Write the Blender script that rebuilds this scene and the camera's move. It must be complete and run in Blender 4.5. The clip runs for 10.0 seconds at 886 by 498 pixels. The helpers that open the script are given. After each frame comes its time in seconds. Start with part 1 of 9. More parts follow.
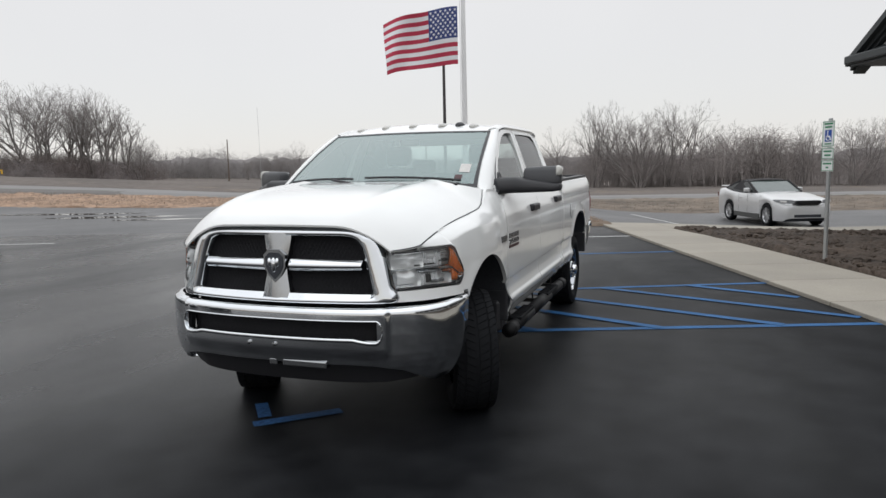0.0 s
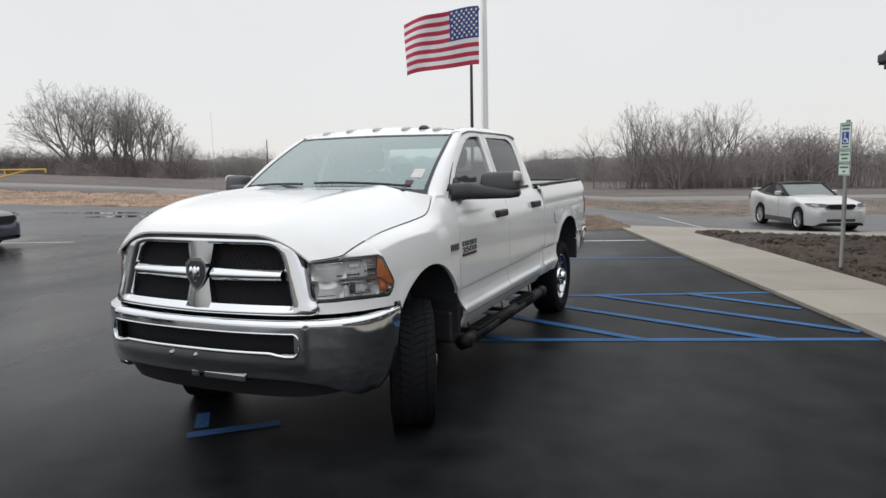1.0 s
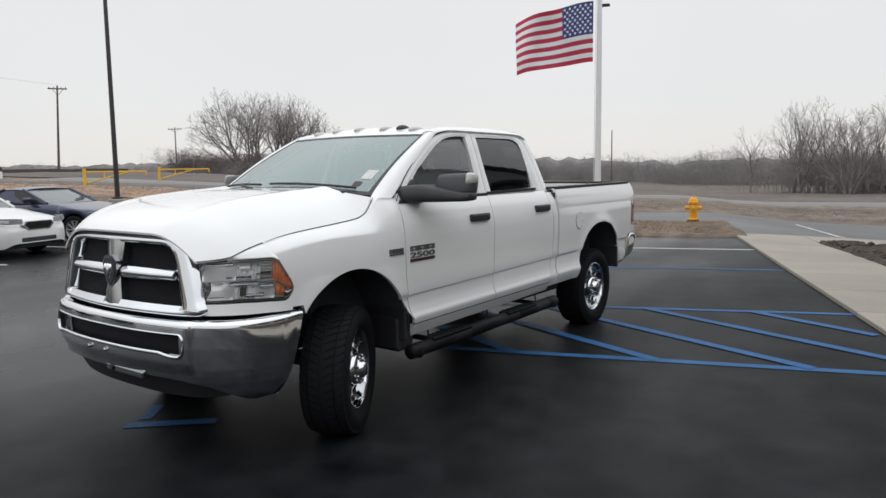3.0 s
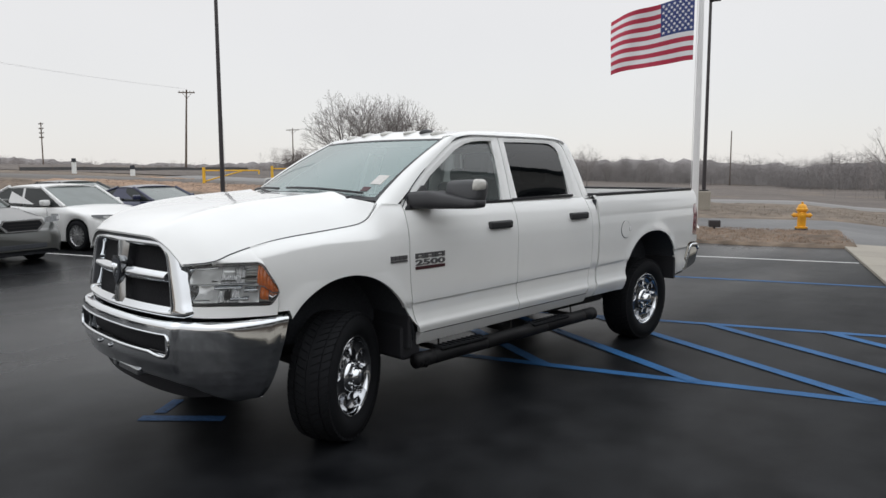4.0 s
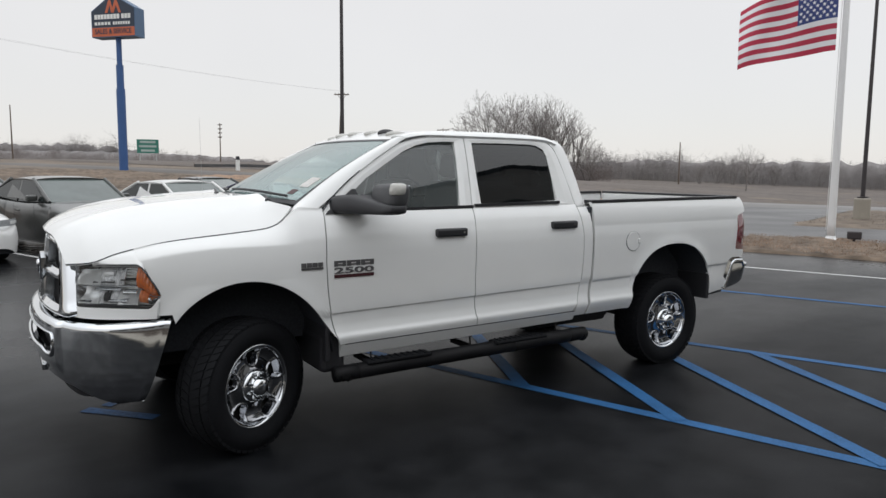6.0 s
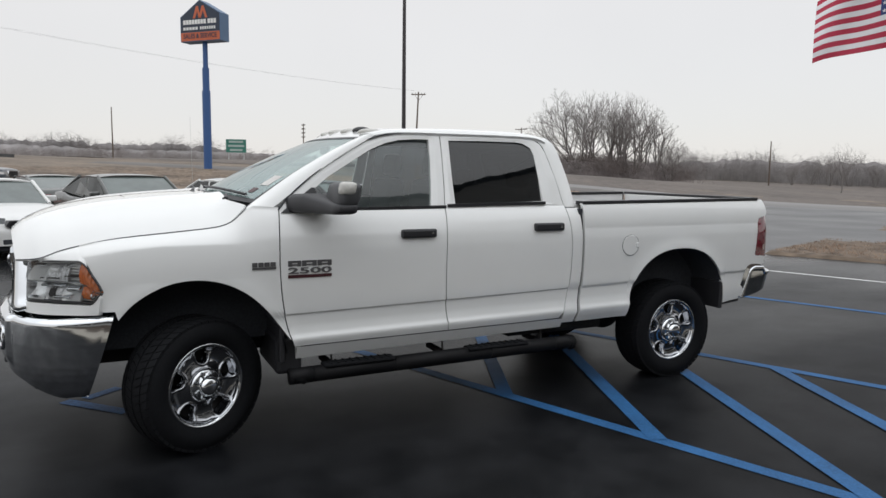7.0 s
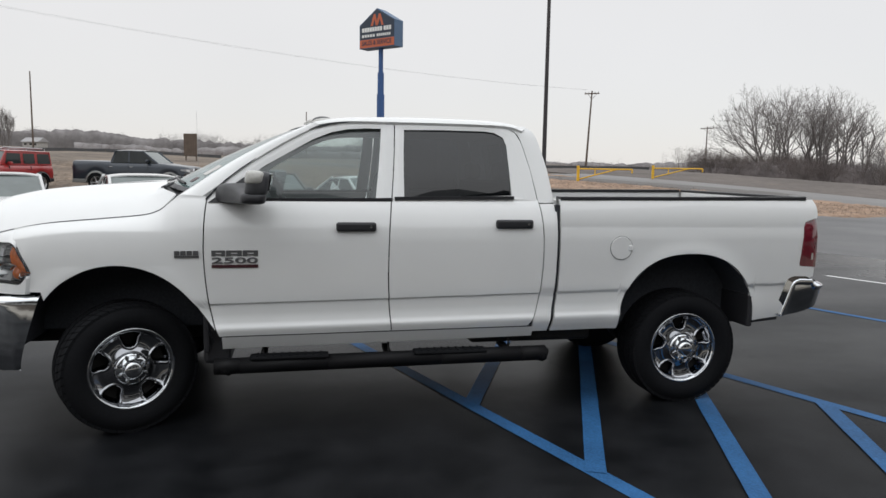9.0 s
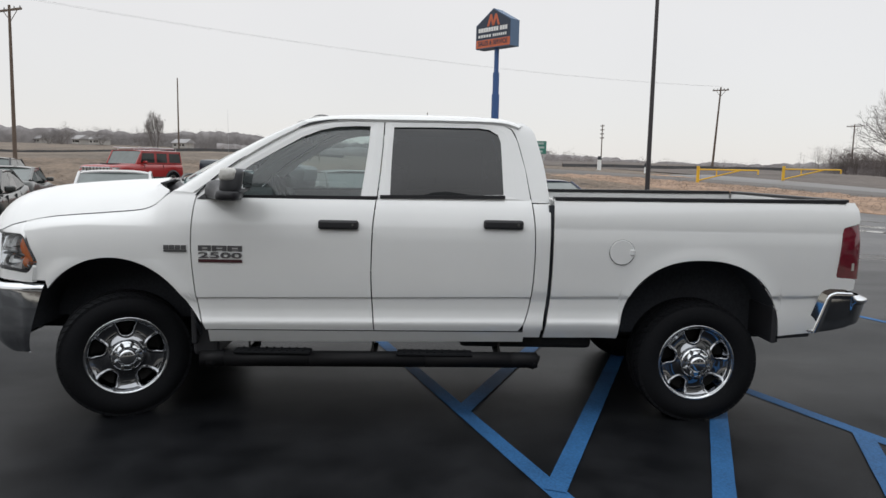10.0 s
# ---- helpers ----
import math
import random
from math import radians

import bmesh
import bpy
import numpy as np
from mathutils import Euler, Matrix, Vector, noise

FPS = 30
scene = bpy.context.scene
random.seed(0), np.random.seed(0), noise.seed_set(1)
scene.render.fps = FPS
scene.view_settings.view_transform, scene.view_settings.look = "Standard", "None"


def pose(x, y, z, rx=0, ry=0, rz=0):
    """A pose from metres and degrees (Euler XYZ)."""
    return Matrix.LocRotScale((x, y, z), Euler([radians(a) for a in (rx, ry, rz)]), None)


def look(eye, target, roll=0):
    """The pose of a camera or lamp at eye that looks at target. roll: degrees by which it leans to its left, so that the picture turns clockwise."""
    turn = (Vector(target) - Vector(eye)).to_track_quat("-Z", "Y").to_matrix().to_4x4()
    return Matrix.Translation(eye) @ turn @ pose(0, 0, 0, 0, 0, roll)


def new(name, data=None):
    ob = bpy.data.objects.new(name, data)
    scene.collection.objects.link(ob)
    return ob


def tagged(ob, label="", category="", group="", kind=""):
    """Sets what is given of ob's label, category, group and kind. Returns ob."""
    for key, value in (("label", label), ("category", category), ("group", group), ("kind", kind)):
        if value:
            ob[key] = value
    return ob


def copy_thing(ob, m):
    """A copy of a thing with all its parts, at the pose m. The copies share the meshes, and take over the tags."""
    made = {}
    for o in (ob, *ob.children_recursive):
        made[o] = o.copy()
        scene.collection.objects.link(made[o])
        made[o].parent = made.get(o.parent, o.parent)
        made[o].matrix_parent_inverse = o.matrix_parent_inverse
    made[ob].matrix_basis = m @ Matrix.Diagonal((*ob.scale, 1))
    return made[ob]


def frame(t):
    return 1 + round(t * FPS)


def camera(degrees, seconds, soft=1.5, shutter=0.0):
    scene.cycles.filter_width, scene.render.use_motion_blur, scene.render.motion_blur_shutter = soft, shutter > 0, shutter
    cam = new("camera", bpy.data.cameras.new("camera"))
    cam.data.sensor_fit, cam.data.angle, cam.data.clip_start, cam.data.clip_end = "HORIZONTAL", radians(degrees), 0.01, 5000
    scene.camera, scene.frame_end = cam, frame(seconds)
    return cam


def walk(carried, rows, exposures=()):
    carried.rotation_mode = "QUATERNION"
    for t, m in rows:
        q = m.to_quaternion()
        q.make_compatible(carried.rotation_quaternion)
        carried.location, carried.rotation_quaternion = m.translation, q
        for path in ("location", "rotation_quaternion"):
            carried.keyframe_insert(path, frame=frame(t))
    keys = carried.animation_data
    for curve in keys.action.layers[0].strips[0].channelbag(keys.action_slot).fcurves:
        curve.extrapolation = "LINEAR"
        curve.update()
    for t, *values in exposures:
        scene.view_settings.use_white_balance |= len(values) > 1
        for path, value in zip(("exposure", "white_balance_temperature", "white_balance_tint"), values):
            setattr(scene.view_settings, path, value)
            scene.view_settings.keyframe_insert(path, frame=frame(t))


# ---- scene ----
cam = camera(65.0, 10.0)
PATH = [
    (0, (2.32, -4.54, 1.656), (1.635, -2.675, 1.423), -1.2),
    (0.5, (2.591, -4.339, 1.687), (1.854, -2.495, 1.452), -1.0),
    (1, (2.848, -4.124, 1.682), (2.059, -2.301, 1.451), -1.0),
    (1.5, (3.134, -3.916, 1.685), (2.287, -2.119, 1.455), -1.1),
    (2, (3.451, -3.697, 1.67), (2.506, -1.949, 1.444), -1.0),
    (3.5, (4.191, -2.965, 1.662), (2.908, -1.446, 1.443), -0.5),
    (4, (4.411, -2.675, 1.693), (3.011, -1.263, 1.476), -0.2),
    (4.5, (4.563, -2.321, 1.706), (3.1, -0.975, 1.487), 0.0),
    (5, (4.727, -1.983, 1.701), (3.219, -0.687, 1.484), 0.1),
    (5.5, (4.912, -1.646, 1.713), (3.322, -0.453, 1.496), 0.3),
    (7, (5.289, -0.524, 1.722), (3.504, 0.35, 1.5), 0.7),
    (7.5, (5.368, -0.137, 1.698), (3.552, 0.67, 1.475), 0.7),
    (8, (5.437, 0.234, 1.698), (3.575, 0.929, 1.477), 0.7),
    (8.5, (5.494, 0.664, 1.688), (3.573, 1.176, 1.462), 0.9),
    (9, (5.489, 1.067, 1.676), (3.54, 1.458, 1.45), 1.0),
    (9.5, (5.469, 1.479, 1.689), (3.494, 1.689, 1.46), 1.2),
    (10, (5.466, 1.966, 1.679), (3.48, 2.013, 1.447), 1.2),
]
walk(cam, [(t, look(eye, target, roll)) for t, eye, target, roll in PATH])

# ---------------- sky, sun, exposure ----------------
world = bpy.data.worlds.new("overcast_sky")
scene.world = world
world.use_nodes = True
wn, wl = world.node_tree.nodes, world.node_tree.links
wn.clear()
w_out = wn.new("ShaderNodeOutputWorld")
w_bg = wn.new("ShaderNodeBackground")
w_sky = wn.new("ShaderNodeTexSky")
w_sky.sky_type = "NISHITA"
w_sky.sun_disc = False
w_sky.sun_elevation = radians(48)
w_sky.sun_rotation = radians(150)
w_co = wn.new("ShaderNodeTexCoord")
w_sep = wn.new("ShaderNodeSeparateXYZ")
w_ramp = wn.new("ShaderNodeValToRGB")
w_noise = wn.new("ShaderNodeTexNoise")
w_noise.inputs["Scale"].default_value = 2.2
w_noise.inputs["Detail"].default_value = 4
w_cl = wn.new("ShaderNodeMapRange")
w_cl.inputs["To Min"].default_value = 0.93
w_cl.inputs["To Max"].default_value = 1.05
w_mul = wn.new("ShaderNodeMix")
w_mul.data_type, w_mul.blend_type = "RGBA", "MULTIPLY"
w_mul.inputs["Factor"].default_value = 1.0
w_mix = wn.new("ShaderNodeMix")
w_mix.data_type = "RGBA"
w_mix.inputs["Factor"].default_value = 0.008
ramp = w_ramp.color_ramp
ramp.elements[0].position, ramp.elements[0].color = 0.0, (0.425, 0.412, 0.404, 1)
ramp.elements[1].position, ramp.elements[1].color = 1.0, (0.77, 0.795, 0.82, 1)
for pos, val in ((0.07, 0.422), (0.25, 0.445)):
    el = ramp.elements.new(pos)
    el.color = (val, val * 0.982, val * 0.972, 1)
el = ramp.elements.new(0.5)
el.color = (0.66, 0.67, 0.68, 1)
wl.new(w_co.outputs["Generated"], w_sep.inputs[0])
wl.new(w_sep.outputs["Z"], w_ramp.inputs["Fac"])
wl.new(w_co.outputs["Generated"], w_noise.inputs["Vector"])
wl.new(w_noise.outputs["Fac"], w_cl.inputs["Value"])
wl.new(w_ramp.outputs["Color"], w_mul.inputs["A"])
wl.new(w_cl.outputs["Result"], w_mul.inputs["B"])
wl.new(w_mul.outputs["Result"], w_mix.inputs["A"])
wl.new(w_sky.outputs["Color"], w_mix.inputs["B"])
wl.new(w_mix.outputs["Result"], w_bg.inputs["Color"])
w_bg.inputs["Strength"].default_value = 1.78
wl.new(w_bg.outputs[0], w_out.inputs[0])

sun_data = bpy.data.lights.new("sun", "SUN")
sun_data.energy, sun_data.angle, sun_data.color = 0.2, radians(70), (1.0, 0.98, 0.95)
sun = new("sun", sun_data)
sun.matrix_world = look((5, -15, 45), (0, 0, 0))

# ---------------- materials ----------------
def nodes_of(name):
    m = bpy.data.materials.new(name)
    m.use_nodes = True
    return m, m.node_tree.nodes, m.node_tree.links, m.node_tree.nodes["Principled BSDF"]


def material(name, color, rough=0.5, metal=0.0, grain=30.0, vary=0.15, bump=0.0, coarse=1.5, coat=0.0, per_piece=0.0, spec=0.5, rough_vary=0.1):
    """Base colour with variation at two scales, roughness variation and fine relief; object space, metres."""
    m, n, l, b = nodes_of(name)
    co = n.new("ShaderNodeTexCoord")
    fine, big = n.new("ShaderNodeTexNoise"), n.new("ShaderNodeTexNoise")
    fine.inputs["Scale"].default_value, fine.inputs["Detail"].default_value = grain, 5
    big.inputs["Scale"].default_value, big.inputs["Detail"].default_value = coarse, 4
    for t in (fine, big):
        l.new(co.outputs["Object"], t.inputs["Vector"])
    add = n.new("ShaderNodeMath")
    add.operation = "ADD"
    l.new(fine.outputs["Fac"], add.inputs[0])
    l.new(big.outputs["Fac"], add.inputs[1])
    last = add
    if per_piece:
        info = n.new("ShaderNodeObjectInfo")
        mad = n.new("ShaderNodeMath")
        mad.operation = "MULTIPLY_ADD"
        mad.inputs[1].default_value = per_piece
        l.new(info.outputs["Random"], mad.inputs[0])
        l.new(add.outputs[0], mad.inputs[2])
        last = mad
    rng = n.new("ShaderNodeMapRange")
    rng.inputs["From Min"].default_value, rng.inputs["From Max"].default_value = 0.6, 1.4 + per_piece
    rng.inputs["To Min"].default_value, rng.inputs["To Max"].default_value = 1 - vary, 1 + vary
    l.new(last.outputs[0], rng.inputs["Value"])
    mix = n.new("ShaderNodeMix")
    mix.data_type, mix.blend_type = "RGBA", "MULTIPLY"
    mix.inputs["Factor"].default_value = 1.0
    mix.inputs["A"].default_value = (*color, 1)
    l.new(rng.outputs[0], mix.inputs["B"])
    l.new(mix.outputs["Result"], b.inputs["Base Color"])
    rr = n.new("ShaderNodeMapRange")
    rr.inputs["To Min"].default_value, rr.inputs["To Max"].default_value = max(0.02, rough * (1 - rough_vary)), min(1.0, rough * (1 + rough_vary))
    l.new(big.outputs["Fac"], rr.inputs["Value"])
    l.new(rr.outputs[0], b.inputs["Roughness"])
    b.inputs["Metallic"].default_value = metal
    b.inputs["Specular IOR Level"].default_value = spec
    b.inputs["Coat Weight"].default_value = coat
    b.inputs["Coat Roughness"].default_value = 0.04
    if bump:
        bp = n.new("ShaderNodeBump")
        bp.inputs["Strength"].default_value = 1.0
        bp.inputs["Distance"].default_value = bump
        l.new(fine.outputs["Fac"], bp.inputs["Height"])
        l.new(bp.outputs[0], b.inputs["Normal"])
    return m


def glass(name, tint, ior=1.7, film=0.0, film_color=(0.3, 0.32, 0.32)):
    """A thin pane: clear by its tint, with a mirror gloss that grows at glancing angles and a diffuse film that paints
    in reflected sky.
    """
    m, n, l, b = nodes_of(name)
    n.remove(b)
    clear = n.new("ShaderNodeBsdfTransparent")
    clear.inputs["Color"].default_value = (*tint, 1)
    sheen = n.new("ShaderNodeBsdfDiffuse")
    sheen.inputs["Color"].default_value = (*film_color, 1)
    gloss = n.new("ShaderNodeBsdfGlossy")
    gloss.inputs["Roughness"].default_value = 0.015
    m1 = n.new("ShaderNodeMixShader")
    m1.inputs["Fac"].default_value = film
    l.new(clear.outputs[0], m1.inputs[1])
    l.new(sheen.outputs[0], m1.inputs[2])
    fres = n.new("ShaderNodeFresnel")
    fres.inputs["IOR"].default_value = ior
    mx = n.new("ShaderNodeMixShader")
    l.new(fres.outputs[0], mx.inputs["Fac"])
    l.new(m1.outputs[0], mx.inputs[1])
    l.new(gloss.outputs[0], mx.inputs[2])
    l.new(mx.outputs[0], n["Material Output"].inputs["Surface"])
    return m


def asphalt_material():
    """Damp sealed asphalt: dark, stony relief, broad damp and drier patches that change the gloss."""
    m, n, l, b = nodes_of("damp_asphalt")
    co = n.new("ShaderNodeTexCoord")
    mp = n.new("ShaderNodeMapping")
    mp.inputs["Rotation"].default_value = (0, 0, radians(20))
    mp.inputs["Scale"].default_value = (1.0, 0.35, 1.0)
    l.new(co.outputs["Object"], mp.inputs["Vector"])
    stone, patch, cloud = n.new("ShaderNodeTexNoise"), n.new("ShaderNodeTexNoise"), n.new("ShaderNodeTexNoise")
    stone.inputs["Scale"].default_value, stone.inputs["Detail"].default_value = 160, 3
    patch.inputs["Scale"].default_value, patch.inputs["Detail"].default_value = 0.35, 5
    cloud.inputs["Scale"].default_value, cloud.inputs["Detail"].default_value = 2.5, 5
    l.new(co.outputs["Object"], stone.inputs["Vector"])
    l.new(mp.outputs[0], patch.inputs["Vector"])
    l.new(co.outputs["Object"], cloud.inputs["Vector"])
    ramp = n.new("ShaderNodeValToRGB")
    ramp.color_ramp.elements[0].position, ramp.color_ramp.elements[0].color = 0.35, (0.0038, 0.0043, 0.0053, 1)
    ramp.color_ramp.elements[1].position, ramp.color_ramp.elements[1].color = 0.75, (0.0155, 0.0162, 0.0182, 1)
    l.new(cloud.outputs["Fac"], ramp.inputs["Fac"])
    mx = n.new("ShaderNodeMix")
    mx.data_type, mx.blend_type = "RGBA", "OVERLAY"
    mx.inputs["Factor"].default_value = 0.5
    l.new(ramp.outputs["Color"], mx.inputs["A"])
    l.new(stone.outputs["Fac"], mx.inputs["B"])
    l.new(mx.outputs["Result"], b.inputs["Base Color"])
    rr = n.new("ShaderNodeMapRange")
    rr.inputs["From Min"].default_value, rr.inputs["From Max"].default_value = 0.35, 0.65
    rr.inputs["To Min"].default_value, rr.inputs["To Max"].default_value = 0.17, 0.40
    l.new(patch.outputs["Fac"], rr.inputs["Value"])
    sep = n.new("ShaderNodeSeparateXYZ")
    l.new(co.outputs["Object"], sep.inputs[0])
    dry = n.new("ShaderNodeMapRange")
    dry.interpolation_type = "SMOOTHSTEP"
    dry.inputs["From Min"].default_value, dry.inputs["From Max"].default_value = -5.0, 3.0
    dry.inputs["To Min"].default_value, dry.inputs["To Max"].default_value = 0.0, 0.22
    l.new(sep.outputs["X"], dry.inputs["Value"])
    tot = n.new("ShaderNodeMath")
    tot.operation = "ADD"
    l.new(rr.outputs[0], tot.inputs[0])
    l.new(dry.outputs[0], tot.inputs[1])
    l.new(tot.outputs[0], b.inputs["Roughness"])
    wet = n.new("ShaderNodeMapRange")
    wet.interpolation_type = "SMOOTHSTEP"
    wet.inputs["From Min"].default_value, wet.inputs["From Max"].default_value = -4.0, 2.5
    wet.inputs["To Min"].default_value, wet.inputs["To Max"].default_value = 0.165, 0.072
    l.new(sep.outputs["X"], wet.inputs["Value"])
    l.new(wet.outputs[0], b.inputs["Specular IOR Level"])
    bp = n.new("ShaderNodeBump")
    bp.inputs["Distance"].default_value = 0.0012
    l.new(stone.outputs["Fac"], bp.inputs["Height"])
    l.new(bp.outputs[0], b.inputs["Normal"])
    return m


M = {
    "asphalt": asphalt_material(),
    "old_asphalt": material("weathered_wet_asphalt", (0.065, 0.064, 0.066), 0.42, grain=40, vary=0.35, bump=0.004, coarse=0.3, rough_vary=0.5, spec=0.28),
    "road": material("grey_road", (0.135, 0.128, 0.123), 0.5, grain=60, vary=0.2, bump=0.002, coarse=0.3),
    "track": material("dirty_access_road", (0.105, 0.094, 0.086), 0.7, grain=30, vary=0.3, bump=0.003, coarse=0.2),
    "faded_blue": material("worn_faded_blue_paint", (0.027, 0.078, 0.185), 0.6, grain=40, vary=0.6, coarse=4, spec=0.12),
    "blue_paint": material("blue_line_paint", (0.028, 0.106, 0.25), 0.6, grain=70, vary=0.4, bump=0.0008, coarse=2.5, spec=0.12),
    "white_paint": material("white_line_paint", (0.62, 0.62, 0.61), 0.5, grain=90, vary=0.18, bump=0.0008, coarse=3),
    "concrete": material("concrete", (0.30, 0.272, 0.228), 0.75, grain=45, vary=0.24, bump=0.0012, coarse=0.9, per_piece=0.25),
    "soil": material("dark_topsoil", (0.062, 0.047, 0.037), 0.9, grain=11, vary=0.75, bump=0.06, coarse=1.4, spec=0.3),
    "straw": material("straw_mulch", (0.29, 0.195, 0.135), 0.95, grain=5, vary=0.6, bump=0.06, coarse=0.8),
    "bank": material("bare_brown_bank", (0.15, 0.112, 0.082), 0.95, grain=3.2, vary=0.75, bump=0.05, coarse=0.35),
    "field": material("dormant_grass", (0.15, 0.118, 0.09), 0.95, grain=1.6, vary=0.7, bump=0.06, coarse=0.16),
    "rough_field": material("rough_winter_field", (0.115, 0.096, 0.084), 0.95, grain=1.4, vary=0.5, bump=0.1, coarse=0.12),
    "bark": material("grey_bark", (0.185, 0.168, 0.16), 0.9, grain=8, vary=0.3, bump=0.01),
    "twig": material("winter_twigs", (0.25, 0.23, 0.222), 0.9, grain=3, vary=0.25, coarse=0.3),
    "brush": material("leafless_brush", (0.14, 0.105, 0.08), 0.95, grain=2.5, vary=0.45, coarse=0.12),
    "undergrowth": material("grey_brown_brushwood", (0.17, 0.145, 0.137), 0.95, grain=2.5, vary=0.4, coarse=0.12),
    "wood_edge": material("grey_winter_wood", (0.25, 0.222, 0.212), 1.0, grain=1.6, vary=0.45, coarse=0.25),
    "thick_brush": material("thick_winter_brush", (0.205, 0.182, 0.178), 1.0, grain=1.6, vary=0.5, bump=0.15, coarse=0.3),
    "far_wood": material("distant_wood", (0.235, 0.22, 0.217), 1.0, grain=0.6, vary=0.3, coarse=0.05),
    "wood_pole": material("weathered_pole_wood", (0.12, 0.09, 0.07), 0.85, grain=20, vary=0.3, bump=0.004),
    "dark_metal": material("dark_bronze_metal", (0.045, 0.04, 0.042), 0.45, 0.3, grain=40, vary=0.15),
    "white_metal": material("white_painted_metal", (0.72, 0.72, 0.72), 0.35, grain=40, vary=0.06),
    "galv": material("galvanised_steel", (0.42, 0.43, 0.43), 0.45, 0.8, grain=50, vary=0.2),
    "yellow": material("yellow_paint", (0.72, 0.42, 0.03), 0.5, grain=30, vary=0.15),
    "hyd_yellow": material("hydrant_yellow_paint", (0.78, 0.36, 0.015), 0.4, grain=40, vary=0.15),
    "sign_blue": material("sign_blue_paint", (0.03, 0.09, 0.25), 0.5, grain=20, vary=0.1),
    "navy": material("navy_sign_face", (0.018, 0.03, 0.055), 0.45, grain=20, vary=0.1),
    "cabinet_blue": material("blue_sign_cabinet", (0.075, 0.135, 0.23), 0.5, grain=20, vary=0.1),
    "orange": material("orange_sign_face", (0.52, 0.12, 0.05), 0.45, grain=20, vary=0.08),
    "sign_white": material("white_sign_face", (0.75, 0.76, 0.75), 0.5, grain=20, vary=0.06),
    "sign_green": material("green_sign_ink", (0.03, 0.22, 0.10), 0.5, grain=20, vary=0.06),
    "road_green": material("green_highway_sign", (0.03, 0.17, 0.13), 0.5, grain=20, vary=0.06),
    "logo_blue": material("blue_sign_ink", (0.01, 0.07, 0.35), 0.5, grain=20, vary=0.06),
    "flag_red": material("red_flag_nylon", (0.42, 0.025, 0.06), 0.7, grain=200, vary=0.12, coarse=2),
    "flag_white": material("white_flag_nylon", (0.74, 0.74, 0.76), 0.7, grain=200, vary=0.08, coarse=2),
    "flag_blue": material("blue_flag_nylon", (0.03, 0.05, 0.19), 0.7, grain=200, vary=0.12, coarse=2),
    "fence": material("black_silt_fence", (0.075, 0.075, 0.078), 0.8, grain=5, vary=0.3),
    "roof": material("charcoal_roof_metal", (0.03, 0.035, 0.037), 0.5, grain=20, vary=0.15),
    "facade": material("pale_grey_building_siding", (0.32, 0.315, 0.30), 0.7, grain=20, vary=0.12),
    "dark_glass": material("dark_window_glass", (0.01, 0.012, 0.013), 0.06, grain=4, vary=0.1),
    "water": material("puddle_water", (0.02, 0.02, 0.02), 0.03, grain=4, vary=0.05, rough_vary=0.0),
    "house": material("pale_house_siding", (0.40, 0.385, 0.365), 0.8, grain=10, vary=0.15),
    "house_roof": material("pale_grey_shingle", (0.34, 0.33, 0.33), 0.9, grain=10, vary=0.2),
}


# ---------------- building helpers ----------------
def mesh_object(name, verts, faces, mat, parent=None, label="", smooth=False):
    me = bpy.data.meshes.new(name)
    me.from_pydata(verts, [], faces)
    me.materials.append(mat)
    if smooth:
        me.polygons.foreach_set("use_smooth", [True] * len(me.polygons))
    me.update()
    ob = new(name, me)
    if parent is not None:
        ob.parent = parent
    return tagged(ob, label)


def part(name, bm, mat, parent=None, label="", smooth=False):
    me = bpy.data.meshes.new(name)
    bm.normal_update()
    bm.to_mesh(me)
    bm.free()
    me.materials.append(mat)
    if smooth:
        me.polygons.foreach_set("use_smooth", [True] * len(me.polygons))
    ob = new(name, me)
    if parent is not None:
        ob.parent = parent
    return tagged(ob, label)


def thing(name, m, label, category, group="", kind=""):
    ob = new(name)
    ob.empty_display_size = 0.2
    ob.matrix_world = m
    return tagged(ob, label, category, group, kind)


def box(bm, lo, hi, bevel=0.0, m=None):
    """A box between two corners, edges rounded by bevel."""
    size = Vector(hi) - Vector(lo)
    mid = (Vector(hi) + Vector(lo)) / 2
    mat4 = Matrix.Translation(mid) @ Matrix.Diagonal((*size, 1))
    if m is not None:
        mat4 = m @ mat4
    got = bmesh.ops.create_cube(bm, size=1.0, matrix=mat4)
    if bevel:
        edges = list({e for v in got["verts"] for e in v.link_edges})
        bmesh.ops.bevel(bm, geom=edges, offset=bevel, segments=2, profile=0.5, affect="EDGES")
    return bm


def cyl(bm, p0, p1, r0, r1=None, n=16, caps=True):
    """A tapered round bar from p0 to p1."""
    p0, p1 = Vector(p0), Vector(p1)
    r1 = r0 if r1 is None else r1
    d = p1 - p0
    q = d.to_track_quat("Z", "Y").to_matrix()
    rings = []
    for p, r in ((p0, r0), (p1, r1)):
        rings.append([bm.verts.new(p + q @ Vector((r * math.cos(2 * math.pi * i / n), r * math.sin(2 * math.pi * i / n), 0))) for i in range(n)])
    for i in range(n):
        j = (i + 1) % n
        bm.faces.new((rings[0][i], rings[0][j], rings[1][j], rings[1][i]))
    if caps:
        bm.faces.new(rings[0][::-1])
        bm.faces.new(rings[1])
    return bm


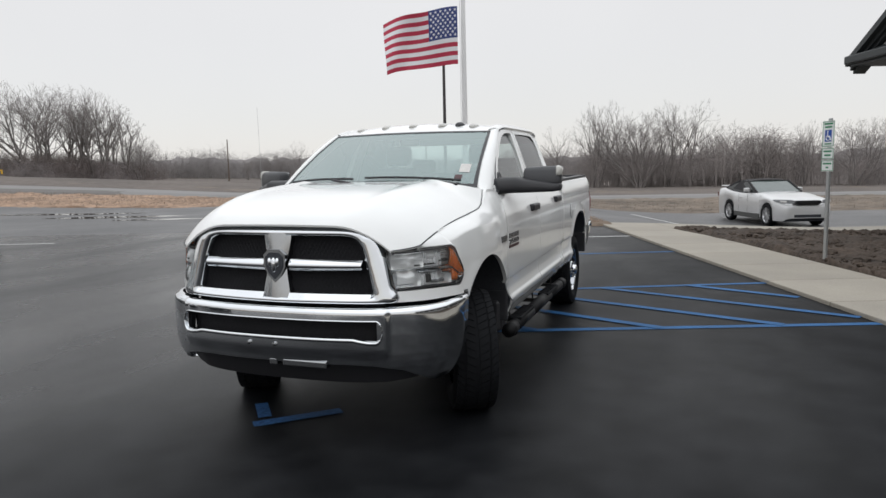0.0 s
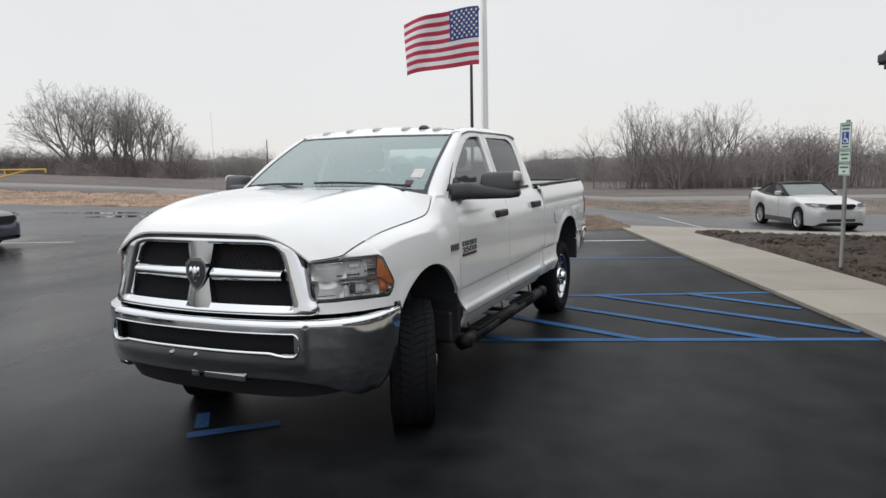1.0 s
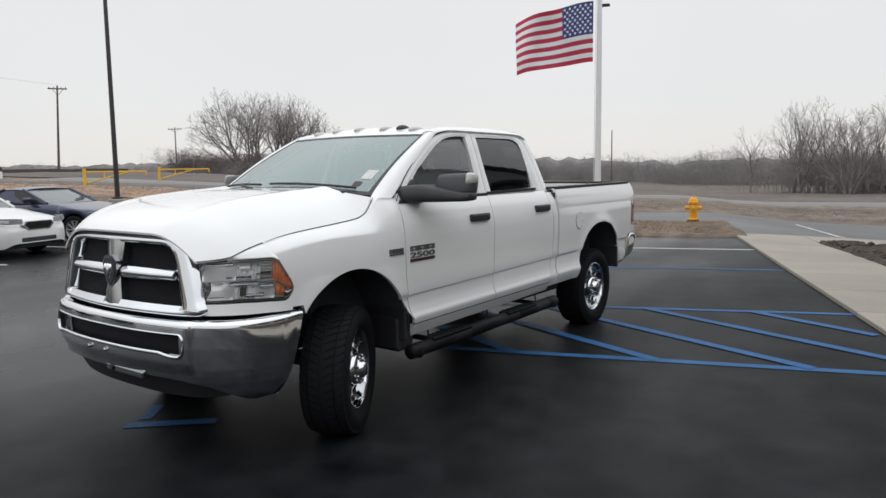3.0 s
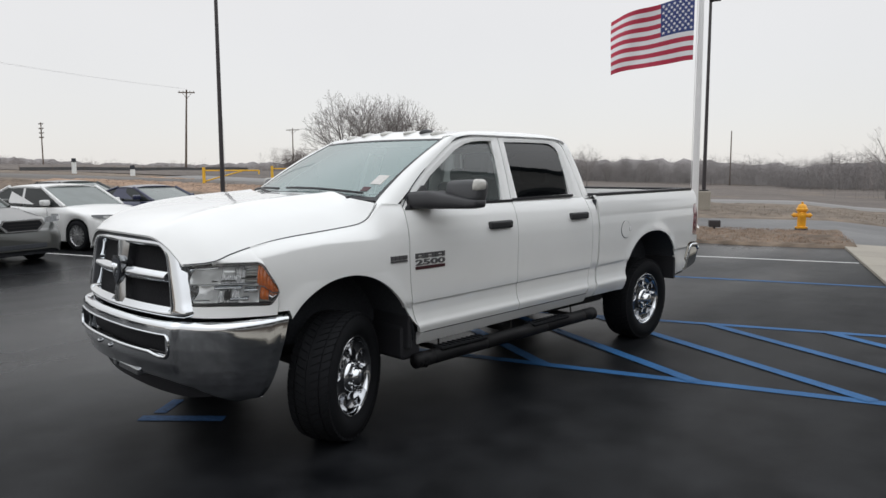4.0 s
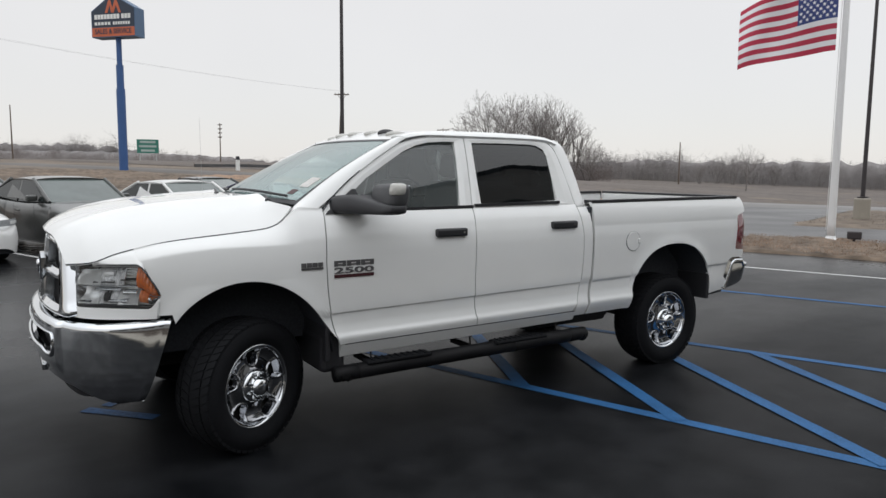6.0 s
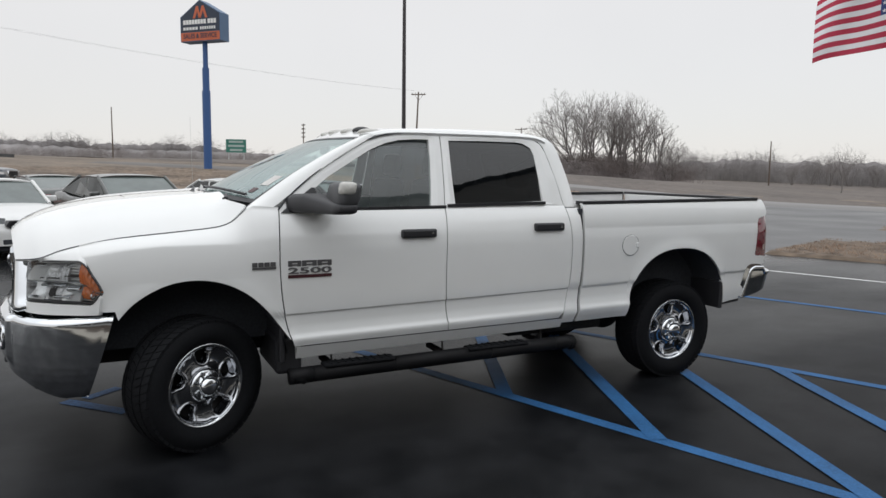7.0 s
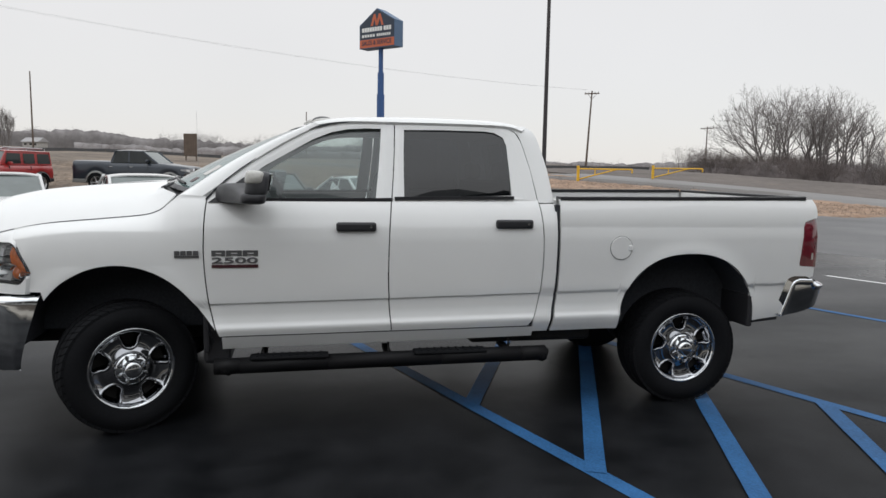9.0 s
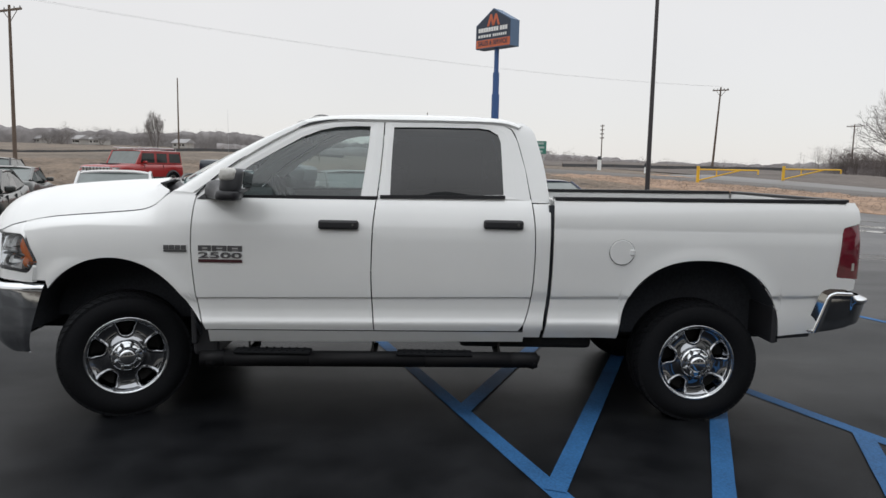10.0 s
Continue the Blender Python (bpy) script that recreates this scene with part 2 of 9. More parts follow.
def lathe(bm, prof, n=24, m=None, caps=True):
    """Turns a profile of (radius, height) round the z axis, then places it by m."""
    m = m or Matrix.Identity(4)
    rings = []
    for r, z in prof:
        rings.append([bm.verts.new(m @ Vector((r * math.cos(2 * math.pi * i / n), r * math.sin(2 * math.pi * i / n), z))) for i in range(n)])
    for a, b in zip(rings, rings[1:]):
        for i in range(n):
            j = (i + 1) % n
            bm.faces.new((a[i], a[j], b[j], b[i]))
    for ring, flip in ((rings[0], True), (rings[-1], False)):
        if caps and prof[0 if flip else -1][0] > 1e-4:
            bm.faces.new(ring[::-1] if flip else ring)
    bmesh.ops.remove_doubles(bm, verts=bm.verts, dist=1e-5)
    return bm


def plate(bm, outline, thick, m=None):
    """A flat plate: an outline in the xz plane given thickness along y, placed by m."""
    m = m or Matrix.Identity(4)
    f = [bm.verts.new(m @ Vector((x, 0, z))) for x, z in outline]
    k = [bm.verts.new(m @ Vector((x, thick, z))) for x, z in outline]
    bm.faces.new(f)
    bm.faces.new(k[::-1])
    for i in range(len(f)):
        j = (i + 1) % len(f)
        bm.faces.new((f[j], f[i], k[i], k[j]))
    bmesh.ops.recalc_face_normals(bm, faces=bm.faces)
    return bm


def lettering(text, width, height, depth, mat, parent, m, label=""):
    """Raised words in the built-in font, fitted to a width and a height, reading along local x with y up."""
    cu = bpy.data.curves.new("lettering", "FONT")
    cu.body, cu.size, cu.extrude, cu.offset = text, 1.0, 0.5, 0.02
    holder = new("lettering", cu)
    bpy.context.view_layer.update()
    me = bpy.data.meshes.new_from_object(holder.evaluated_get(bpy.context.evaluated_depsgraph_get()))
    bpy.data.objects.remove(holder)
    bpy.data.curves.remove(cu)
    xs, ys = [v.co.x for v in me.vertices], [v.co.y for v in me.vertices]
    x0, x1, y0, y1 = min(xs), max(xs), min(ys), max(ys)
    for v in me.vertices:
        v.co = m @ Vector(((v.co.x - (x0 + x1) / 2) / (x1 - x0) * width, (v.co.y - y0) / (y1 - y0) * height, v.co.z * depth))
    me.materials.clear()
    me.materials.append(mat)
    ob = new("lettering", me)
    ob.parent = parent
    return tagged(ob, label)


# ---------------- the lie of the land ----------------
LOT_TURN = radians(20.5)
LU = Vector((-math.sin(LOT_TURN), math.cos(LOT_TURN), 0))
LV = Vector((math.cos(LOT_TURN), math.sin(LOT_TURN), 0))
LOT = Matrix.Translation((2.0, 8.95, 0)) @ Matrix.Rotation(LOT_TURN, 4, "Z")


def lot(a, b, z=0.0):
    """World place from metres across (a) and along (b) the kerb."""
    return LOT @ Vector((a, b, z))


def soft(x, k=4.0):
    """A smooth max(0, x)."""
    return k * math.log1p(math.exp(min(x / k, 60)))


def step3(u):
    u = max(0.0, min(1.0, u))
    return u * u * (3 - 2 * u)


def land(x, y):
    """Height of the natural ground: rises to the west, falls a little to the north."""
    d = soft(-x - 26.0, 2.0)
    h = 1.3 * (1 - math.exp(-d / 25)) + 0.02 * min(d, 110)
    h += 0.8 * math.exp(-((y + 28) / 17) ** 2) * min(1.0, d / 40)
    h += 4.4 * max(0.0, min(1.0, (-x - 100) / 160)) * step3((-y - 45) / 60)
    h *= 1 - 0.85 * step3((y - 45) / 45)
    f = min(0.015 * soft(y - 32, 4.0), 1.0)
    h -= f * max(0.0, min(1.0, (x + 120) / 70))
    a = (x - 2.0) * LV.x + (y - 8.95) * LV.y
    b = (x - 2.0) * LU.x + (y - 8.95) * LU.y
    h -= 0.16 * step3((a - 0.4) / 3.5) * step3((b - 6.6) / 3.0)
    h -= 0.05 * max(0.0, min(a - 0.4, 5.6)) * step3((b - 1.5) / 3.5)
    return h


def sheet(name, corners, n, m, mat, lift, label, category, rough=0.0, edge=0.0, seed=0.0, kind="structure"):
    """A sheet of ground draped on the land between four corners."""
    c = [Vector((*p[:2], 0)) for p in corners]
    verts, faces = [], []
    for i in range(n + 1):
        for j in range(m + 1):
            s, t = i / n, j / m
            p = c[0] * (1 - s) * (1 - t) + c[1] * s * (1 - t) + c[2] * s * t + c[3] * (1 - s) * t
            rim = min(s, 1 - s, t, 1 - t)
            if edge:
                w = Vector((noise.noise((p.x * 0.4 + seed, p.y * 0.4, 3.1)), noise.noise((p.x * 0.4, p.y * 0.4 + seed, 9.7)), 0))
                p = p + w * edge * (1 if rim < 1e-6 else 0.5)
            z = land(p.x, p.y) + lift
            qa, qb = (p - LOT.translation).dot(LV), (p - LOT.translation).dot(LU)
            if rough and -78 < qa < -24 and 0.4 < qb - (30.0 + 0.235 * (qa + 24)) < 4.3:
                z = land(p.x, p.y) - 0.05
            elif rough:
                z += rough * (0.6 * noise.noise((p.x * 0.7 + seed, p.y * 0.7, 0)) + 0.5 * noise.noise((p.x * 3.1, p.y * 3.1 + seed, 5)) + 0.3 * noise.noise((p.x * 9, p.y * 9, seed)))
                if rim < 1e-6:
                    z = land(p.x, p.y) - 0.03
            elif lift > 0.1 and rim < 1e-6:
                z -= 0.2
            verts.append((p.x, p.y, z))
    for i in range(n):
        for j in range(m):
            k = i * (m + 1) + j
            faces.append((k, k + m + 1, k + m + 2, k + 1))
    ob = mesh_object(name, verts, faces, mat, smooth=True)
    me = ob.data
    if me.polygons[0].normal.z < 0:
        me.flip_normals()
    return tagged(ob, label, category, kind=kind)


def ground_sheet():
    """One sheet to the horizon, fine near the place and wide far off."""
    rings = [0, 6, 12, 18, 22, 26, 30, 35, 40, 46, 52, 60, 70, 80, 92, 105, 120, 150, 200, 300, 500, 900, 1600, 3000]
    n = 96
    verts, faces = [(-5, 8, -0.12)], []
    for r in rings[1:]:
        for i in range(n):
            a = 2 * math.pi * i / n
            x, y = -5 + r * math.cos(a), 8 + r * math.sin(a)
            verts.append((x, y, land(x, y) + (-0.06 + 0.12 * noise.noise((x * 0.15, y * 0.15, 2)) if r > 34 else (-0.35 if x > 1 and y < 24 else -0.12))))
    for i in range(n):
        faces.append((0, 1 + i, 1 + (i + 1) % n))
    for k in range(len(rings) - 2):
        o = 1 + k * n
        for i in range(n):
            j = (i + 1) % n
            faces.append((o + i, o + n + i, o + n + j, o + j))
    ob = mesh_object("ground", verts, faces, M["field"], smooth=True)
    return tagged(ob, "brown dormant grass field reaching the horizon", "field", kind="structure")


ground_sheet()


def flat(name, a0, a1, b0, b1, z, mat, label, category):
    pts = [lot(a0, b0, z), lot(a1, b0, z), lot(a1, b1, z), lot(a0, b1, z)]
    ob = mesh_object(name, [tuple(p) for p in pts], [(0, 1, 2, 3)], mat)
    return tagged(ob, label, category, kind="structure")


flat("parking_lot", -27, 0.3, -42, 6.6, 0.0, M["asphalt"], "dark damp asphalt parking lot with painted stalls", "asphalt")
flat("rear_lot", 0.3, 42, -60, -30.6, 0.0, M["asphalt"], "dark damp asphalt lot behind the building", "asphalt")
flat("parking_lot_edge", 0.3, 6.6, -30.6, -7.9, 0.0, M["soil"], "bare soil strip along the building", "planting bed")


def lot_sheet(name, a0, a1, b0, b1, n, m, mat, lift, label, category, **kw):
    return sheet(name, [lot(a0, b0), lot(a1, b0), lot(a1, b1), lot(a0, b1)], n, m, mat, lift, label, category, **kw)


lot_sheet("drive", -27, -5.5, 16, 21.2, 60, 12, M["old_asphalt"], 0.0, "damp asphalt drive joining the parking lot", "asphalt")
lot_sheet("cross_drive", -27, 42, 6.6, 16.0, 138, 20, M["old_asphalt"], 0.0, "damp asphalt drive behind the flagpole island", "asphalt")
lot_sheet("grass_island", -5.6, 0.4, 5.9, 10.5, 60, 50, M["bank"], 0.06, "low island of dead grass and soil at the flagpole", "planting bed", rough=0.09, edge=0.35, seed=4.0)
lot_sheet("soil_bed", 1.56, 6.6, -8.0, 5.0, 74, 130, M["soil"], 0.10, "bare dark topsoil bed beside the concrete walk", "planting bed", rough=0.13, edge=0.15, seed=8.0)
lot_sheet("verge", -5.6, 42, 16.0, 31.2, 130, 56, M["field"], 0.03, "brown grass verge between drive and road", "grass verge", rough=0.12, edge=0.5, seed=2.0)
lot_sheet("straw_bank", -48, -14.8, 20.7, 31.2, 110, 50, M["straw"], 0.05, "straw-covered bank beyond the parking lot", "bank", rough=0.18, edge=0.8, seed=6.0)
lot_sheet("slope", -62, -27.0, -34, 21.0, 90, 110, M["bank"], 0.02, "brown bare slope behind the parked cars", "bank", rough=0.2, edge=0.5, seed=5.0)
lot_sheet("road", -48, 90, 31.3, 36.9, 110, 6, M["road"], 0.12, "grey two-lane road beyond the verge", "road")
lot_sheet("entrance_drive", -14.9, -5.5, 21.0, 31.6, 24, 30, M["old_asphalt"], 0.0, "weathered wet asphalt entrance from the road", "asphalt")
lot_sheet("far_field", -150, 110, 37.5, 150.0, 90, 40, M["rough_field"], 0.0, "rough brown field under the woods", "field", rough=0.16, seed=3.0)
sheet("access_road", [lot(-78, 17.3), lot(-24, 30.0), lot(-24, 34.4), lot(-78, 22.3)], 60, 6, M["track"], 0.12, "narrow grey access road climbing to the yellow gates", "road")


# concrete walk along the kerb: separate slabs with open joints
def slab(a0, a1, b0, b1, z0=-0.08, z1=0.05, parent=None):
    bm = bmesh.new()
    box(bm, (a0, b0, z0), (a1, b1, z1), 0.012)
    for v in bm.verts:
        p = lot(v.co.x, v.co.y)
        v.co.z += land(p.x, p.y)
    return part("slab", bm, M["concrete"], parent)


walk_way = thing("sidewalk", LOT, "pale concrete sidewalk cast in slabs along the kerb", "sidewalk", kind="structure")
b = -30.5
while b < 4.8:
    slab(0.008, 1.55, b + 0.008, min(b + 1.5, 5.0) - 0.008, parent=walk_way)
    b += 1.5
for i in range(10):
    slab(0.008 + i * 1.6, 1.6 + i * 1.6 - 0.008, 5.008, 6.6, parent=walk_way)


# painted lines
def line(name, a0, b0, a1, b1, width, mat, label, z=0.004):
    p, q = Vector((a0, b0)), Vector((a1, b1))
    d = (q - p).normalized()
    s = Vector((-d.y, d.x)) * width / 2
    n = max(2, int((q - p).length / 0.12))
    verts, faces = [], []
    for i in range(n + 1):
        c = p.lerp(q, i / n)
        wob = 1 + 0.05 * noise.noise((c.x * 5, c.y * 5, 1.7))
        for k in (-1, 1):
            v = lot(c.x + k * s.x * wob, c.y + k * s.y * wob, z)
            v.z += land(v.x, v.y)
            verts.append(tuple(v))
    for i in range(n):
        faces.append((2 * i, 2 * i + 1, 2 * i + 3, 2 * i + 2))
    ob = mesh_object(name, verts, faces, mat)
    if ob.data.polygons[0].normal.z < 0:
        ob.data.flip_normals()
    return tagged(ob, label, "painted line", kind="structure")


BL = "worn blue painted line on damp asphalt"
line("stall_line", -6.2, -5.84, 0.02, -5.91, 0.11, M["blue_paint"], BL)
line("stall_line", -6.2, -3.71, 0.03, -3.425, 0.11, M["blue_paint"], BL)
line("stall_line", -6.2, -0.04, -0.03, 0.15, 0.10, M["blue_paint"], BL)
line("stall_line", -6.0, 3.13, -0.03, 3.13, 0.10, M["white_paint"], "white painted stall line on damp asphalt")
for a0, b0, a1, b1 in ((-3.48, -5.87, -5.75, -3.70), (-2.20, -5.89, -4.70, -3.64), (-0.96, -5.88, -3.50, -3.60), (-2.26, -3.53, -0.02, -5.63), (-1.08, -3.48, -0.08, -4.49)):
    line("hatch_line", a0, b0, a1, b1, 0.12, M["blue_paint"], "blue painted hatch stripe of the access aisle", 0.008)
for k in range(-3, 4):
    line("stall_line", -19.0, -4.60 + 2.96 * k, -13.85, -4.60 + 2.96 * k, 0.10, M["white_paint"], "white painted stall line on damp asphalt")
line("stall_line", 2.9, 13.6, 3.2, 8.2, 0.10, M["white_paint"], "white painted stall line on damp asphalt")
line("stall_line", 6.4, 13.6, 6.7, 8.2, 0.10, M["white_paint"], "white painted stall line on damp asphalt")


def floor_mark(pts, width, name="parking_symbol"):
    t = thing(name, Matrix.Identity(4), "worn blue painted parking symbol on asphalt", "painted symbol", kind="structure")
    for p, q in zip(pts, pts[1:]):
        p, q = Vector((*p, 0)), Vector((*q, 0))
        d = (q - p).normalized() * width / 2
        s = Vector((-d.y, d.x, 0))
        v = [p - d + s, p - d - s, q + d - s, q + d + s]
        ob = mesh_object("stroke", [(c.x, c.y, 0.004) for c in v], [(0, 1, 2, 3)], M["faded_blue"], t)
        if ob.data.polygons[0].normal.z < 0:
            ob.data.flip_normals()


floor_mark([(-0.36, -0.80), (0.0, -0.46)], 0.10)
floor_mark([(-0.56, -0.50), (-0.43, -0.66)], 0.09)
for pa, pb, ra, rb in ((-17.0, 14.2, 2.6, 0.55), (-14.5, 12.4, 1.8, 0.35), (-20.0, 16.5, 3.0, 0.5)):
    pv = []
    for k in range(40):
        ang = 2 * math.pi * k / 40
        w = 1 + 0.35 * noise.noise((math.cos(ang) * 2 + pa, math.sin(ang) * 2, pb))
        c = lot(pa + ra * w * math.cos(ang), pb + rb * w * math.sin(ang))
        pv.append((c.x, c.y, land(c.x, c.y) + 0.006))
    tagged(mesh_object("puddle", pv, [tuple(range(40))], M["water"]), "shallow rain puddle on the asphalt", "puddle", kind="structure")


# ---------------- bare trees ----------------
def limb_mesh(seed, height, stems, lean, fork, rise, kids, wide):
    """Vertices and faces of a leafless tree: stems that fork again and again into fine twigs, as two lists."""
    rnd = random.Random(seed)
    thick, fine = ([], []), ([], [])

    def tube(store, pts, radii, n):
        verts, faces = store
        base = len(verts)
        for k, (p, r) in enumerate(zip(pts, radii)):
            d = (pts[min(k + 1, len(pts) - 1)] - pts[max(k - 1, 0)]).normalized()
            s = d.orthogonal().normalized()
            t = d.cross(s)
            for i in range(n):
                a = 2 * math.pi * i / n
                verts.append(tuple(p + (s * math.cos(a) + t * math.sin(a)) * r))
        for k in range(len(pts) - 1):
            for i in range(n):
                j = (i + 1) % n
                o = base + k * n
                faces.append((o + i, o + j, o + n + j, o + n + i))

    def grow(p, d, length, r, level):
        segs = 6 if level == 0 else (4 if level < 3 else 3)
        pts, radii = [p], [r]
        for k in range(segs):
            d = (d + Vector((rnd.gauss(0, 0.11), rnd.gauss(0, 0.11), rnd.gauss(rise, 0.07)))).normalized()
            p = p + d * length / segs
            pts.append(p)
            if math.hypot(math.hypot(p.x, p.y) / (wide * height), (p.z - 0.35 * height) / (0.65 * height)) > 1 + rnd.uniform(-0.10, 0.04):
                radii.append(0.008)
                break
            radii.append(max(0.008, r * (1 - 0.6 * (k + 1) / segs)))
        tube(thick if level < 2 else fine, pts, radii, 7 if level == 0 else (5 if level == 1 else 3))
        segs = len(pts) - 1
        if level >= len(kids):
            return
        turn = rnd.uniform(0, 6.28)
        for k in range(kids[level]):
            f = 0.28 + 0.72 * (k + rnd.random()) / kids[level]
            i = min(int(f * segs), segs - 1)
            q = pts[i].lerp(pts[i + 1], f * segs - i)
            along = (pts[i + 1] - pts[i]).normalized()
            u = along.orthogonal().normalized()
            w = along.cross(u)
            a = turn + 2.4 * k + rnd.uniform(-0.4, 0.4)
            open_by = radians(rnd.uniform(*fork))
            nd = along * math.cos(open_by) + (u * math.cos(a) + w * math.sin(a)) * math.sin(open_by)
            grow(q, nd, length * rnd.uniform(0.50, 0.74) * (1.15 - 0.45 * f), max(0.011, radii[i] * 0.60), level + 1)

    for k in range(stems):
        az = 2 * math.pi * (k + rnd.uniform(-0.3, 0.3)) / stems
        a = radians(rnd.uniform(*lean))
        d = Vector((math.sin(a) * math.cos(az), math.sin(a) * math.sin(az), math.cos(a)))
        foot = Vector((0.35 * math.cos(az), 0.35 * math.sin(az), -0.2)) if stems > 1 else Vector((0, 0, -0.2))
        grow(foot, d, height * rnd.uniform(0.50, 0.66), height * 0.0125, 0)
    top = max(v[2] for v in fine[0])
    f = height / top
    return tuple(([(x * f, y * f, z * f) for x, y, z in verts], faces) for verts, faces in (thick, fine))


def tree_prototype(seed, height, stems, lean, fork, rise, kids, wide, label, twig="twig"):
    thick, fine = limb_mesh(seed, height, stems, lean, fork, rise, kids, wide)
    t = thing("bare_tree", Matrix.Identity(4), label, "tree", "bare trees")
    mesh_object("trunk", *thick, M["bark"], t, smooth=True)
    mesh_object("crown", *fine, M[twig], t, "fine leafless twigs")
    return t


TREE_LABEL = "bare grey-brown leafless tree at the field edge"
protos = [tree_prototype(11, 11.5, 6, (8, 52), (20, 46), 0.04, (7, 5, 4, 3), 0.66, TREE_LABEL),
          tree_prototype(23, 12.5, 3, (2, 12), (18, 38), 0.10, (7, 4, 3, 3), 0.30, TREE_LABEL),
          tree_prototype(37, 11.0, 5, (8, 38), (20, 44), 0.06, (7, 5, 3, 3), 0.46, TREE_LABEL),
          tree_prototype(51, 14.0, 1, (1, 6), (24, 46), 0.07, (9, 5, 3, 2), 0.30, TREE_LABEL),
          tree_prototype(67, 12.0, 5, (2, 13), (12, 28), 0.16, (9, 5, 4, 3), 0.20, "upright narrow leafless tree behind the fence"),
          # far_wood on these twigs stands in for distance haze
          tree_prototype(73, 9.0, 6, (10, 60), (24, 50), 0.03, (8, 6, 5, 3), 0.62, "dense round leafless tree on the far rise", "far_wood")]


def plant(k, x, y, turn, scale=1.0, first=False):
    m = pose(x, y, land(x, y) - 0.1, 0, 0, turn) @ Matrix.Scale(scale, 4)
    if first:
        protos[k].matrix_world = m
        return protos[k]
    ob = copy_thing(protos[k], Matrix.Identity(4))
    ob.matrix_world = m
    return ob


rnd = random.Random(5)
spots = [(0, -79.3, 63.8, 1.16), (2, -79.8, 68.0, 1.18), (1, -76.8, 68.5, 1.06), (1, -74.1, 68.6, 1.02), (3, -75.4, 71.7, 0.86), (1, -72.9, 71.5, 0.84), (2, -69.8, 71.9, 0.64), (3, -80.0, 72.4, 0.92), (2, -86.1, 118.8, 0.46), (2, -87.0, 125.7, 0.52), (1, -81.1, 122.6, 0.46), (2, -82.7, 131.1, 0.54), (2, -76.0, 128.3, 0.48), (1, -77.0, 137.1, 0.5), (2, -70.5, 135.2, 0.5),
         (3, -14.0, 82.0, 0.55), (1, -9.5, 83.0, 0.85), (3, -7.2, 86.0, 0.8), (0, -4.0, 80.0, 0.8), (1, -1.0, 84.0, 0.85), (3, 1.6, 82.0, 0.72), (2, 5.0, 88.0, 0.75),
         (0, 9.0, 82.0, 0.62), (1, 13.6, 84.0, 0.58), (3, 15.0, 88.0, 0.55), (0, 18.5, 82.0, 0.66), (1, 22.0, 84.0, 0.6), (2, 26.0, 84.0, 0.7), (3, -11.0, 88.0, 0.7), (3, -49.6, 80.0, 0.45), (4, -118.0, -45.6, 0.62), (5, -225, -121, 0.52), (5, -231, -120, 0.66), (5, -240, -111, 0.55), (3, -205, -105, 0.5), (5, -212, -85, 0.5)]
used_proto = set()
for k, x, y, s in spots:
    plant(k, x, y, rnd.uniform(0, 360), s, first=k not in used_proto)
    used_proto.add(k)


def thicket(name, pts, width, height, count, mat, label, seed, far=False):
    """A belt of brush or distant wood along a line: many thin stems and twigs in one mesh."""
    rr = random.Random(seed)
    verts, faces = [], []

    def stick(p, q, r):
        d = (q - p).normalized()
        s = d.orthogonal().normalized() * r
        t = d.cross(s)
        o = len(verts)
        for c, f in ((p, 1.0), (q, 0.4)):
            for i in range(3):
                a = 2.1 * i
                verts.append(tuple(c + (s * math.cos(a) + t * math.sin(a)) * f))
        for i in range(3):
            j = (i + 1) % 3
            faces.append((o + i, o + j, o + 3 + j, o + 3 + i))

    for _ in range(count):
        u = rr.random() * (len(pts) - 1)
        i = min(int(u), len(pts) - 2)
        c = Vector(pts[i]).lerp(Vector(pts[i + 1]), u - i)
        x, y = c.x + rr.gauss(0, width / 2), c.y + rr.gauss(0, width / 2)
        p = Vector((x, y, land(x, y) - 0.1))
        clump = 0.6 + 0.8 * abs(noise.noise((x * 0.05, y * 0.05, seed)))
        h = (height + c.z) * rr.uniform(0.45, 1.0) * clump
        top = p + Vector((rr.gauss(0, 0.15) * h, rr.gauss(0, 0.15) * h, h))
        r0 = h * (0.005 if far else 0.0055)
        stick(p, top, r0)
        for _ in range(9):
            f = rr.uniform(0.25, 0.95)
            q = p.lerp(top, f)
            e = q + Vector((rr.gauss(0, 0.24), rr.gauss(0, 0.24), rr.uniform(0.02, 0.3))) * h * (1.15 - f * 0.6)
            stick(q, e, r0 * 0.5)
            for _ in range(2):
                g = q.lerp(e, rr.uniform(0.3, 1))
                stick(g, g + Vector((rr.gauss(0, 0.11), rr.gauss(0, 0.11), rr.gauss(0.07, 0.06))) * h, r0 * 0.35)
    ob = mesh_object(name, verts, faces, mat)
    return tagged(ob, label, "brush" if not far else "woods", kind="stuff")


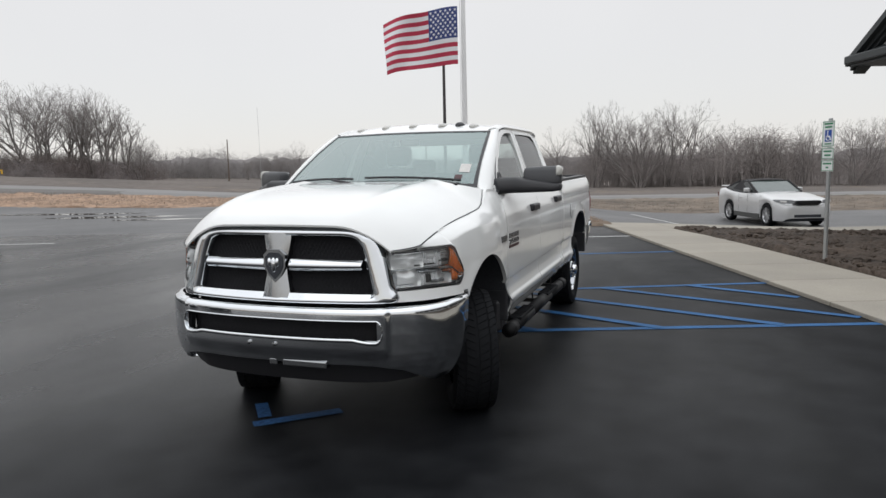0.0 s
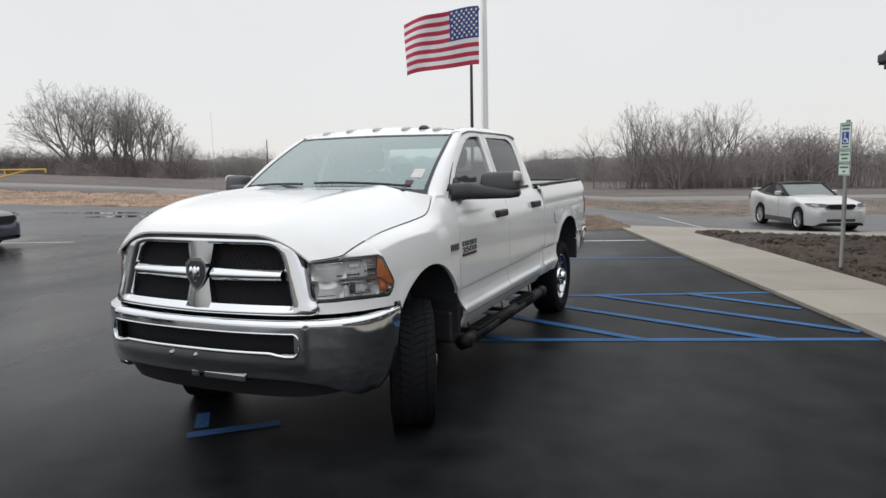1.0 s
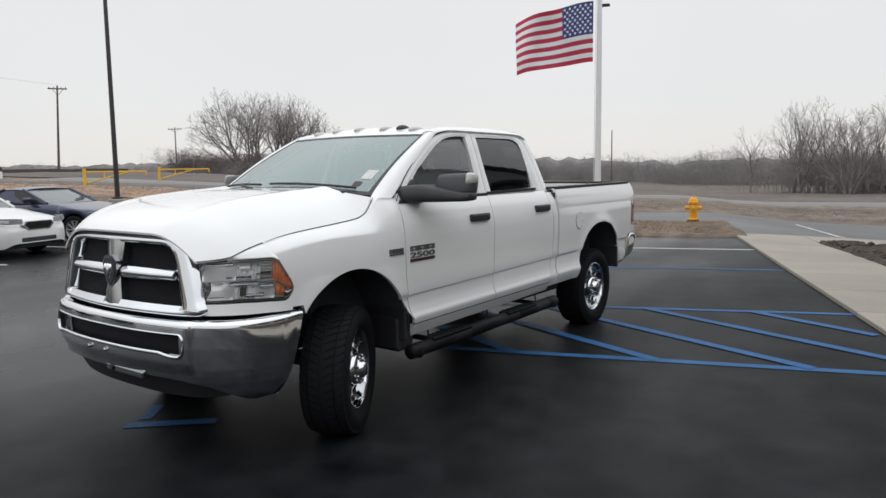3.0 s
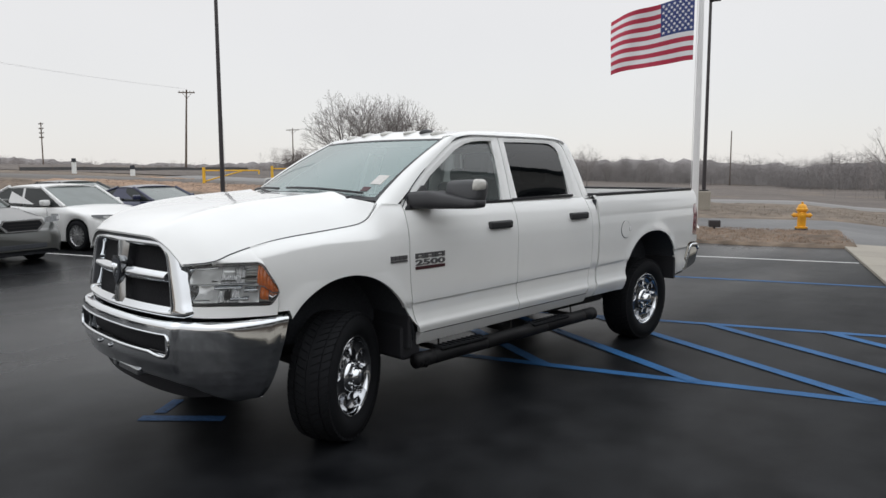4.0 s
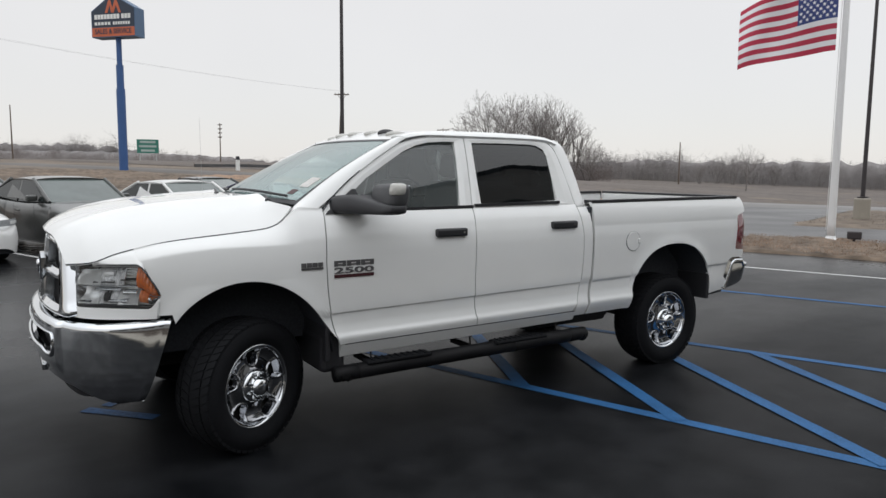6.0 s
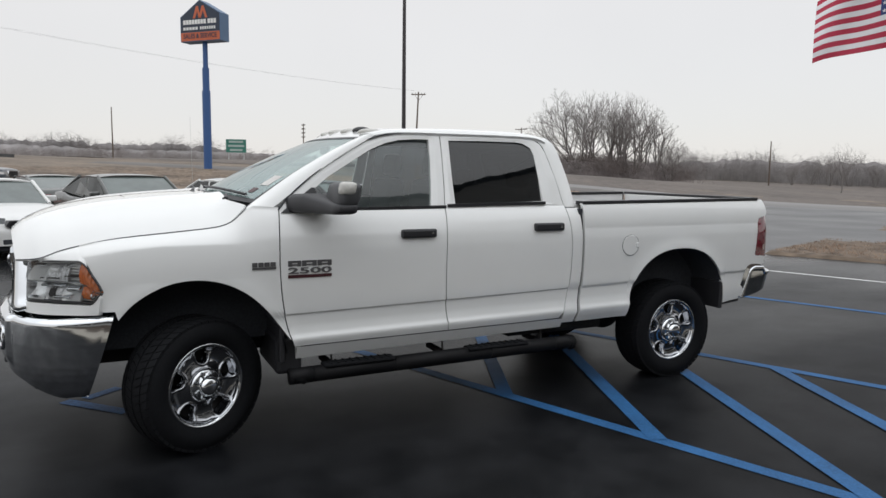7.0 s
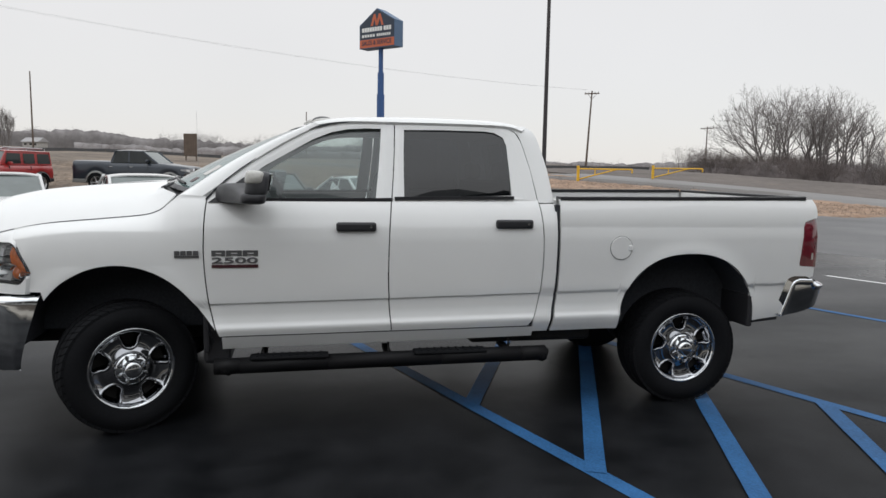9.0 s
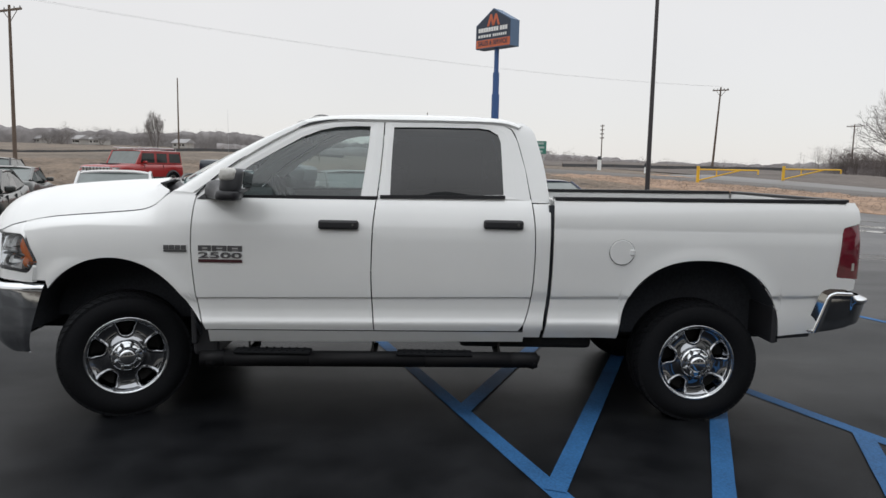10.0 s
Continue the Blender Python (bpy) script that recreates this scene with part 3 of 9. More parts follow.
def tree_line(name, pts, height, seed, label, mat=None, lump=0.05, depth=1.0):
    """A distant belt of leafless wood: a lumpy closed bank with a broken crown line."""
    verts, faces = [], []
    cols = 0
    for k in range(len(pts) - 1):
        p, q = Vector(pts[k]), Vector(pts[k + 1])
        n = int((q - p).length / 0.9)
        for i in range(n):
            c = p.lerp(q, i / n)
            z = land(c.x, c.y)
            h = (height + c.z) * (0.60 + 0.15 * noise.noise((c.x * 0.03, c.y * 0.03, seed)) + lump * noise.noise((c.x * 0.13, c.y * 0.13, seed + 3)) + 0.09 * noise.noise((c.x * 0.35, c.y * 0.35, seed + 5)) + 0.05 * noise.noise((c.x * 1.9, c.y * 1.9, seed + 7)))
            run = (k + i / n) / (len(pts) - 1)
            h *= min(1.0, (0.12 + min(run, 1 - run) * 9.0) if lump > 0.1 else 1.0)
            d = 2.0 * noise.noise((c.x * 0.2, c.y * 0.2, seed + 9))
            for f, o in ((-0.3, -2.5), (0.35, -2.0 + d), (0.72, -1.0 + d), (1.0, 0.0), (0.6, 2.0), (-0.3, 3.0)):
                out = Vector((c.x, c.y, 0)).normalized()
                verts.append((c.x + out.x * o, c.y + out.y * o, z + max(f * h, -0.5)))
            cols += 1
    for i in range(cols - 1):
        for j in range(5):
            a = i * 6 + j
            faces.append((a, a + 6, a + 7, a + 1))
    ob = mesh_object(name, verts, faces, mat or M["far_wood"], smooth=True)
    return tagged(ob, label, "woods", kind="stuff")


tree_line("far_tree_line", [(150, 110, 0), (110, 125, 0), (40, 138, 0), (-40, 142, 0), (-90, 138, 0), (-140, 140, 0), (-190, 125, 0), (-250, 70, 0), (-280, 0, 0), (-276, -60, 0), (-272, -82, -3)], 7.6, 2.0, "distant hazy belt of winter woods")
tree_line("wooded_hill", [(-330, 60, 0), (-320, 20, 0), (-310, -30, 0), (-300, -75, -1), (-290, -105, -2.5), (-270, -145, -4.5), (-235, -195, -5)], 14.0, 6.0, "hazy wooded hill beyond the fields")
tree_line("wood_edge", [(-7, 92, 0), (5, 93, 0), (40, 92, 0), (75, 82, 0)], 5.6, 11.0, "grey-brown wood edge behind the road", M["wood_edge"], 0.4)
tree_line("brush_bank", [(-85.6, 56.2, 0), (-79.5, 61.7, 0), (-75.8, 68.1, 0), (-71.0, 74.9, 0)], 4.6, 14.0, "dense grey-brown brush under the trees", M["thick_brush"], 0.5)
thicket("brush", [(-85.6, 56.2, 0), (-79.5, 61.7, 0), (-75.8, 68.1, 0), (-71.0, 74.9, 0)], 4, 4.6, 2600, M["undergrowth"], "tangled leafless brush under the trees", 3)
thicket("brush", [(-7, 87, 0), (0, 87, 0), (30, 86, 0), (60, 80, 0)], 9, 6.2, 3200, M["wood_edge"], "tangled leafless brush along the field edge", 4)
thicket("far_woods", [(-140, 138, 0), (-60, 134, 0), (0, 132, 0), (110, 120, 0)], 10, 7.6, 5200, M["far_wood"], "distant hazy winter woods", 7, True)
thicket("far_woods", [(-325, 45, 0), (-314, 0, 0), (-308, -40, 0), (-288, -100, -3), (-278, -130, -5), (-240, -190, -5)], 8, 13, 2600, M["far_wood"], "hazy leafless woods on the far hill", 9, True)
thicket("far_woods", [(-135, 138, 0), (-180, 115, 0), (-230, 60, 0), (-250, 0, 0), (-256, -50, -1), (-262, -78, -4)], 12, 6, 3000, M["undergrowth"], "distant hazy winter woods", 8, True)


# ---------------- poles, flag, signs ----------------
def flag_pole(x, y):
    t = thing("flagpole", pose(x, y, land(x, y)), "tall white tapered flagpole on a collar", "flagpole")
    bm = bmesh.new()
    lathe(bm, [(0.105, 0.0), (0.10, 0.5), (0.095, 2.0), (0.075, 6.0), (0.05, 9.6), (0.0, 9.7)], 20)
    part("pole", bm, M["white_metal"], t, smooth=True)
    bm = bmesh.new()
    lathe(bm, [(0.2, 0.0), (0.2, 0.05), (0.13, 0.09), (0.11, 0.14)], 20)
    part("collar", bm, M["white_metal"], t)
    bm = bmesh.new()
    cyl(bm, (-0.13, -0.02, 0.3), (-0.10, -0.02, 9.4), 0.008, n=5)
    part("halyard", bm, M["white_metal"], t)
    return t


def flag_thing(x, y, z, fly_dir, length, height):
    """A waving flag: stripes, canton and stars follow one cloth shape."""
    t = thing("flag", pose(x, y, z), "striped red and white flag with starred blue canton, waving", "flag")
    side = Vector((-fly_dir.y, fly_dir.x, 0))

    def cloth(s, v, off=0.0):
        s2 = s * length
        wave = 0.13 * s * math.sin(5.2 * s + 2.0 * v + 0.6) + 0.07 * s * math.sin(11 * s - 3 * v)
        droop = -0.28 * s ** 1.6 - 0.05 * s * math.sin(6 * s)
        fold = 0.10 * s * math.sin(7.5 * s + 3.5 * v)
        return fly_dir * (s2 * 0.93 + fold * 0.3) + side * (wave * length * 0.6 + off) + Vector((0, 0, -v * height + droop * height * (1.15 - 0.35 * v)))

    def strip(name, s0, s1, v0, v1, n, m, mat, label):
        verts, faces = [], []
        for off in (0.006, -0.006):
            for i in range(n + 1):
                for j in range(m + 1):
                    verts.append(tuple(cloth(s0 + (s1 - s0) * i / n, v0 + (v1 - v0) * j / m, off)))
        q = (n + 1) * (m + 1)
        for i in range(n):
            for j in range(m):
                k = i * (m + 1) + j
                faces.append((k, k + m + 1, k + m + 2, k + 1))
                faces.append((q + k + 1, q + k + m + 2, q + k + m + 1, q + k))
        return mesh_object(name, verts, faces, mat, t, label, smooth=True)

    for k in range(13):
        strip("stripe", 0.4 if k < 7 else 0.0, 1.0, k / 13, (k + 1) / 13, 30, 2, M["flag_red"] if k % 2 == 0 else M["flag_white"], "red stripe" if k % 2 == 0 else "white stripe")
    canton = strip("canton", 0.0, 0.4, 0.0, 7 / 13, 16, 12, M["flag_blue"], "blue canton")
    for row in range(9):
        for col in range(6 if row % 2 == 0 else 5):
            cs = 0.4 * (col * 2 + (1 if row % 2 == 0 else 2)) / 12
            cv = 7 / 13 * (row + 1) / 10
            verts, faces = [], []
            for off in (0.012, -0.012):
                o = len(verts)
                for i in range(10):
                    a, r = math.pi * i / 5, (0.055 if i % 2 == 0 else 0.024)
                    verts.append(tuple(cloth(cs + r * math.sin(a) / length, cv - r * math.cos(a) / height, off)))
                faces.append(tuple(range(o, o + 10)))
            mesh_object("star", verts, faces, M["flag_white"], canton)
    return t


flag_pole(-4.85, 17.3)
flag_thing(-5.02, 17.22, 6.76, Vector((-0.89, -0.45, 0)), 2.52, 1.80)


def lamp_post(x, y, height, label, arm):
    t = thing("lamp_post", pose(x, y, land(x, y), 0, 0, arm), label, "lamp post", "lot lamp posts")
    bm = bmesh.new()
    lathe(bm, [(0.30, -0.2), (0.30, 0.82), (0.27, 0.86), (0.0, 0.87)], 24)
    part("footing", bm, M["concrete"], t, "round concrete footing", smooth=False)
    bm = bmesh.new()
    lathe(bm, [(0.2, 0.87), (0.2, 0.92), (0.085, 0.93), (0.06, height)], 12)
    part("pole", bm, M["dark_metal"], t, smooth=False)
    bm = bmesh.new()
    cyl(bm, (0, 0, height - 0.1), (0.15, 0, height), 0.03, n=8)
    part("arm", bm, M["dark_metal"], t)
    bm = bmesh.new()
    box(bm, (-0.06, -0.14, height - 0.04), (0.42, 0.14, height + 0.06), 0.03)
    part("lamp_head", bm, M["dark_metal"], t)
    return t


lamp_post(-9.4, 28.0, 9.2, "dark slim lamp post on a concrete footing", 20)
lamp_post(-19.3, 9.8, 9.2, "dark slim lamp post behind the parked cars", 20)


def utility_pole(x, y, height, lean=0.0, arms=1, label="weathered wooden utility pole with a crossarm", turn=0.0, r=0.15, half=1.45):
    t = thing("utility_pole", pose(x, y, land(x, y) - 0.3, 0, lean, turn), label, "utility pole", "utility poles")
    bm = bmesh.new()
    cyl(bm, (0, 0, 0), (0, 0, height), r, r * 0.6, 10)
    part("pole", bm, M["wood_pole"], t)
    for k in range(arms):
        z = height - 0.35 - 0.9 * k
        bm = bmesh.new()
        box(bm, (-half, -0.06, z - 0.07), (half, 0.06, z + 0.07))
        arm = part("crossarm", bm, M["wood_pole"], t)
        for sx in (-0.9 * half, -0.42 * half, 0.42 * half, 0.9 * half):
            bm = bmesh.new()
            lathe(bm, [(0.03, 0), (0.055, 0.05), (0.055, 0.12), (0.03, 0.17), (0, 0.18)], 8, Matrix.Translation((sx, 0, z + 0.07)))
            part("insulator", bm, M["galv"], arm)
        for sx in (-0.58 * half, 0.58 * half):
            bm = bmesh.new()
            cyl(bm, (0, 0.07, z - 0.52 * half), (sx, 0.07, z - 0.05), 0.025, n=6)
            part("brace", bm, M["wood_pole"], t)
    return t


utility_pole(-80.5, 37.1, 10.2, lean=4.0, turn=15)
utility_pole(-117.9, 77.4, 10.2, turn=25)
utility_pole(-84.4, 110.3, 8.4, arms=0, label="plain weathered wooden pole by the road")
utility_pole(-50.1, 129.4, 10.5, arms=0, label="plain weathered wooden pole by the road")
utility_pole(-119.0, -41.9, 13.0, arms=0, label="plain weathered wooden pole by the road")
utility_pole(-46.4, -28.2, 11.3, lean=1.0, turn=60)
utility_pole(-144.5, 1.6, 10.0, arms=0, label="plain weathered wooden pole by the road")
utility_pole(-153.5, 41.3, 9.0, arms=4, turn=20, half=0.7, label="distant wooden pole with three crossarms")

# sagging wires of the power line
def wire(p, q, sag, r=0.0045):
    p, q = Vector(p), Vector(q)
    t = thing("power_line", Matrix.Identity(4), "thin dark overhead power wire", "wire", "power wires")
    bm = bmesh.new()
    pts = [p.lerp(q, i / 14) - Vector((0, 0, sag * 4 * (i / 14) * (1 - i / 14))) for i in range(15)]
    for a, c in zip(pts, pts[1:]):
        cyl(bm, a, c, r, n=4, caps=False)
    part("strand", bm, M["dark_metal"], t)


wire((-46.4, -28.2, 13.2), (-81.0, 37.2, 12.3), 1.0)
wire((-45.6, -27.7, 13.1), (-80.1, 37.6, 12.2), 1.0)


def business_sign(x, y):
    z = land(x, y)
    t = thing("pylon_sign", pose(x, y, z, 0, 0, 43), "tall navy and orange gabled sign on a blue pole", "business sign")
    base = 12.9 - z
    bm = bmesh.new()
    cyl(bm, (0, 0, -0.5), (0, 0, base * 0.62), 0.36, n=20)
    cyl(bm, (0, 0, base * 0.62), (0, 0, base * 0.80), 0.30, n=20)
    cyl(bm, (0, 0, base * 0.80), (0, 0, base + 0.1), 0.22, n=20)
    part("pole", bm, M["sign_blue"], t)
    w = 2.15
    bm = bmesh.new()
    plate(bm, [(-w, base), (w, base), (w, base + 2.35), (0.0, base + 3.55), (-w, base + 2.15)], 1.2, Matrix.Translation((0, -0.6, 0)))
    part("cabinet", bm, M["cabinet_blue"], t, "lighter blue cabinet sides")
    bm = bmesh.new()
    plate(bm, [(-w + 0.06, base + 0.82), (w - 0.06, base + 0.82), (w - 0.06, base + 2.30), (0.0, base + 3.47), (-w + 0.06, base + 2.11)], 0.02, Matrix.Translation((0, -0.623, 0)))
    part("upper_face", bm, M["navy"], t, "navy face")
    bm = bmesh.new()
    plate(bm, [(-w + 0.06, base + 0.06), (w - 0.06, base + 0.06), (w - 0.06, base + 0.78), (-w + 0.06, base + 0.78)], 0.02, Matrix.Translation((0, -0.623, 0)))
    part("lower_face", bm, M["orange"], t, "orange face")
    for dx, wd in ((-0.62, 0.0), (0.0, 0.10)):
        bm = bmesh.new()
        plate(bm, [(dx, base + 1.98), (dx + 0.26, base + 1.98), (dx + 0.50, base + 2.62), (dx + 0.62 + wd, base + 1.98), (dx + 0.86 + wd, base + 1.98), (dx + 0.58, base + 3.02), (dx + 0.38, base + 3.02)], 0.02, Matrix.Translation((-0.12, -0.645, 0)))
        part("emblem", bm, M["orange"], t, "orange peak emblem")
    for z0, z1, x0, n, wd, gap in ((1.48, 1.86, -1.80, 8, 0.26, 0.055), (1.48, 1.86, 0.86, 3, 0.26, 0.055), (1.00, 1.24, -1.80, 5, 0.24, 0.09), (1.00, 1.24, 0.02, 7, 0.17, 0.075)):
        for k in range(n):
            bm = bmesh.new()
            xa = x0 + k * (wd + gap)
            plate(bm, [(xa, base + z0), (xa + wd, base + z0), (xa + wd, base + z1), (xa, base + z1)], 0.02, Matrix.Translation((0, -0.645, 0)))
            part("lettering", bm, M["sign_white"], t, "bar of pale lettering")
    lettering("SALES & SERVICE", 3.6, 0.42, 0.01, M["navy"], t, Matrix.Translation((0, -0.64, base + 0.26)) @ Matrix.Rotation(radians(90), 4, "X"), "navy lettering")
    return t


business_sign(-61.3, 8.2)


# ---------------- dead grass, straw and clods ----------------
def blades(name, spots_ab, count, height, mat, label, category, seed, lift=0.04, flat_lay=0.5):
    """Thin bent blades strewn over rectangles of the lot's plan."""
    rr = random.Random(seed)
    verts, faces = [], []
    areas = [(a1 - a0) * (b1 - b0) for a0, a1, b0, b1 in spots_ab]
    for (a0, a1, b0, b1), area in zip(spots_ab, areas):
        for _ in range(int(count * area / sum(areas))):
            a, c = rr.uniform(a0, a1), rr.uniform(b0, b1)
            p = lot(a, c)
            if noise.noise((p.x * 0.6, p.y * 0.6, seed)) < rr.uniform(-0.7, 0.35):
                continue
            z = land(p.x, p.y) + lift
            h = height * rr.uniform(0.4, 1.2)
            ang = rr.uniform(0, 6.28)
            d = Vector((math.cos(ang), math.sin(ang), 0))
            s = Vector((-d.y, d.x, 0)) * h * 0.05
            base = Vector((p.x, p.y, z))
            mid = base + d * h * flat_lay * 0.5 + Vector((0, 0, h * 0.6))
            tip = base + d * h * (flat_lay + 0.5) + Vector((0, 0, h * rr.uniform(0.4, 0.9)))
            o = len(verts)
            verts += [tuple(base - s), tuple(base + s), tuple(mid + s * 0.7), tuple(mid - s * 0.7), tuple(tip)]
            faces += [(o, o + 1, o + 2, o + 3), (o + 3, o + 2, o + 4)]
    ob = mesh_object(name, verts, faces, mat)
    return tagged(ob, label, category, kind="stuff")


blades("dead_grass", [(-5.5, 0.3, 6.0, 10.4)], 12000, 0.07, M["straw"], "dead tan grass tufts on the flagpole island", "grass", 2, 0.06)
blades("dead_grass", [(-5.5, 40, 16.2, 26)], 9000, 0.10, M["brush"], "dead tan grass along the verge", "grass", 3, 0.05)
blades("straw", [(-44, -15, 20.9, 30)], 9000, 0.13, M["bank"], "loose straw over the bank", "straw", 4, 0.08, 1.2)
blades("dead_grass", [(-48, -27.5, -30, 20)], 16000, 0.13, M["brush"], "dead brown grass on the slope", "grass", 5, 0.05)


def clods(name, a0, a1, b0, b1, count, label, seed):
    rr = random.Random(seed)
    verts, faces = [], []
    ico = bmesh.new()
    bmesh.ops.create_icosphere(ico, subdivisions=1, radius=1.0)
    base = [v.co.copy() for v in ico.verts]
    tris = [tuple(v.index for v in f.verts) for f in ico.faces]
    ico.free()
    for _ in range(count):
        p = lot(rr.uniform(a0, a1), rr.uniform(b0, b1))
        r = 0.015 + 0.09 * rr.random() ** 5
        o = len(verts)
        for v in base:
            w = v * r * rr.uniform(0.65, 1.15)
            verts.append((p.x + w.x, p.y + w.y, land(p.x, p.y) + 0.09 + w.z * 0.75))
        faces += [tuple(i + o for i in f) for f in tris]
    return tagged(mesh_object(name, verts, faces, M["soil"]), label, "soil clods", kind="stuff")


clods("soil_clods", 1.65, 6.5, -4.0, 4.9, 2800, "dark lumps of loose topsoil", 6)


def ground_light(x, y):
    t = thing("flood_light", pose(x, y, land(x, y) + 0.03, 0, 0, 30), "small dark flood lamp on the ground by the flagpole", "lamp")
    bm = bmesh.new()
    box(bm, (-0.16, -0.11, 0.10), (0.16, 0.11, 0.30), 0.03)
    part("housing", bm, M["dark_metal"], t)
    bm = bmesh.new()
    cyl(bm, (0, 0, -0.1), (0, 0, 0.12), 0.03, n=8)
    part("stem", bm, M["dark_metal"], t)


ground_light(-4.1, 17.0)


# ---------------- the pickup truck ----------------
M.update({
    "paint": material("white_body_paint", (0.80, 0.805, 0.795), 0.26, grain=3, vary=0.025, coarse=0.7, coat=0.9),
    "chrome": material("chrome", (0.72, 0.74, 0.76), 0.055, 1.0, grain=6, vary=0.05, coarse=1.2),
    "wheel_chrome": material("wheel_chrome", (0.40, 0.41, 0.43), 0.07, 1.0, grain=12, vary=0.12, coarse=4),
    "trim_grey": material("grey_trim_paint", (0.20, 0.205, 0.20), 0.4, 0.2, grain=40, vary=0.1),
    "chrome_dull": material("chromed_plastic", (0.42, 0.43, 0.44), 0.16, 1.0, grain=8, vary=0.08),
    "lamp_silver": material("silvered_lamp_plastic", (0.90, 0.91, 0.91), 0.2, 0.4, grain=30, vary=0.12),
    "lamp_bowl": material("satin_lamp_bowl", (0.93, 0.94, 0.94), 0.20, 0.35, grain=14, vary=0.10, coarse=5),
    "lamp_facet": material("cut_lamp_reflector", (0.93, 0.94, 0.95), 0.08, 0.55, grain=42, vary=0.1, bump=0.02),
    "mirror_face": material("silvered_mirror_glass", (0.45, 0.47, 0.48), 0.03, 1.0, grain=5, vary=0.03),
    "step_black": material("powder_coated_black", (0.007, 0.007, 0.008), 0.55, grain=120, vary=0.3, bump=0.0005, spec=0.2),
    "plastic": material("black_textured_plastic", (0.022, 0.022, 0.025), 0.45, grain=180, vary=0.2, bump=0.0006),
    "matte_black": material("matte_black_liner", (0.050, 0.053, 0.060), 0.95, grain=60, vary=0.3, spec=0.15),
    "rubber": material("tyre_rubber", (0.009, 0.0095, 0.011), 0.75, grain=60, vary=0.25, bump=0.0006, spec=0.12),
    "mirror_shell": material("grey_mirror_plastic", (0.045, 0.046, 0.05), 0.45, grain=150, vary=0.15),
    "mesh": material("black_grille_mesh", (0.012, 0.012, 0.014), 0.7, grain=60, vary=0.3, bump=0.003, spec=0.2),
    "amber": material("amber_lens", (0.78, 0.20, 0.03), 0.15, grain=60, vary=0.2, coat=0.6),
    "red_lens": material("red_tail_lens", (0.13, 0.005, 0.016), 0.12, grain=25, vary=0.3, coat=0.8),
    "clear_lens": glass("clear_lamp_lens", (0.93, 0.94, 0.94), 1.5, 0.04, (0.6, 0.6, 0.6)),
    # the strong teal film puts the sky's reflection into the pane's colour
    "windshield": glass("windshield_glass", (0.80, 0.93, 0.90), 2.15, 0.44, (0.38, 0.53, 0.52)),
    "side_glass": glass("side_glass", (0.74, 0.82, 0.81), 1.85, 0.12, (0.40, 0.46, 0.46)),
    "tint_glass": glass("privacy_glass", (0.05, 0.056, 0.064), 1.8, 0.04, (0.05, 0.065, 0.08)),
    "interior": material("grey_cab_trim", (0.17, 0.175, 0.18), 0.8, grain=40, vary=0.15),
    "seat_cloth": material("grey_seat_cloth", (0.16, 0.16, 0.165), 0.95, grain=120, vary=0.25),
    "headliner": material("pale_grey_roof_cloth", (0.45, 0.45, 0.45), 0.95, grain=150, vary=0.1),
    "marker_lens": material("clear_marker_lens", (0.46, 0.45, 0.42), 0.2, grain=50, vary=0.2, coat=0.5),
    "badge": material("brushed_badge_metal", (0.16, 0.16, 0.165), 0.35, 0.6, grain=60, vary=0.2),
    "badge_red": material("dark_red_badge", (0.055, 0.014, 0.018), 0.4, grain=60, vary=0.2),
    "paper": material("white_paper_tag", (0.6, 0.58, 0.56), 0.8, grain=60, vary=0.2),
    "bedliner": material("black_bed_liner", (0.02, 0.02, 0.021), 0.8, grain=90, vary=0.3, bump=0.002),
    "steel_dark": material("dirty_chassis_steel", (0.02, 0.019, 0.018), 0.7, 0.2, grain=30, vary=0.4),
})


def lerp_table(v, table):
    return float(np.interp(v, [p[0] for p in table], [p[1] for p in table]))


def smooth_table(v, table):
    """Like lerp_table but rounded through the points."""
    xs = [p[0] for p in table]
    if v <= xs[0]:
        return table[0][1]
    if v >= xs[-1]:
        return table[-1][1]
    i = max(k for k in range(len(xs)) if xs[k] <= v)
    i = min(i, len(xs) - 2)
    x0, x1, y0, y1 = xs[i], xs[i + 1], table[i][1], table[i + 1][1]

    def slope(k):
        if k == 0 or k == len(xs) - 1:
            a, b2 = (0, 1) if k == 0 else (len(xs) - 2, len(xs) - 1)
            return (table[b2][1] - table[a][1]) / (xs[b2] - xs[a])
        s0 = (table[k][1] - table[k - 1][1]) / (xs[k] - xs[k - 1])
        s1 = (table[k + 1][1] - table[k][1]) / (xs[k + 1] - xs[k])
        return 0.0 if s0 * s1 <= 0 else 2 * s0 * s1 / (s0 + s1)

    h = x1 - x0
    u = (v - x0) / h
    m0, m1 = slope(i) * h, slope(i + 1) * h
    return (2 * u ** 3 - 3 * u ** 2 + 1) * y0 + (u ** 3 - 2 * u ** 2 + u) * m0 + (-2 * u ** 3 + 3 * u ** 2) * y1 + (u ** 3 - u ** 2) * m1


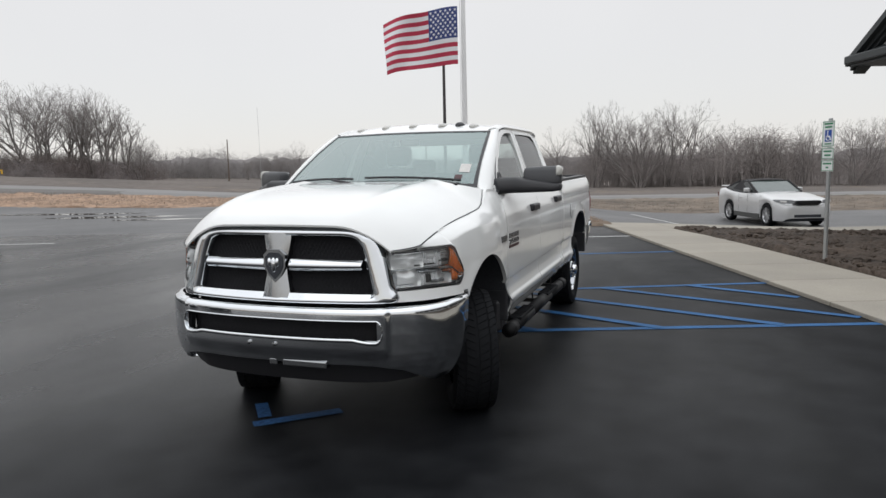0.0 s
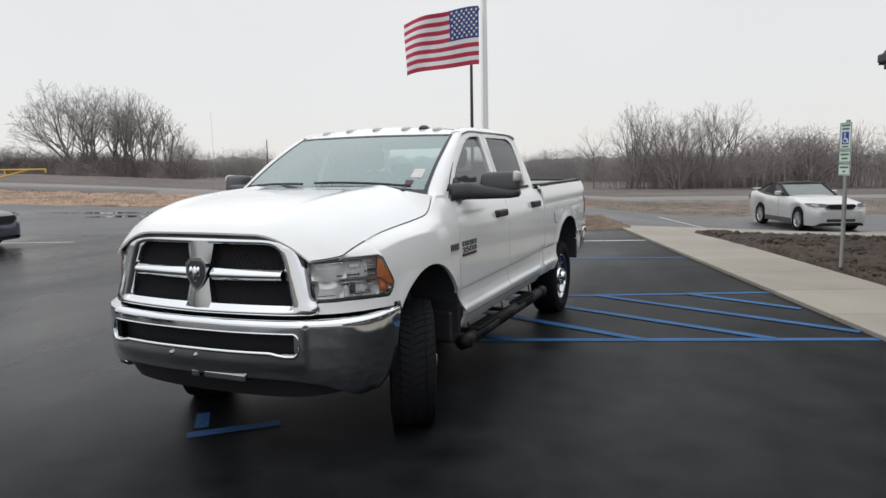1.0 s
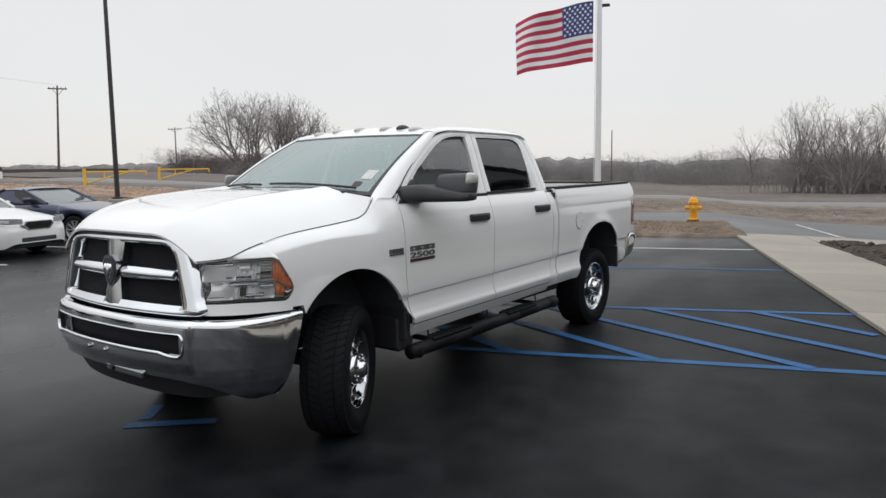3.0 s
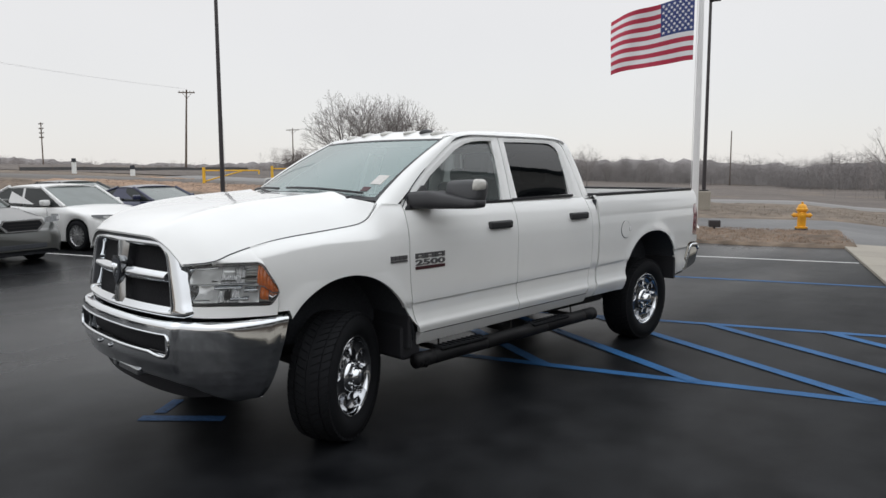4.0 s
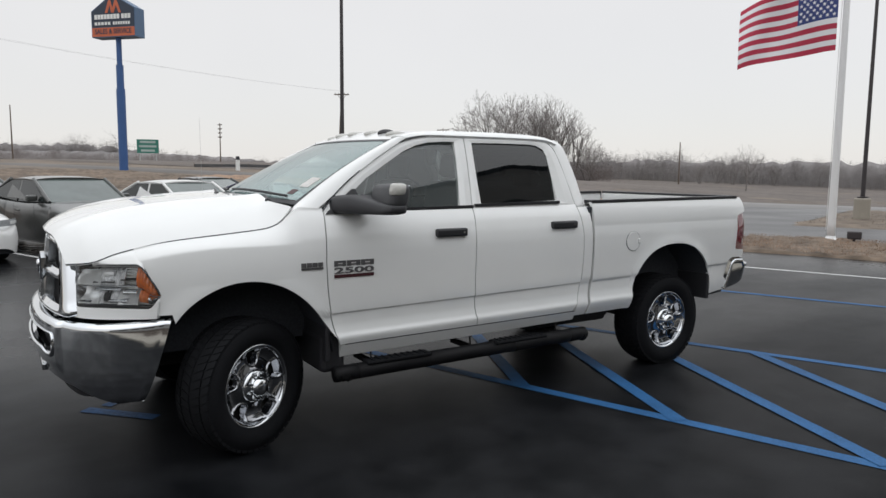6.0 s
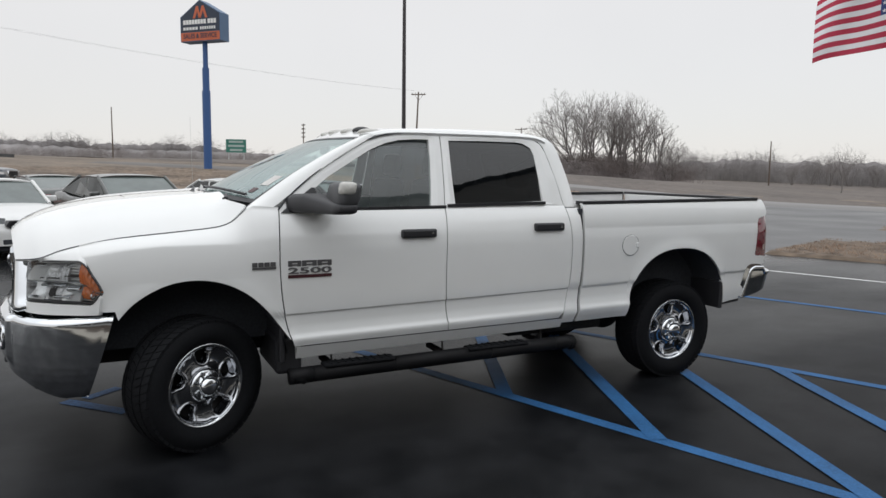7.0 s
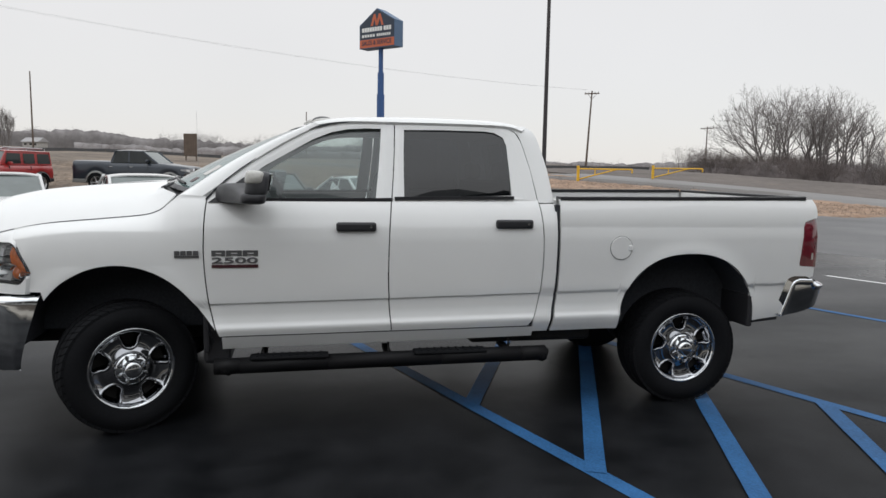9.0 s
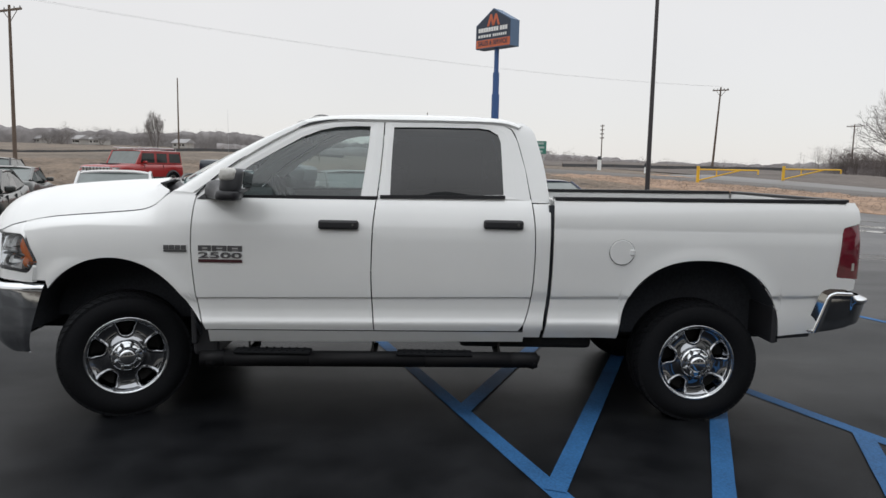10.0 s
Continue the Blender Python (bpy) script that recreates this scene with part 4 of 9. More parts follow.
def skin(name, P, ns, nt, mat, parent, depth=0.02, inward=None, mirror=False, label="", closed=True):
    """A curved panel P(s, t) with its rim turned in by depth. mirror: the same on the truck's other side."""
    pts = [[Vector(P(i / ns, j / nt)) for j in range(nt + 1)] for i in range(ns + 1)]
    if mirror:
        pts = [[Vector((-p.x, p.y, p.z)) for p in row] for row in pts]
    verts, faces = [], []
    for row in pts:
        verts += [tuple(p) for p in row]
    mid = pts[ns // 2][nt // 2]
    du = pts[ns // 2 + 1 if ns > 1 else 1][nt // 2] - mid
    dv = pts[ns // 2][min(nt // 2 + 1, nt)] - mid
    if nt < 2:
        dv = pts[ns // 2][1] - pts[ns // 2][0]
    out = -Vector(inward) if inward is not None else Vector((1, 0, 0))
    if mirror:
        out.x = -out.x
    flip = du.cross(dv).dot(out) < 0
    w = nt + 1
    for i in range(ns):
        for j in range(nt):
            q = (i * w + j, (i + 1) * w + j, (i + 1) * w + j + 1, i * w + j + 1)
            faces.append(q[::-1] if flip else q)
    if closed and depth:
        rim = [(i, 0) for i in range(ns + 1)] + [(ns, j) for j in range(1, nt + 1)] + [(i, nt) for i in range(ns - 1, -1, -1)] + [(0, j) for j in range(nt - 1, 0, -1)]
        o = len(verts)
        for i, j in rim:
            verts.append(tuple(pts[i][j]))
        k = len(rim)
        for i, j in rim:
            verts.append(tuple(pts[i][j] - out * depth))
        for a in range(k):
            b2 = (a + 1) % k
            q = (o + a, o + k + a, o + k + b2, o + b2)
            faces.append(q[::-1] if flip else q)
    ob = mesh_object(name, verts, faces, mat, parent, label, smooth=True)
    return ob


# the outline of the body side
SIDE = [(0.50, 0.93), (0.545, 0.955), (0.585, 0.975), (0.625, 0.993), (0.665, 1.003), (0.70, 0.988), (0.76, 0.977), (0.838, 0.978), (0.842, 0.980), (0.846, 0.9895), (0.95, 0.996), (1.10, 1.000), (1.20, 0.999), (1.28, 0.990), (1.36, 0.968), (1.42, 0.942), (1.47, 0.908), (1.50, 0.875)]
PLAN = [(-0.75, 0.915), (-0.66, 0.945), (-0.54, 0.976), (-0.3, 0.992), (0.0, 1.0), (3.0, 1.0), (4.3, 1.0), (4.6, 0.997), (4.9, 0.985)]


def crease_rise(y):
    return 0.012 * (y - 2.0)


def front_arch(y):
    u = abs((y + 0.06) / 0.558)
    return 0.46 + 0.605 * math.sqrt(max(0.0, 1 - u * u)) if u < 1 else 0.0


def rear_arch(y):
    u = abs((y - 3.775) / 0.54)
    return 0.56 + 0.553 * max(0.0, 1 - u ** 2.3) ** (1 / 2.3) if u < 1 else 0.0


def side_x(y, z):
    """Half width of the body at a place on its side."""
    zz = z - crease_rise(y) * max(0.0, min(1.0, (1.3 - z) / 0.3))
    zz -= (0.0057 * (y - 2.0) - 0.010) * math.exp(-((z - 0.84) / 0.07) ** 2)
    x = smooth_table(zz, SIDE) * smooth_table(y, PLAN)
    if y > 3.775 and zz < 0.76:
        x = (0.977 - 0.5 * (0.76 - zz) ** 2) * smooth_table(y, PLAN)
    for z0, hgt, yc, w in ((0.46, 0.605, -0.06, 0.558), (0.56, 0.553, 3.775, 0.54)):
        if abs(y - yc) < w + 0.25:
            u = (y - yc) / w
            r = math.hypot(u, max(0.0, (z - z0) / hgt))
            x += 0.016 * math.exp(-((r - 1.0) / 0.13) ** 2)
    return x


def upper_x(z):
    """Half width of the cab above the belt line."""
    return 0.905 - (z - 1.47) * 0.345 - 0.25 * max(0.0, z - 1.85) ** 2


def side_panel(name, y0, y1, zb, zt, left, right, ns, nt, parent, mirror, surf=side_x, mat=None, label="", depth=0.025, edge=1, spread=((0, 0), (1, 1)), rows=((0, 0), (1, 1))):
    def P(s, t):
        s, t = lerp_table(s, spread), lerp_table(t, rows)
        y = y0 + (y1 - y0) * s
        lo, hi = zb(y), zt(y)
        z = lo + (hi - lo) * t
        y += (1 - s) ** edge * (left(z) - y0) + s ** edge * (right(z) - y1)
        return surf(y, z), y, z
    return skin(name, P, ns, nt, mat or M["paint"], parent, depth, (-1, 0, 0), mirror, label)


GAP = 0.004
FRONT_EDGE = [(0.53, 0.556), (0.60, 0.535), (0.69, 0.505), (0.85, 0.473), (1.02, 0.456), (1.15, 0.451), (1.28, 0.454), (1.38, 0.459), (1.47, 0.468)]
B_EDGE = [(0.55, 1.636), (0.80, 1.614), (1.00, 1.607), (1.25, 1.613), (1.47, 1.632)]
REAR_EDGE = [(0.60, 2.56), (0.66, 2.605), (0.78, 2.645), (0.95, 2.665), (1.13, 2.672), (1.30, 2.668), (1.47, 2.652)]
HOOD_SIDE = [(-0.985, 1.192), (-0.92, 1.198), (-0.855, 1.210), (-0.75, 1.251), (-0.60, 1.288), (-0.45, 1.314), (-0.1, 1.347), (0.10, 1.368), (0.18, 1.395), (0.25, 1.455), (0.29, 1.50)]
HOOD_X = [(-0.985, 0.702), (-0.92, 0.762), (-0.855, 0.822), (-0.75, 0.850), (-0.60, 0.866), (-0.45, 0.876), (-0.1, 0.884), (0.10, 0.884), (0.18, 0.88), (0.25, 0.868), (0.29, 0.855)]


def fender_x(y, z):
    """The front fender: its shoulder rolls over to meet the hood's edge."""
    top = fender_top(y)
    x = side_x(y, z)
    if z > 1.06:
        fold = min(1.272, top - 0.06)
        xe = lerp_table(y, HOOD_X) + 0.006
        base = side_x(y, 1.06)
        edge = base - 0.20 * (base - xe)
        if z < fold:
            x = base + (edge - base) * ((z - 1.06) / (fold - 1.06)) ** 2
        else:
            v = min(1.0, (z - fold) / (top - fold))
            x = edge + (xe - edge) * (0.56 * v + 0.44 * v ** 2)
        x += (side_x(y, min(z, 1.475)) - x) * step3((y - 0.14) / 0.30)
    return x


def fender_top(y):
    if y < 0.24:
        return smooth_table(y, HOOD_SIDE) - 0.004
    return lerp_table(y, [(0.24, 1.44), (0.31, 1.495), (0.40, 1.49), (0.6, 1.472)])


def fender_front(z):
    return lerp_table(z, [(0.90, -0.585), (0.952, -0.585), (1.018, -0.538), (1.190, -0.64), (1.30, -0.66)])


def spline(pts, u):
    """A point on a polyline, u from 0 to 1 by knot."""
    k = u * (len(pts) - 1)
    i = min(int(k), len(pts) - 2)
    return Vector(pts[i]).lerp(Vector(pts[i + 1]), k - i)


def rounded(pts, n, loop=False):
    """Catmull-Rom through points."""
    out = []
    m = len(pts)
    for i in range(m if loop else m - 1):
        p0 = Vector(pts[(i - 1) % m]) if (loop or i > 0) else Vector(pts[0])
        p1, p2 = Vector(pts[i]), Vector(pts[(i + 1) % m])
        p3 = Vector(pts[(i + 2) % m]) if (loop or i < m - 2) else Vector(pts[-1])
        for k in range(n):
            t = k / n
            out.append(0.5 * (2 * p1 + (p2 - p0) * t + (2 * p0 - 5 * p1 + 4 * p2 - p3) * t * t + (3 * p1 - p0 - 3 * p2 + p3) * t ** 3))
    if not loop:
        out.append(Vector(pts[-1]))
    return out


def frame_ring(name, outer, inner, surf, parent, mirror, mat, reveal=0.03, label="", n=4):
    """A window frame: a ring between two outlines (y, z) on a curved side, with a reveal into the opening."""
    a = [p for i in range(len(outer)) for p in [Vector(outer[i]).lerp(Vector(outer[(i + 1) % len(outer)]), k / n) for k in range(n)]]
    c = [p for i in range(len(inner)) for p in [Vector(inner[i]).lerp(Vector(inner[(i + 1) % len(inner)]), k / n) for k in range(n)]]
    sx = -1 if mirror else 1
    verts, faces = [], []
    m = len(a)
    rows = []
    for p in a:
        rows.append((sx * (surf(p.y) - reveal), p.x, p.y))
    for p in a:
        rows.append((sx * surf(p.y), p.x, p.y))
    for k in (0.5, 1.0):
        for p, q in zip(a, c):
            w = p.lerp(q, k)
            rows.append((sx * (surf(w.y) + (0.004 if k == 0.5 else 0)), w.x, w.y))
    for p in c:
        rows.append((sx * (surf(p.y) - reveal), p.x, p.y))
    verts = rows
    for r in range(4):
        for i in range(m):
            j = (i + 1) % m
            q = (r * m + i, r * m + j, (r + 1) * m + j, (r + 1) * m + i)
            faces.append(q if not mirror else q[::-1])
    ob = mesh_object(name, verts, faces, mat, parent, label)
    bm = bmesh.new()
    bm.from_mesh(ob.data)
    bmesh.ops.recalc_face_normals(bm, faces=bm.faces)
    bm.to_mesh(ob.data)
    bm.free()
    return ob


def pane(name, outline, surf, parent, mirror, mat, inset=0.028, label="", thick=0.005):
    sx = -1 if mirror else 1
    n = len(outline)
    cy = sum(p[0] for p in outline) / n
    cz = sum(p[1] for p in outline) / n
    hz = max(abs(z - cz) for _, z in outline)
    verts, faces = [], []
    for f in (1.0, 0.75, 0.5, 0.25):
        for y, z in outline:
            yy, zz = cy + (y - cy) * f, cz + (z - cz) * f
            verts.append((sx * (surf(zz) - inset + 0.026 * (1 - ((zz - cz) / hz) ** 2)), yy, zz))
    verts.append((sx * (surf(cz) - inset + 0.026), cy, cz))
    for r in range(3):
        for i in range(n):
            j = (i + 1) % n
            faces.append((r * n + i, r * n + j, (r + 1) * n + j, (r + 1) * n + i))
    faces += [(3 * n + i, 3 * n + (i + 1) % n, 4 * n) for i in range(n)]
    ob = mesh_object(name, verts, faces, mat, parent, label, smooth=True)
    fix_normals(ob, Vector((sx, 0, 0)))
    ob.visible_shadow = False
    return ob


def hood_part(truck):
    centre = [(-1.045, 1.343), (-1.02, 1.372), (-0.96, 1.408), (-0.85, 1.452), (-0.76, 1.475), (-0.55, 1.512), (-0.35, 1.533), (-0.1, 1.552), (0.12, 1.562)]

    def half(sign):
        def P(s, t):
            ye = -0.985 + (0.285 + 0.985) * t
            y_mid = -1.045 + (0.10 + 1.045) * t
            xe, ze = lerp_table(ye, HOOD_X) - 0.003, smooth_table(ye, HOOD_SIDE) + 0.003
            y = y_mid + (ye - y_mid) * s ** 2.2
            zc = smooth_table(y_mid, centre)
            g = 0.10 * s ** 2 + 0.90 * max(0.0, (s - 0.52) / 0.48) ** 2.1
            dome = 0.016 * math.exp(-((s - 0.62) / 0.08) ** 2) * min(1.0, t * 3)
            y -= 0.055 * t ** 8 * math.exp(-((s - 0.86) / 0.11) ** 2)
            return sign * xe * s, y, zc - (zc - ze) * g + dome
        return P

    def whole(s, t):
        return half(1 if s >= 0.5 else -1)(abs(s - 0.5) * 2, t)
    skin("hood", whole, 56, 36, M["paint"], truck, 0.012, (0, 0.25, -1), label="smooth white hood with raised centre")


def hood_seam(truck, mirror):
    """Dark line where hood and fender meet."""
    def P(s, t):
        y = -0.98 + (0.285 + 0.98) * s
        return lerp_table(y, HOOD_X) + (t - 0.5) * 0.004 + 0.003, y, smooth_table(y, HOOD_SIDE) - (t - 0.5) * 0.005 + 0.001
    skin("hood_seam", P, 60, 1, M["matte_black"], truck, 0.0, (-0.5, 0, -1), mirror, closed=False)


def roof_part(truck):
    def P(s, t):
        u = 2 * s - 1
        y0 = 0.985 + 0.10 * u * u
        y1 = 2.655 - 0.05 * u * u
        y = y0 + (y1 - y0) * t
        z_edge = lerp_table(t, [(0, 1.952), (0.08, 1.982), (0.25, 2.000), (0.6, 2.004), (0.88, 1.994), (0.95, 1.975), (1.0, 1.93)])
        crown = lerp_table(t, [(0, 0.007), (0.12, 0.046), (0.5, 0.054), (0.9, 0.038), (1, 0.015)])
        w = 0.728
        f = abs(u) ** 3.2
        return u * w, y, z_edge + crown * (1 - u * u) - 0.008 * f
    skin("roof", P, 32, 24, M["paint"], truck, 0.012, (0, 0, -1))


def a_pillar(truck, mirror):
    """The white strip from the fender up beside the windshield to the roof."""
    inner = rounded([(0.842, 0.235, 1.448), (0.836, 0.29, 1.490), (0.808, 0.37, 1.545), (0.775, 0.60, 1.702), (0.745, 0.85, 1.845), (0.705, 1.08, 1.955)], 6)
    outer = rounded([(0.868, 0.245, 1.432), (0.886, 0.325, 1.474), (0.897, 0.43, 1.482), (0.848, 0.69, 1.675), (0.80, 0.93, 1.832), (0.748, 1.17, 1.962)], 6)

    def P(s, t):
        a, c = spline(inner, s), spline(outer, s)
        p = a.lerp(c, t)
        bulge = 0.018 * math.sin(math.pi * t) * step3(s * 3.5)
        return p.x + bulge * 0.7, p.y - bulge * 0.2, p.z + bulge * 0.6
    skin("a_pillar", P, 20, 6, M["paint"], truck, 0.04, (-0.7, 0.2, -0.5), mirror)

    # roof rail over the doors
    rail_in = rounded([(0.69, 1.08, 1.966), (0.66, 1.30, 2.010), (0.65, 1.70, 2.030), (0.65, 2.20, 2.029), (0.66, 2.48, 2.008), (0.68, 2.62, 1.960)], 6)
    rail_out = rounded([(0.75, 1.165, 1.962), (0.745, 1.34, 1.988), (0.742, 1.70, 1.992), (0.742, 2.20, 1.993), (0.745, 2.46, 1.985), (0.748, 2.57, 1.955)], 6)

    def R(s, t):
        a, c = spline(rail_in, s), spline(rail_out, s)
        p = a.lerp(c, t)
        bulge = 0.012 * math.sin(math.pi * t)
        return p.x + bulge * 0.6, p.y, p.z + bulge
    skin("roof_rail", R, 40, 4, M["paint"], truck, 0.03, (-0.6, 0, -0.8), mirror)


DOOR_WIN_F = [(0.545, 1.462), (0.60, 1.515), (0.665, 1.565), (0.807, 1.676), (0.992, 1.785), (1.13, 1.865), (1.246, 1.912), (1.348, 1.935), (1.478, 1.945), (1.578, 1.945), (1.568, 1.8), (1.55, 1.64), (1.53, 1.482), (1.2, 1.47), (0.85, 1.464)]
DOOR_OUT_F = [(0.468, 1.462), (0.535, 1.535), (0.612, 1.606), (0.752, 1.710), (0.95, 1.835), (1.1, 1.918), (1.23, 1.958), (1.36, 1.977), (1.5, 1.985), (1.668, 1.986), (1.66, 1.8), (1.648, 1.64), (1.63, 1.455), (1.2, 1.445), (0.8, 1.44)]
DOOR_WIN_R = [(1.72, 1.487), (1.722, 1.64), (1.727, 1.8), (1.735, 1.942), (1.987, 1.947), (2.3, 1.947), (2.37, 1.938), (2.43, 1.905), (2.450, 1.85), (2.458, 1.68), (2.466, 1.508), (2.091, 1.497)]
DOOR_OUT_R = [(1.638, 1.455), (1.656, 1.64), (1.668, 1.8), (1.676, 1.986), (2.0, 1.988), (2.34, 1.987), (2.45, 1.975), (2.52, 1.94), (2.558, 1.87), (2.61, 1.68), (2.645, 1.465), (2.1, 1.46)]


# finer rows of the door skin along its crease
DOOR_ROWS = [(0, 0), (0.2, 0.225), (0.55, 0.31), (1, 1)]


def doors(truck, mirror):
    low = lambda y: 0.615 + crease_rise(y) * 0.6
    belt = lambda y: 1.462 + 0.01 * (y - 0.5)
    fd = side_panel("front_door", 0.46, 1.63, low, belt, lambda z: smooth_table(z, FRONT_EDGE) + GAP, lambda z: smooth_table(z, B_EDGE) - GAP, 28, 110, truck, mirror, label="white front door", rows=DOOR_ROWS)
    rd = side_panel("rear_door", 1.63, 2.66, low, belt, lambda z: smooth_table(z, B_EDGE) + GAP, lambda z: smooth_table(z, REAR_EDGE) - GAP, 26, 110, truck, mirror, label="white rear door", rows=DOOR_ROWS)
    frame_ring("window_frame", DOOR_OUT_F, DOOR_WIN_F, upper_x, fd, mirror, M["paint"])
    frame_ring("window_frame", DOOR_OUT_R, DOOR_WIN_R, upper_x, rd, mirror, M["paint"])
    pane("window_glass", DOOR_WIN_F, upper_x, fd, mirror, M["side_glass"], label="tinted side glass")
    pane("window_glass", DOOR_WIN_R, upper_x, rd, mirror, M["tint_glass"], label="dark privacy glass")
    sx = -1 if mirror else 1
    for d, y0, y1, z0 in ((fd, 0.545, 1.640, 1.452), (rd, 1.655, 2.474, 1.472)):
        bm = bmesh.new()
        xb = sx * upper_x(1.47)
        v = [bm.verts.new(p) for p in ((xb - 0.012, y0, z0), (xb + 0.012, y0, z0), (xb + 0.012, y0, z0 + 0.022), (xb - 0.012, y0, z0 + 0.022), (xb - 0.012, y1, z0 + 0.012), (xb + 0.012, y1, z0 + 0.012), (xb + 0.012, y1, z0 + 0.034), (xb - 0.012, y1, z0 + 0.034))]
        for f in ((0, 1, 2, 3), (7, 6, 5, 4), (0, 4, 5, 1), (1, 5, 6, 2), (2, 6, 7, 3), (3, 7, 4, 0)):
            bm.faces.new([v[q] for q in f])
        bmesh.ops.recalc_face_normals(bm, faces=bm.faces)
        part("belt_strip", bm, M["plastic"], d, "black belt moulding")
    for d, y0, y1, zc in ((fd, 1.268, 1.525, 1.303), (rd, 2.332, 2.590, 1.322)):
        bm = bmesh.new()
        x = side_x((y0 + y1) / 2, zc)
        box(bm, (-0.012 if not mirror else -0.035, y0, zc - 0.031), (0.035 if not mirror else 0.012, y1, zc + 0.028), 0.014, Matrix.Translation((sx * x, 0, 0)))
        h = part("handle", bm, M["plastic"], d, "black door handle")
        bm = bmesh.new()
        cyl(bm, (sx * (x + 0.034), y1 - 0.035, zc), (sx * (x + 0.038), y1 - 0.035, zc), 0.009, n=12)
        part("lock", bm, M["chrome_dull"], h)
    # black seal in the joint between the door frame and the pillar
    run = rounded([(y - 0.006, z + 0.006) for y, z in DOOR_OUT_F[:9]], 4)
    bm = bmesh.new()
    for p, q in zip(run, run[1:]):
        cyl(bm, (sx * (upper_x(p.y) + 0.013), p.x, p.y), (sx * (upper_x(q.y) + 0.013), q.x, q.y), 0.004, n=6)
    part("door_seal", bm, M["matte_black"], fd, "black rubber door seal")
    return fd, rd


def cab_back(truck, mirror):
    """Rear pillar of the cab, from the sill to the roof."""
    side_panel("rear_pillar", 2.67, 2.765, lambda y: 0.575, lambda y: 1.455, lambda z: smooth_table(z, REAR_EDGE) + GAP if z > 0.66 else 2.61, lambda z: lerp_table(z, [(0.57, 2.72), (0.80, 2.755), (1.0, 2.765), (1.47, 2.772)]), 8, 30, truck, mirror)
    front = rounded([(2.653, 1.462), (2.612, 1.68), (2.562, 1.87), (2.525, 1.942), (2.455, 1.980)], 5)
    back = rounded([(2.775, 1.462), (2.745, 1.68), (2.700, 1.86), (2.665, 1.945), (2.60, 1.992)], 5)

    def P(s, t):
        a, c = spline([Vector((p.x, p.y, 0)) for p in front], s), spline([Vector((p.x, p.y, 0)) for p in back], s)
        p = a.lerp(c, t)
        return upper_x(p.y) - 0.03 * t ** 2, p.x, p.y
    skin("rear_pillar_top", P, 20, 6, M["paint"], truck, 0.04, (-1, 0, 0), mirror)


def rocker(truck, mirror):
    side_panel("rocker", 0.545, 2.72, lambda y: 0.530 + crease_rise(y), lambda y: 0.608 + crease_rise(y) * 0.6, lambda z: 0.552, lambda z: 2.615, 24, 6, truck, mirror, depth=0.05)


def fender(truck, mirror):
    low = lambda y: max(front_arch(y), 0.54 if y > 0.3 else 0.905 if y < -0.5 else 0.0)
    f = side_panel("fender", -0.62, 0.47, low, fender_top, fender_front, lambda z: smooth_table(z, FRONT_EDGE) - GAP, 64, 60, truck, mirror, surf=fender_x, edge=7, label="white front fender with round wheel arch")
    # arch lip
    arch = rounded([(-0.61, 0.56), (-0.585, 0.70), (-0.51, 0.835), (-0.36, 0.975), (-0.215, 1.044), (-0.06, 1.066), (0.10, 1.045), (0.26, 0.96), (0.38, 0.83), (0.455, 0.69), (0.50, 0.545)], 4)
    lip(truck, arch, mirror)
    return f


def lip(truck, arch, mirror, surf=side_x):
    """Black inner lip and liner of a wheel arch."""
    pts = [(p.x, p.y) for p in arch]

    def P(s, t):
        k = s * (len(pts) - 1)
        i = min(int(k), len(pts) - 2)
        y = pts[i][0] + (pts[i + 1][0] - pts[i][0]) * (k - i)
        z = pts[i][1] + (pts[i + 1][1] - pts[i][1]) * (k - i)
        return max(0.4, surf(y, z) - 0.006 - 0.55 * t), y, z + 0.012
    skin("wheel_liner", P, 40, 4, M["matte_black"], truck, 0.0, (0, 0, -1), mirror, "black wheel arch liner", closed=False)


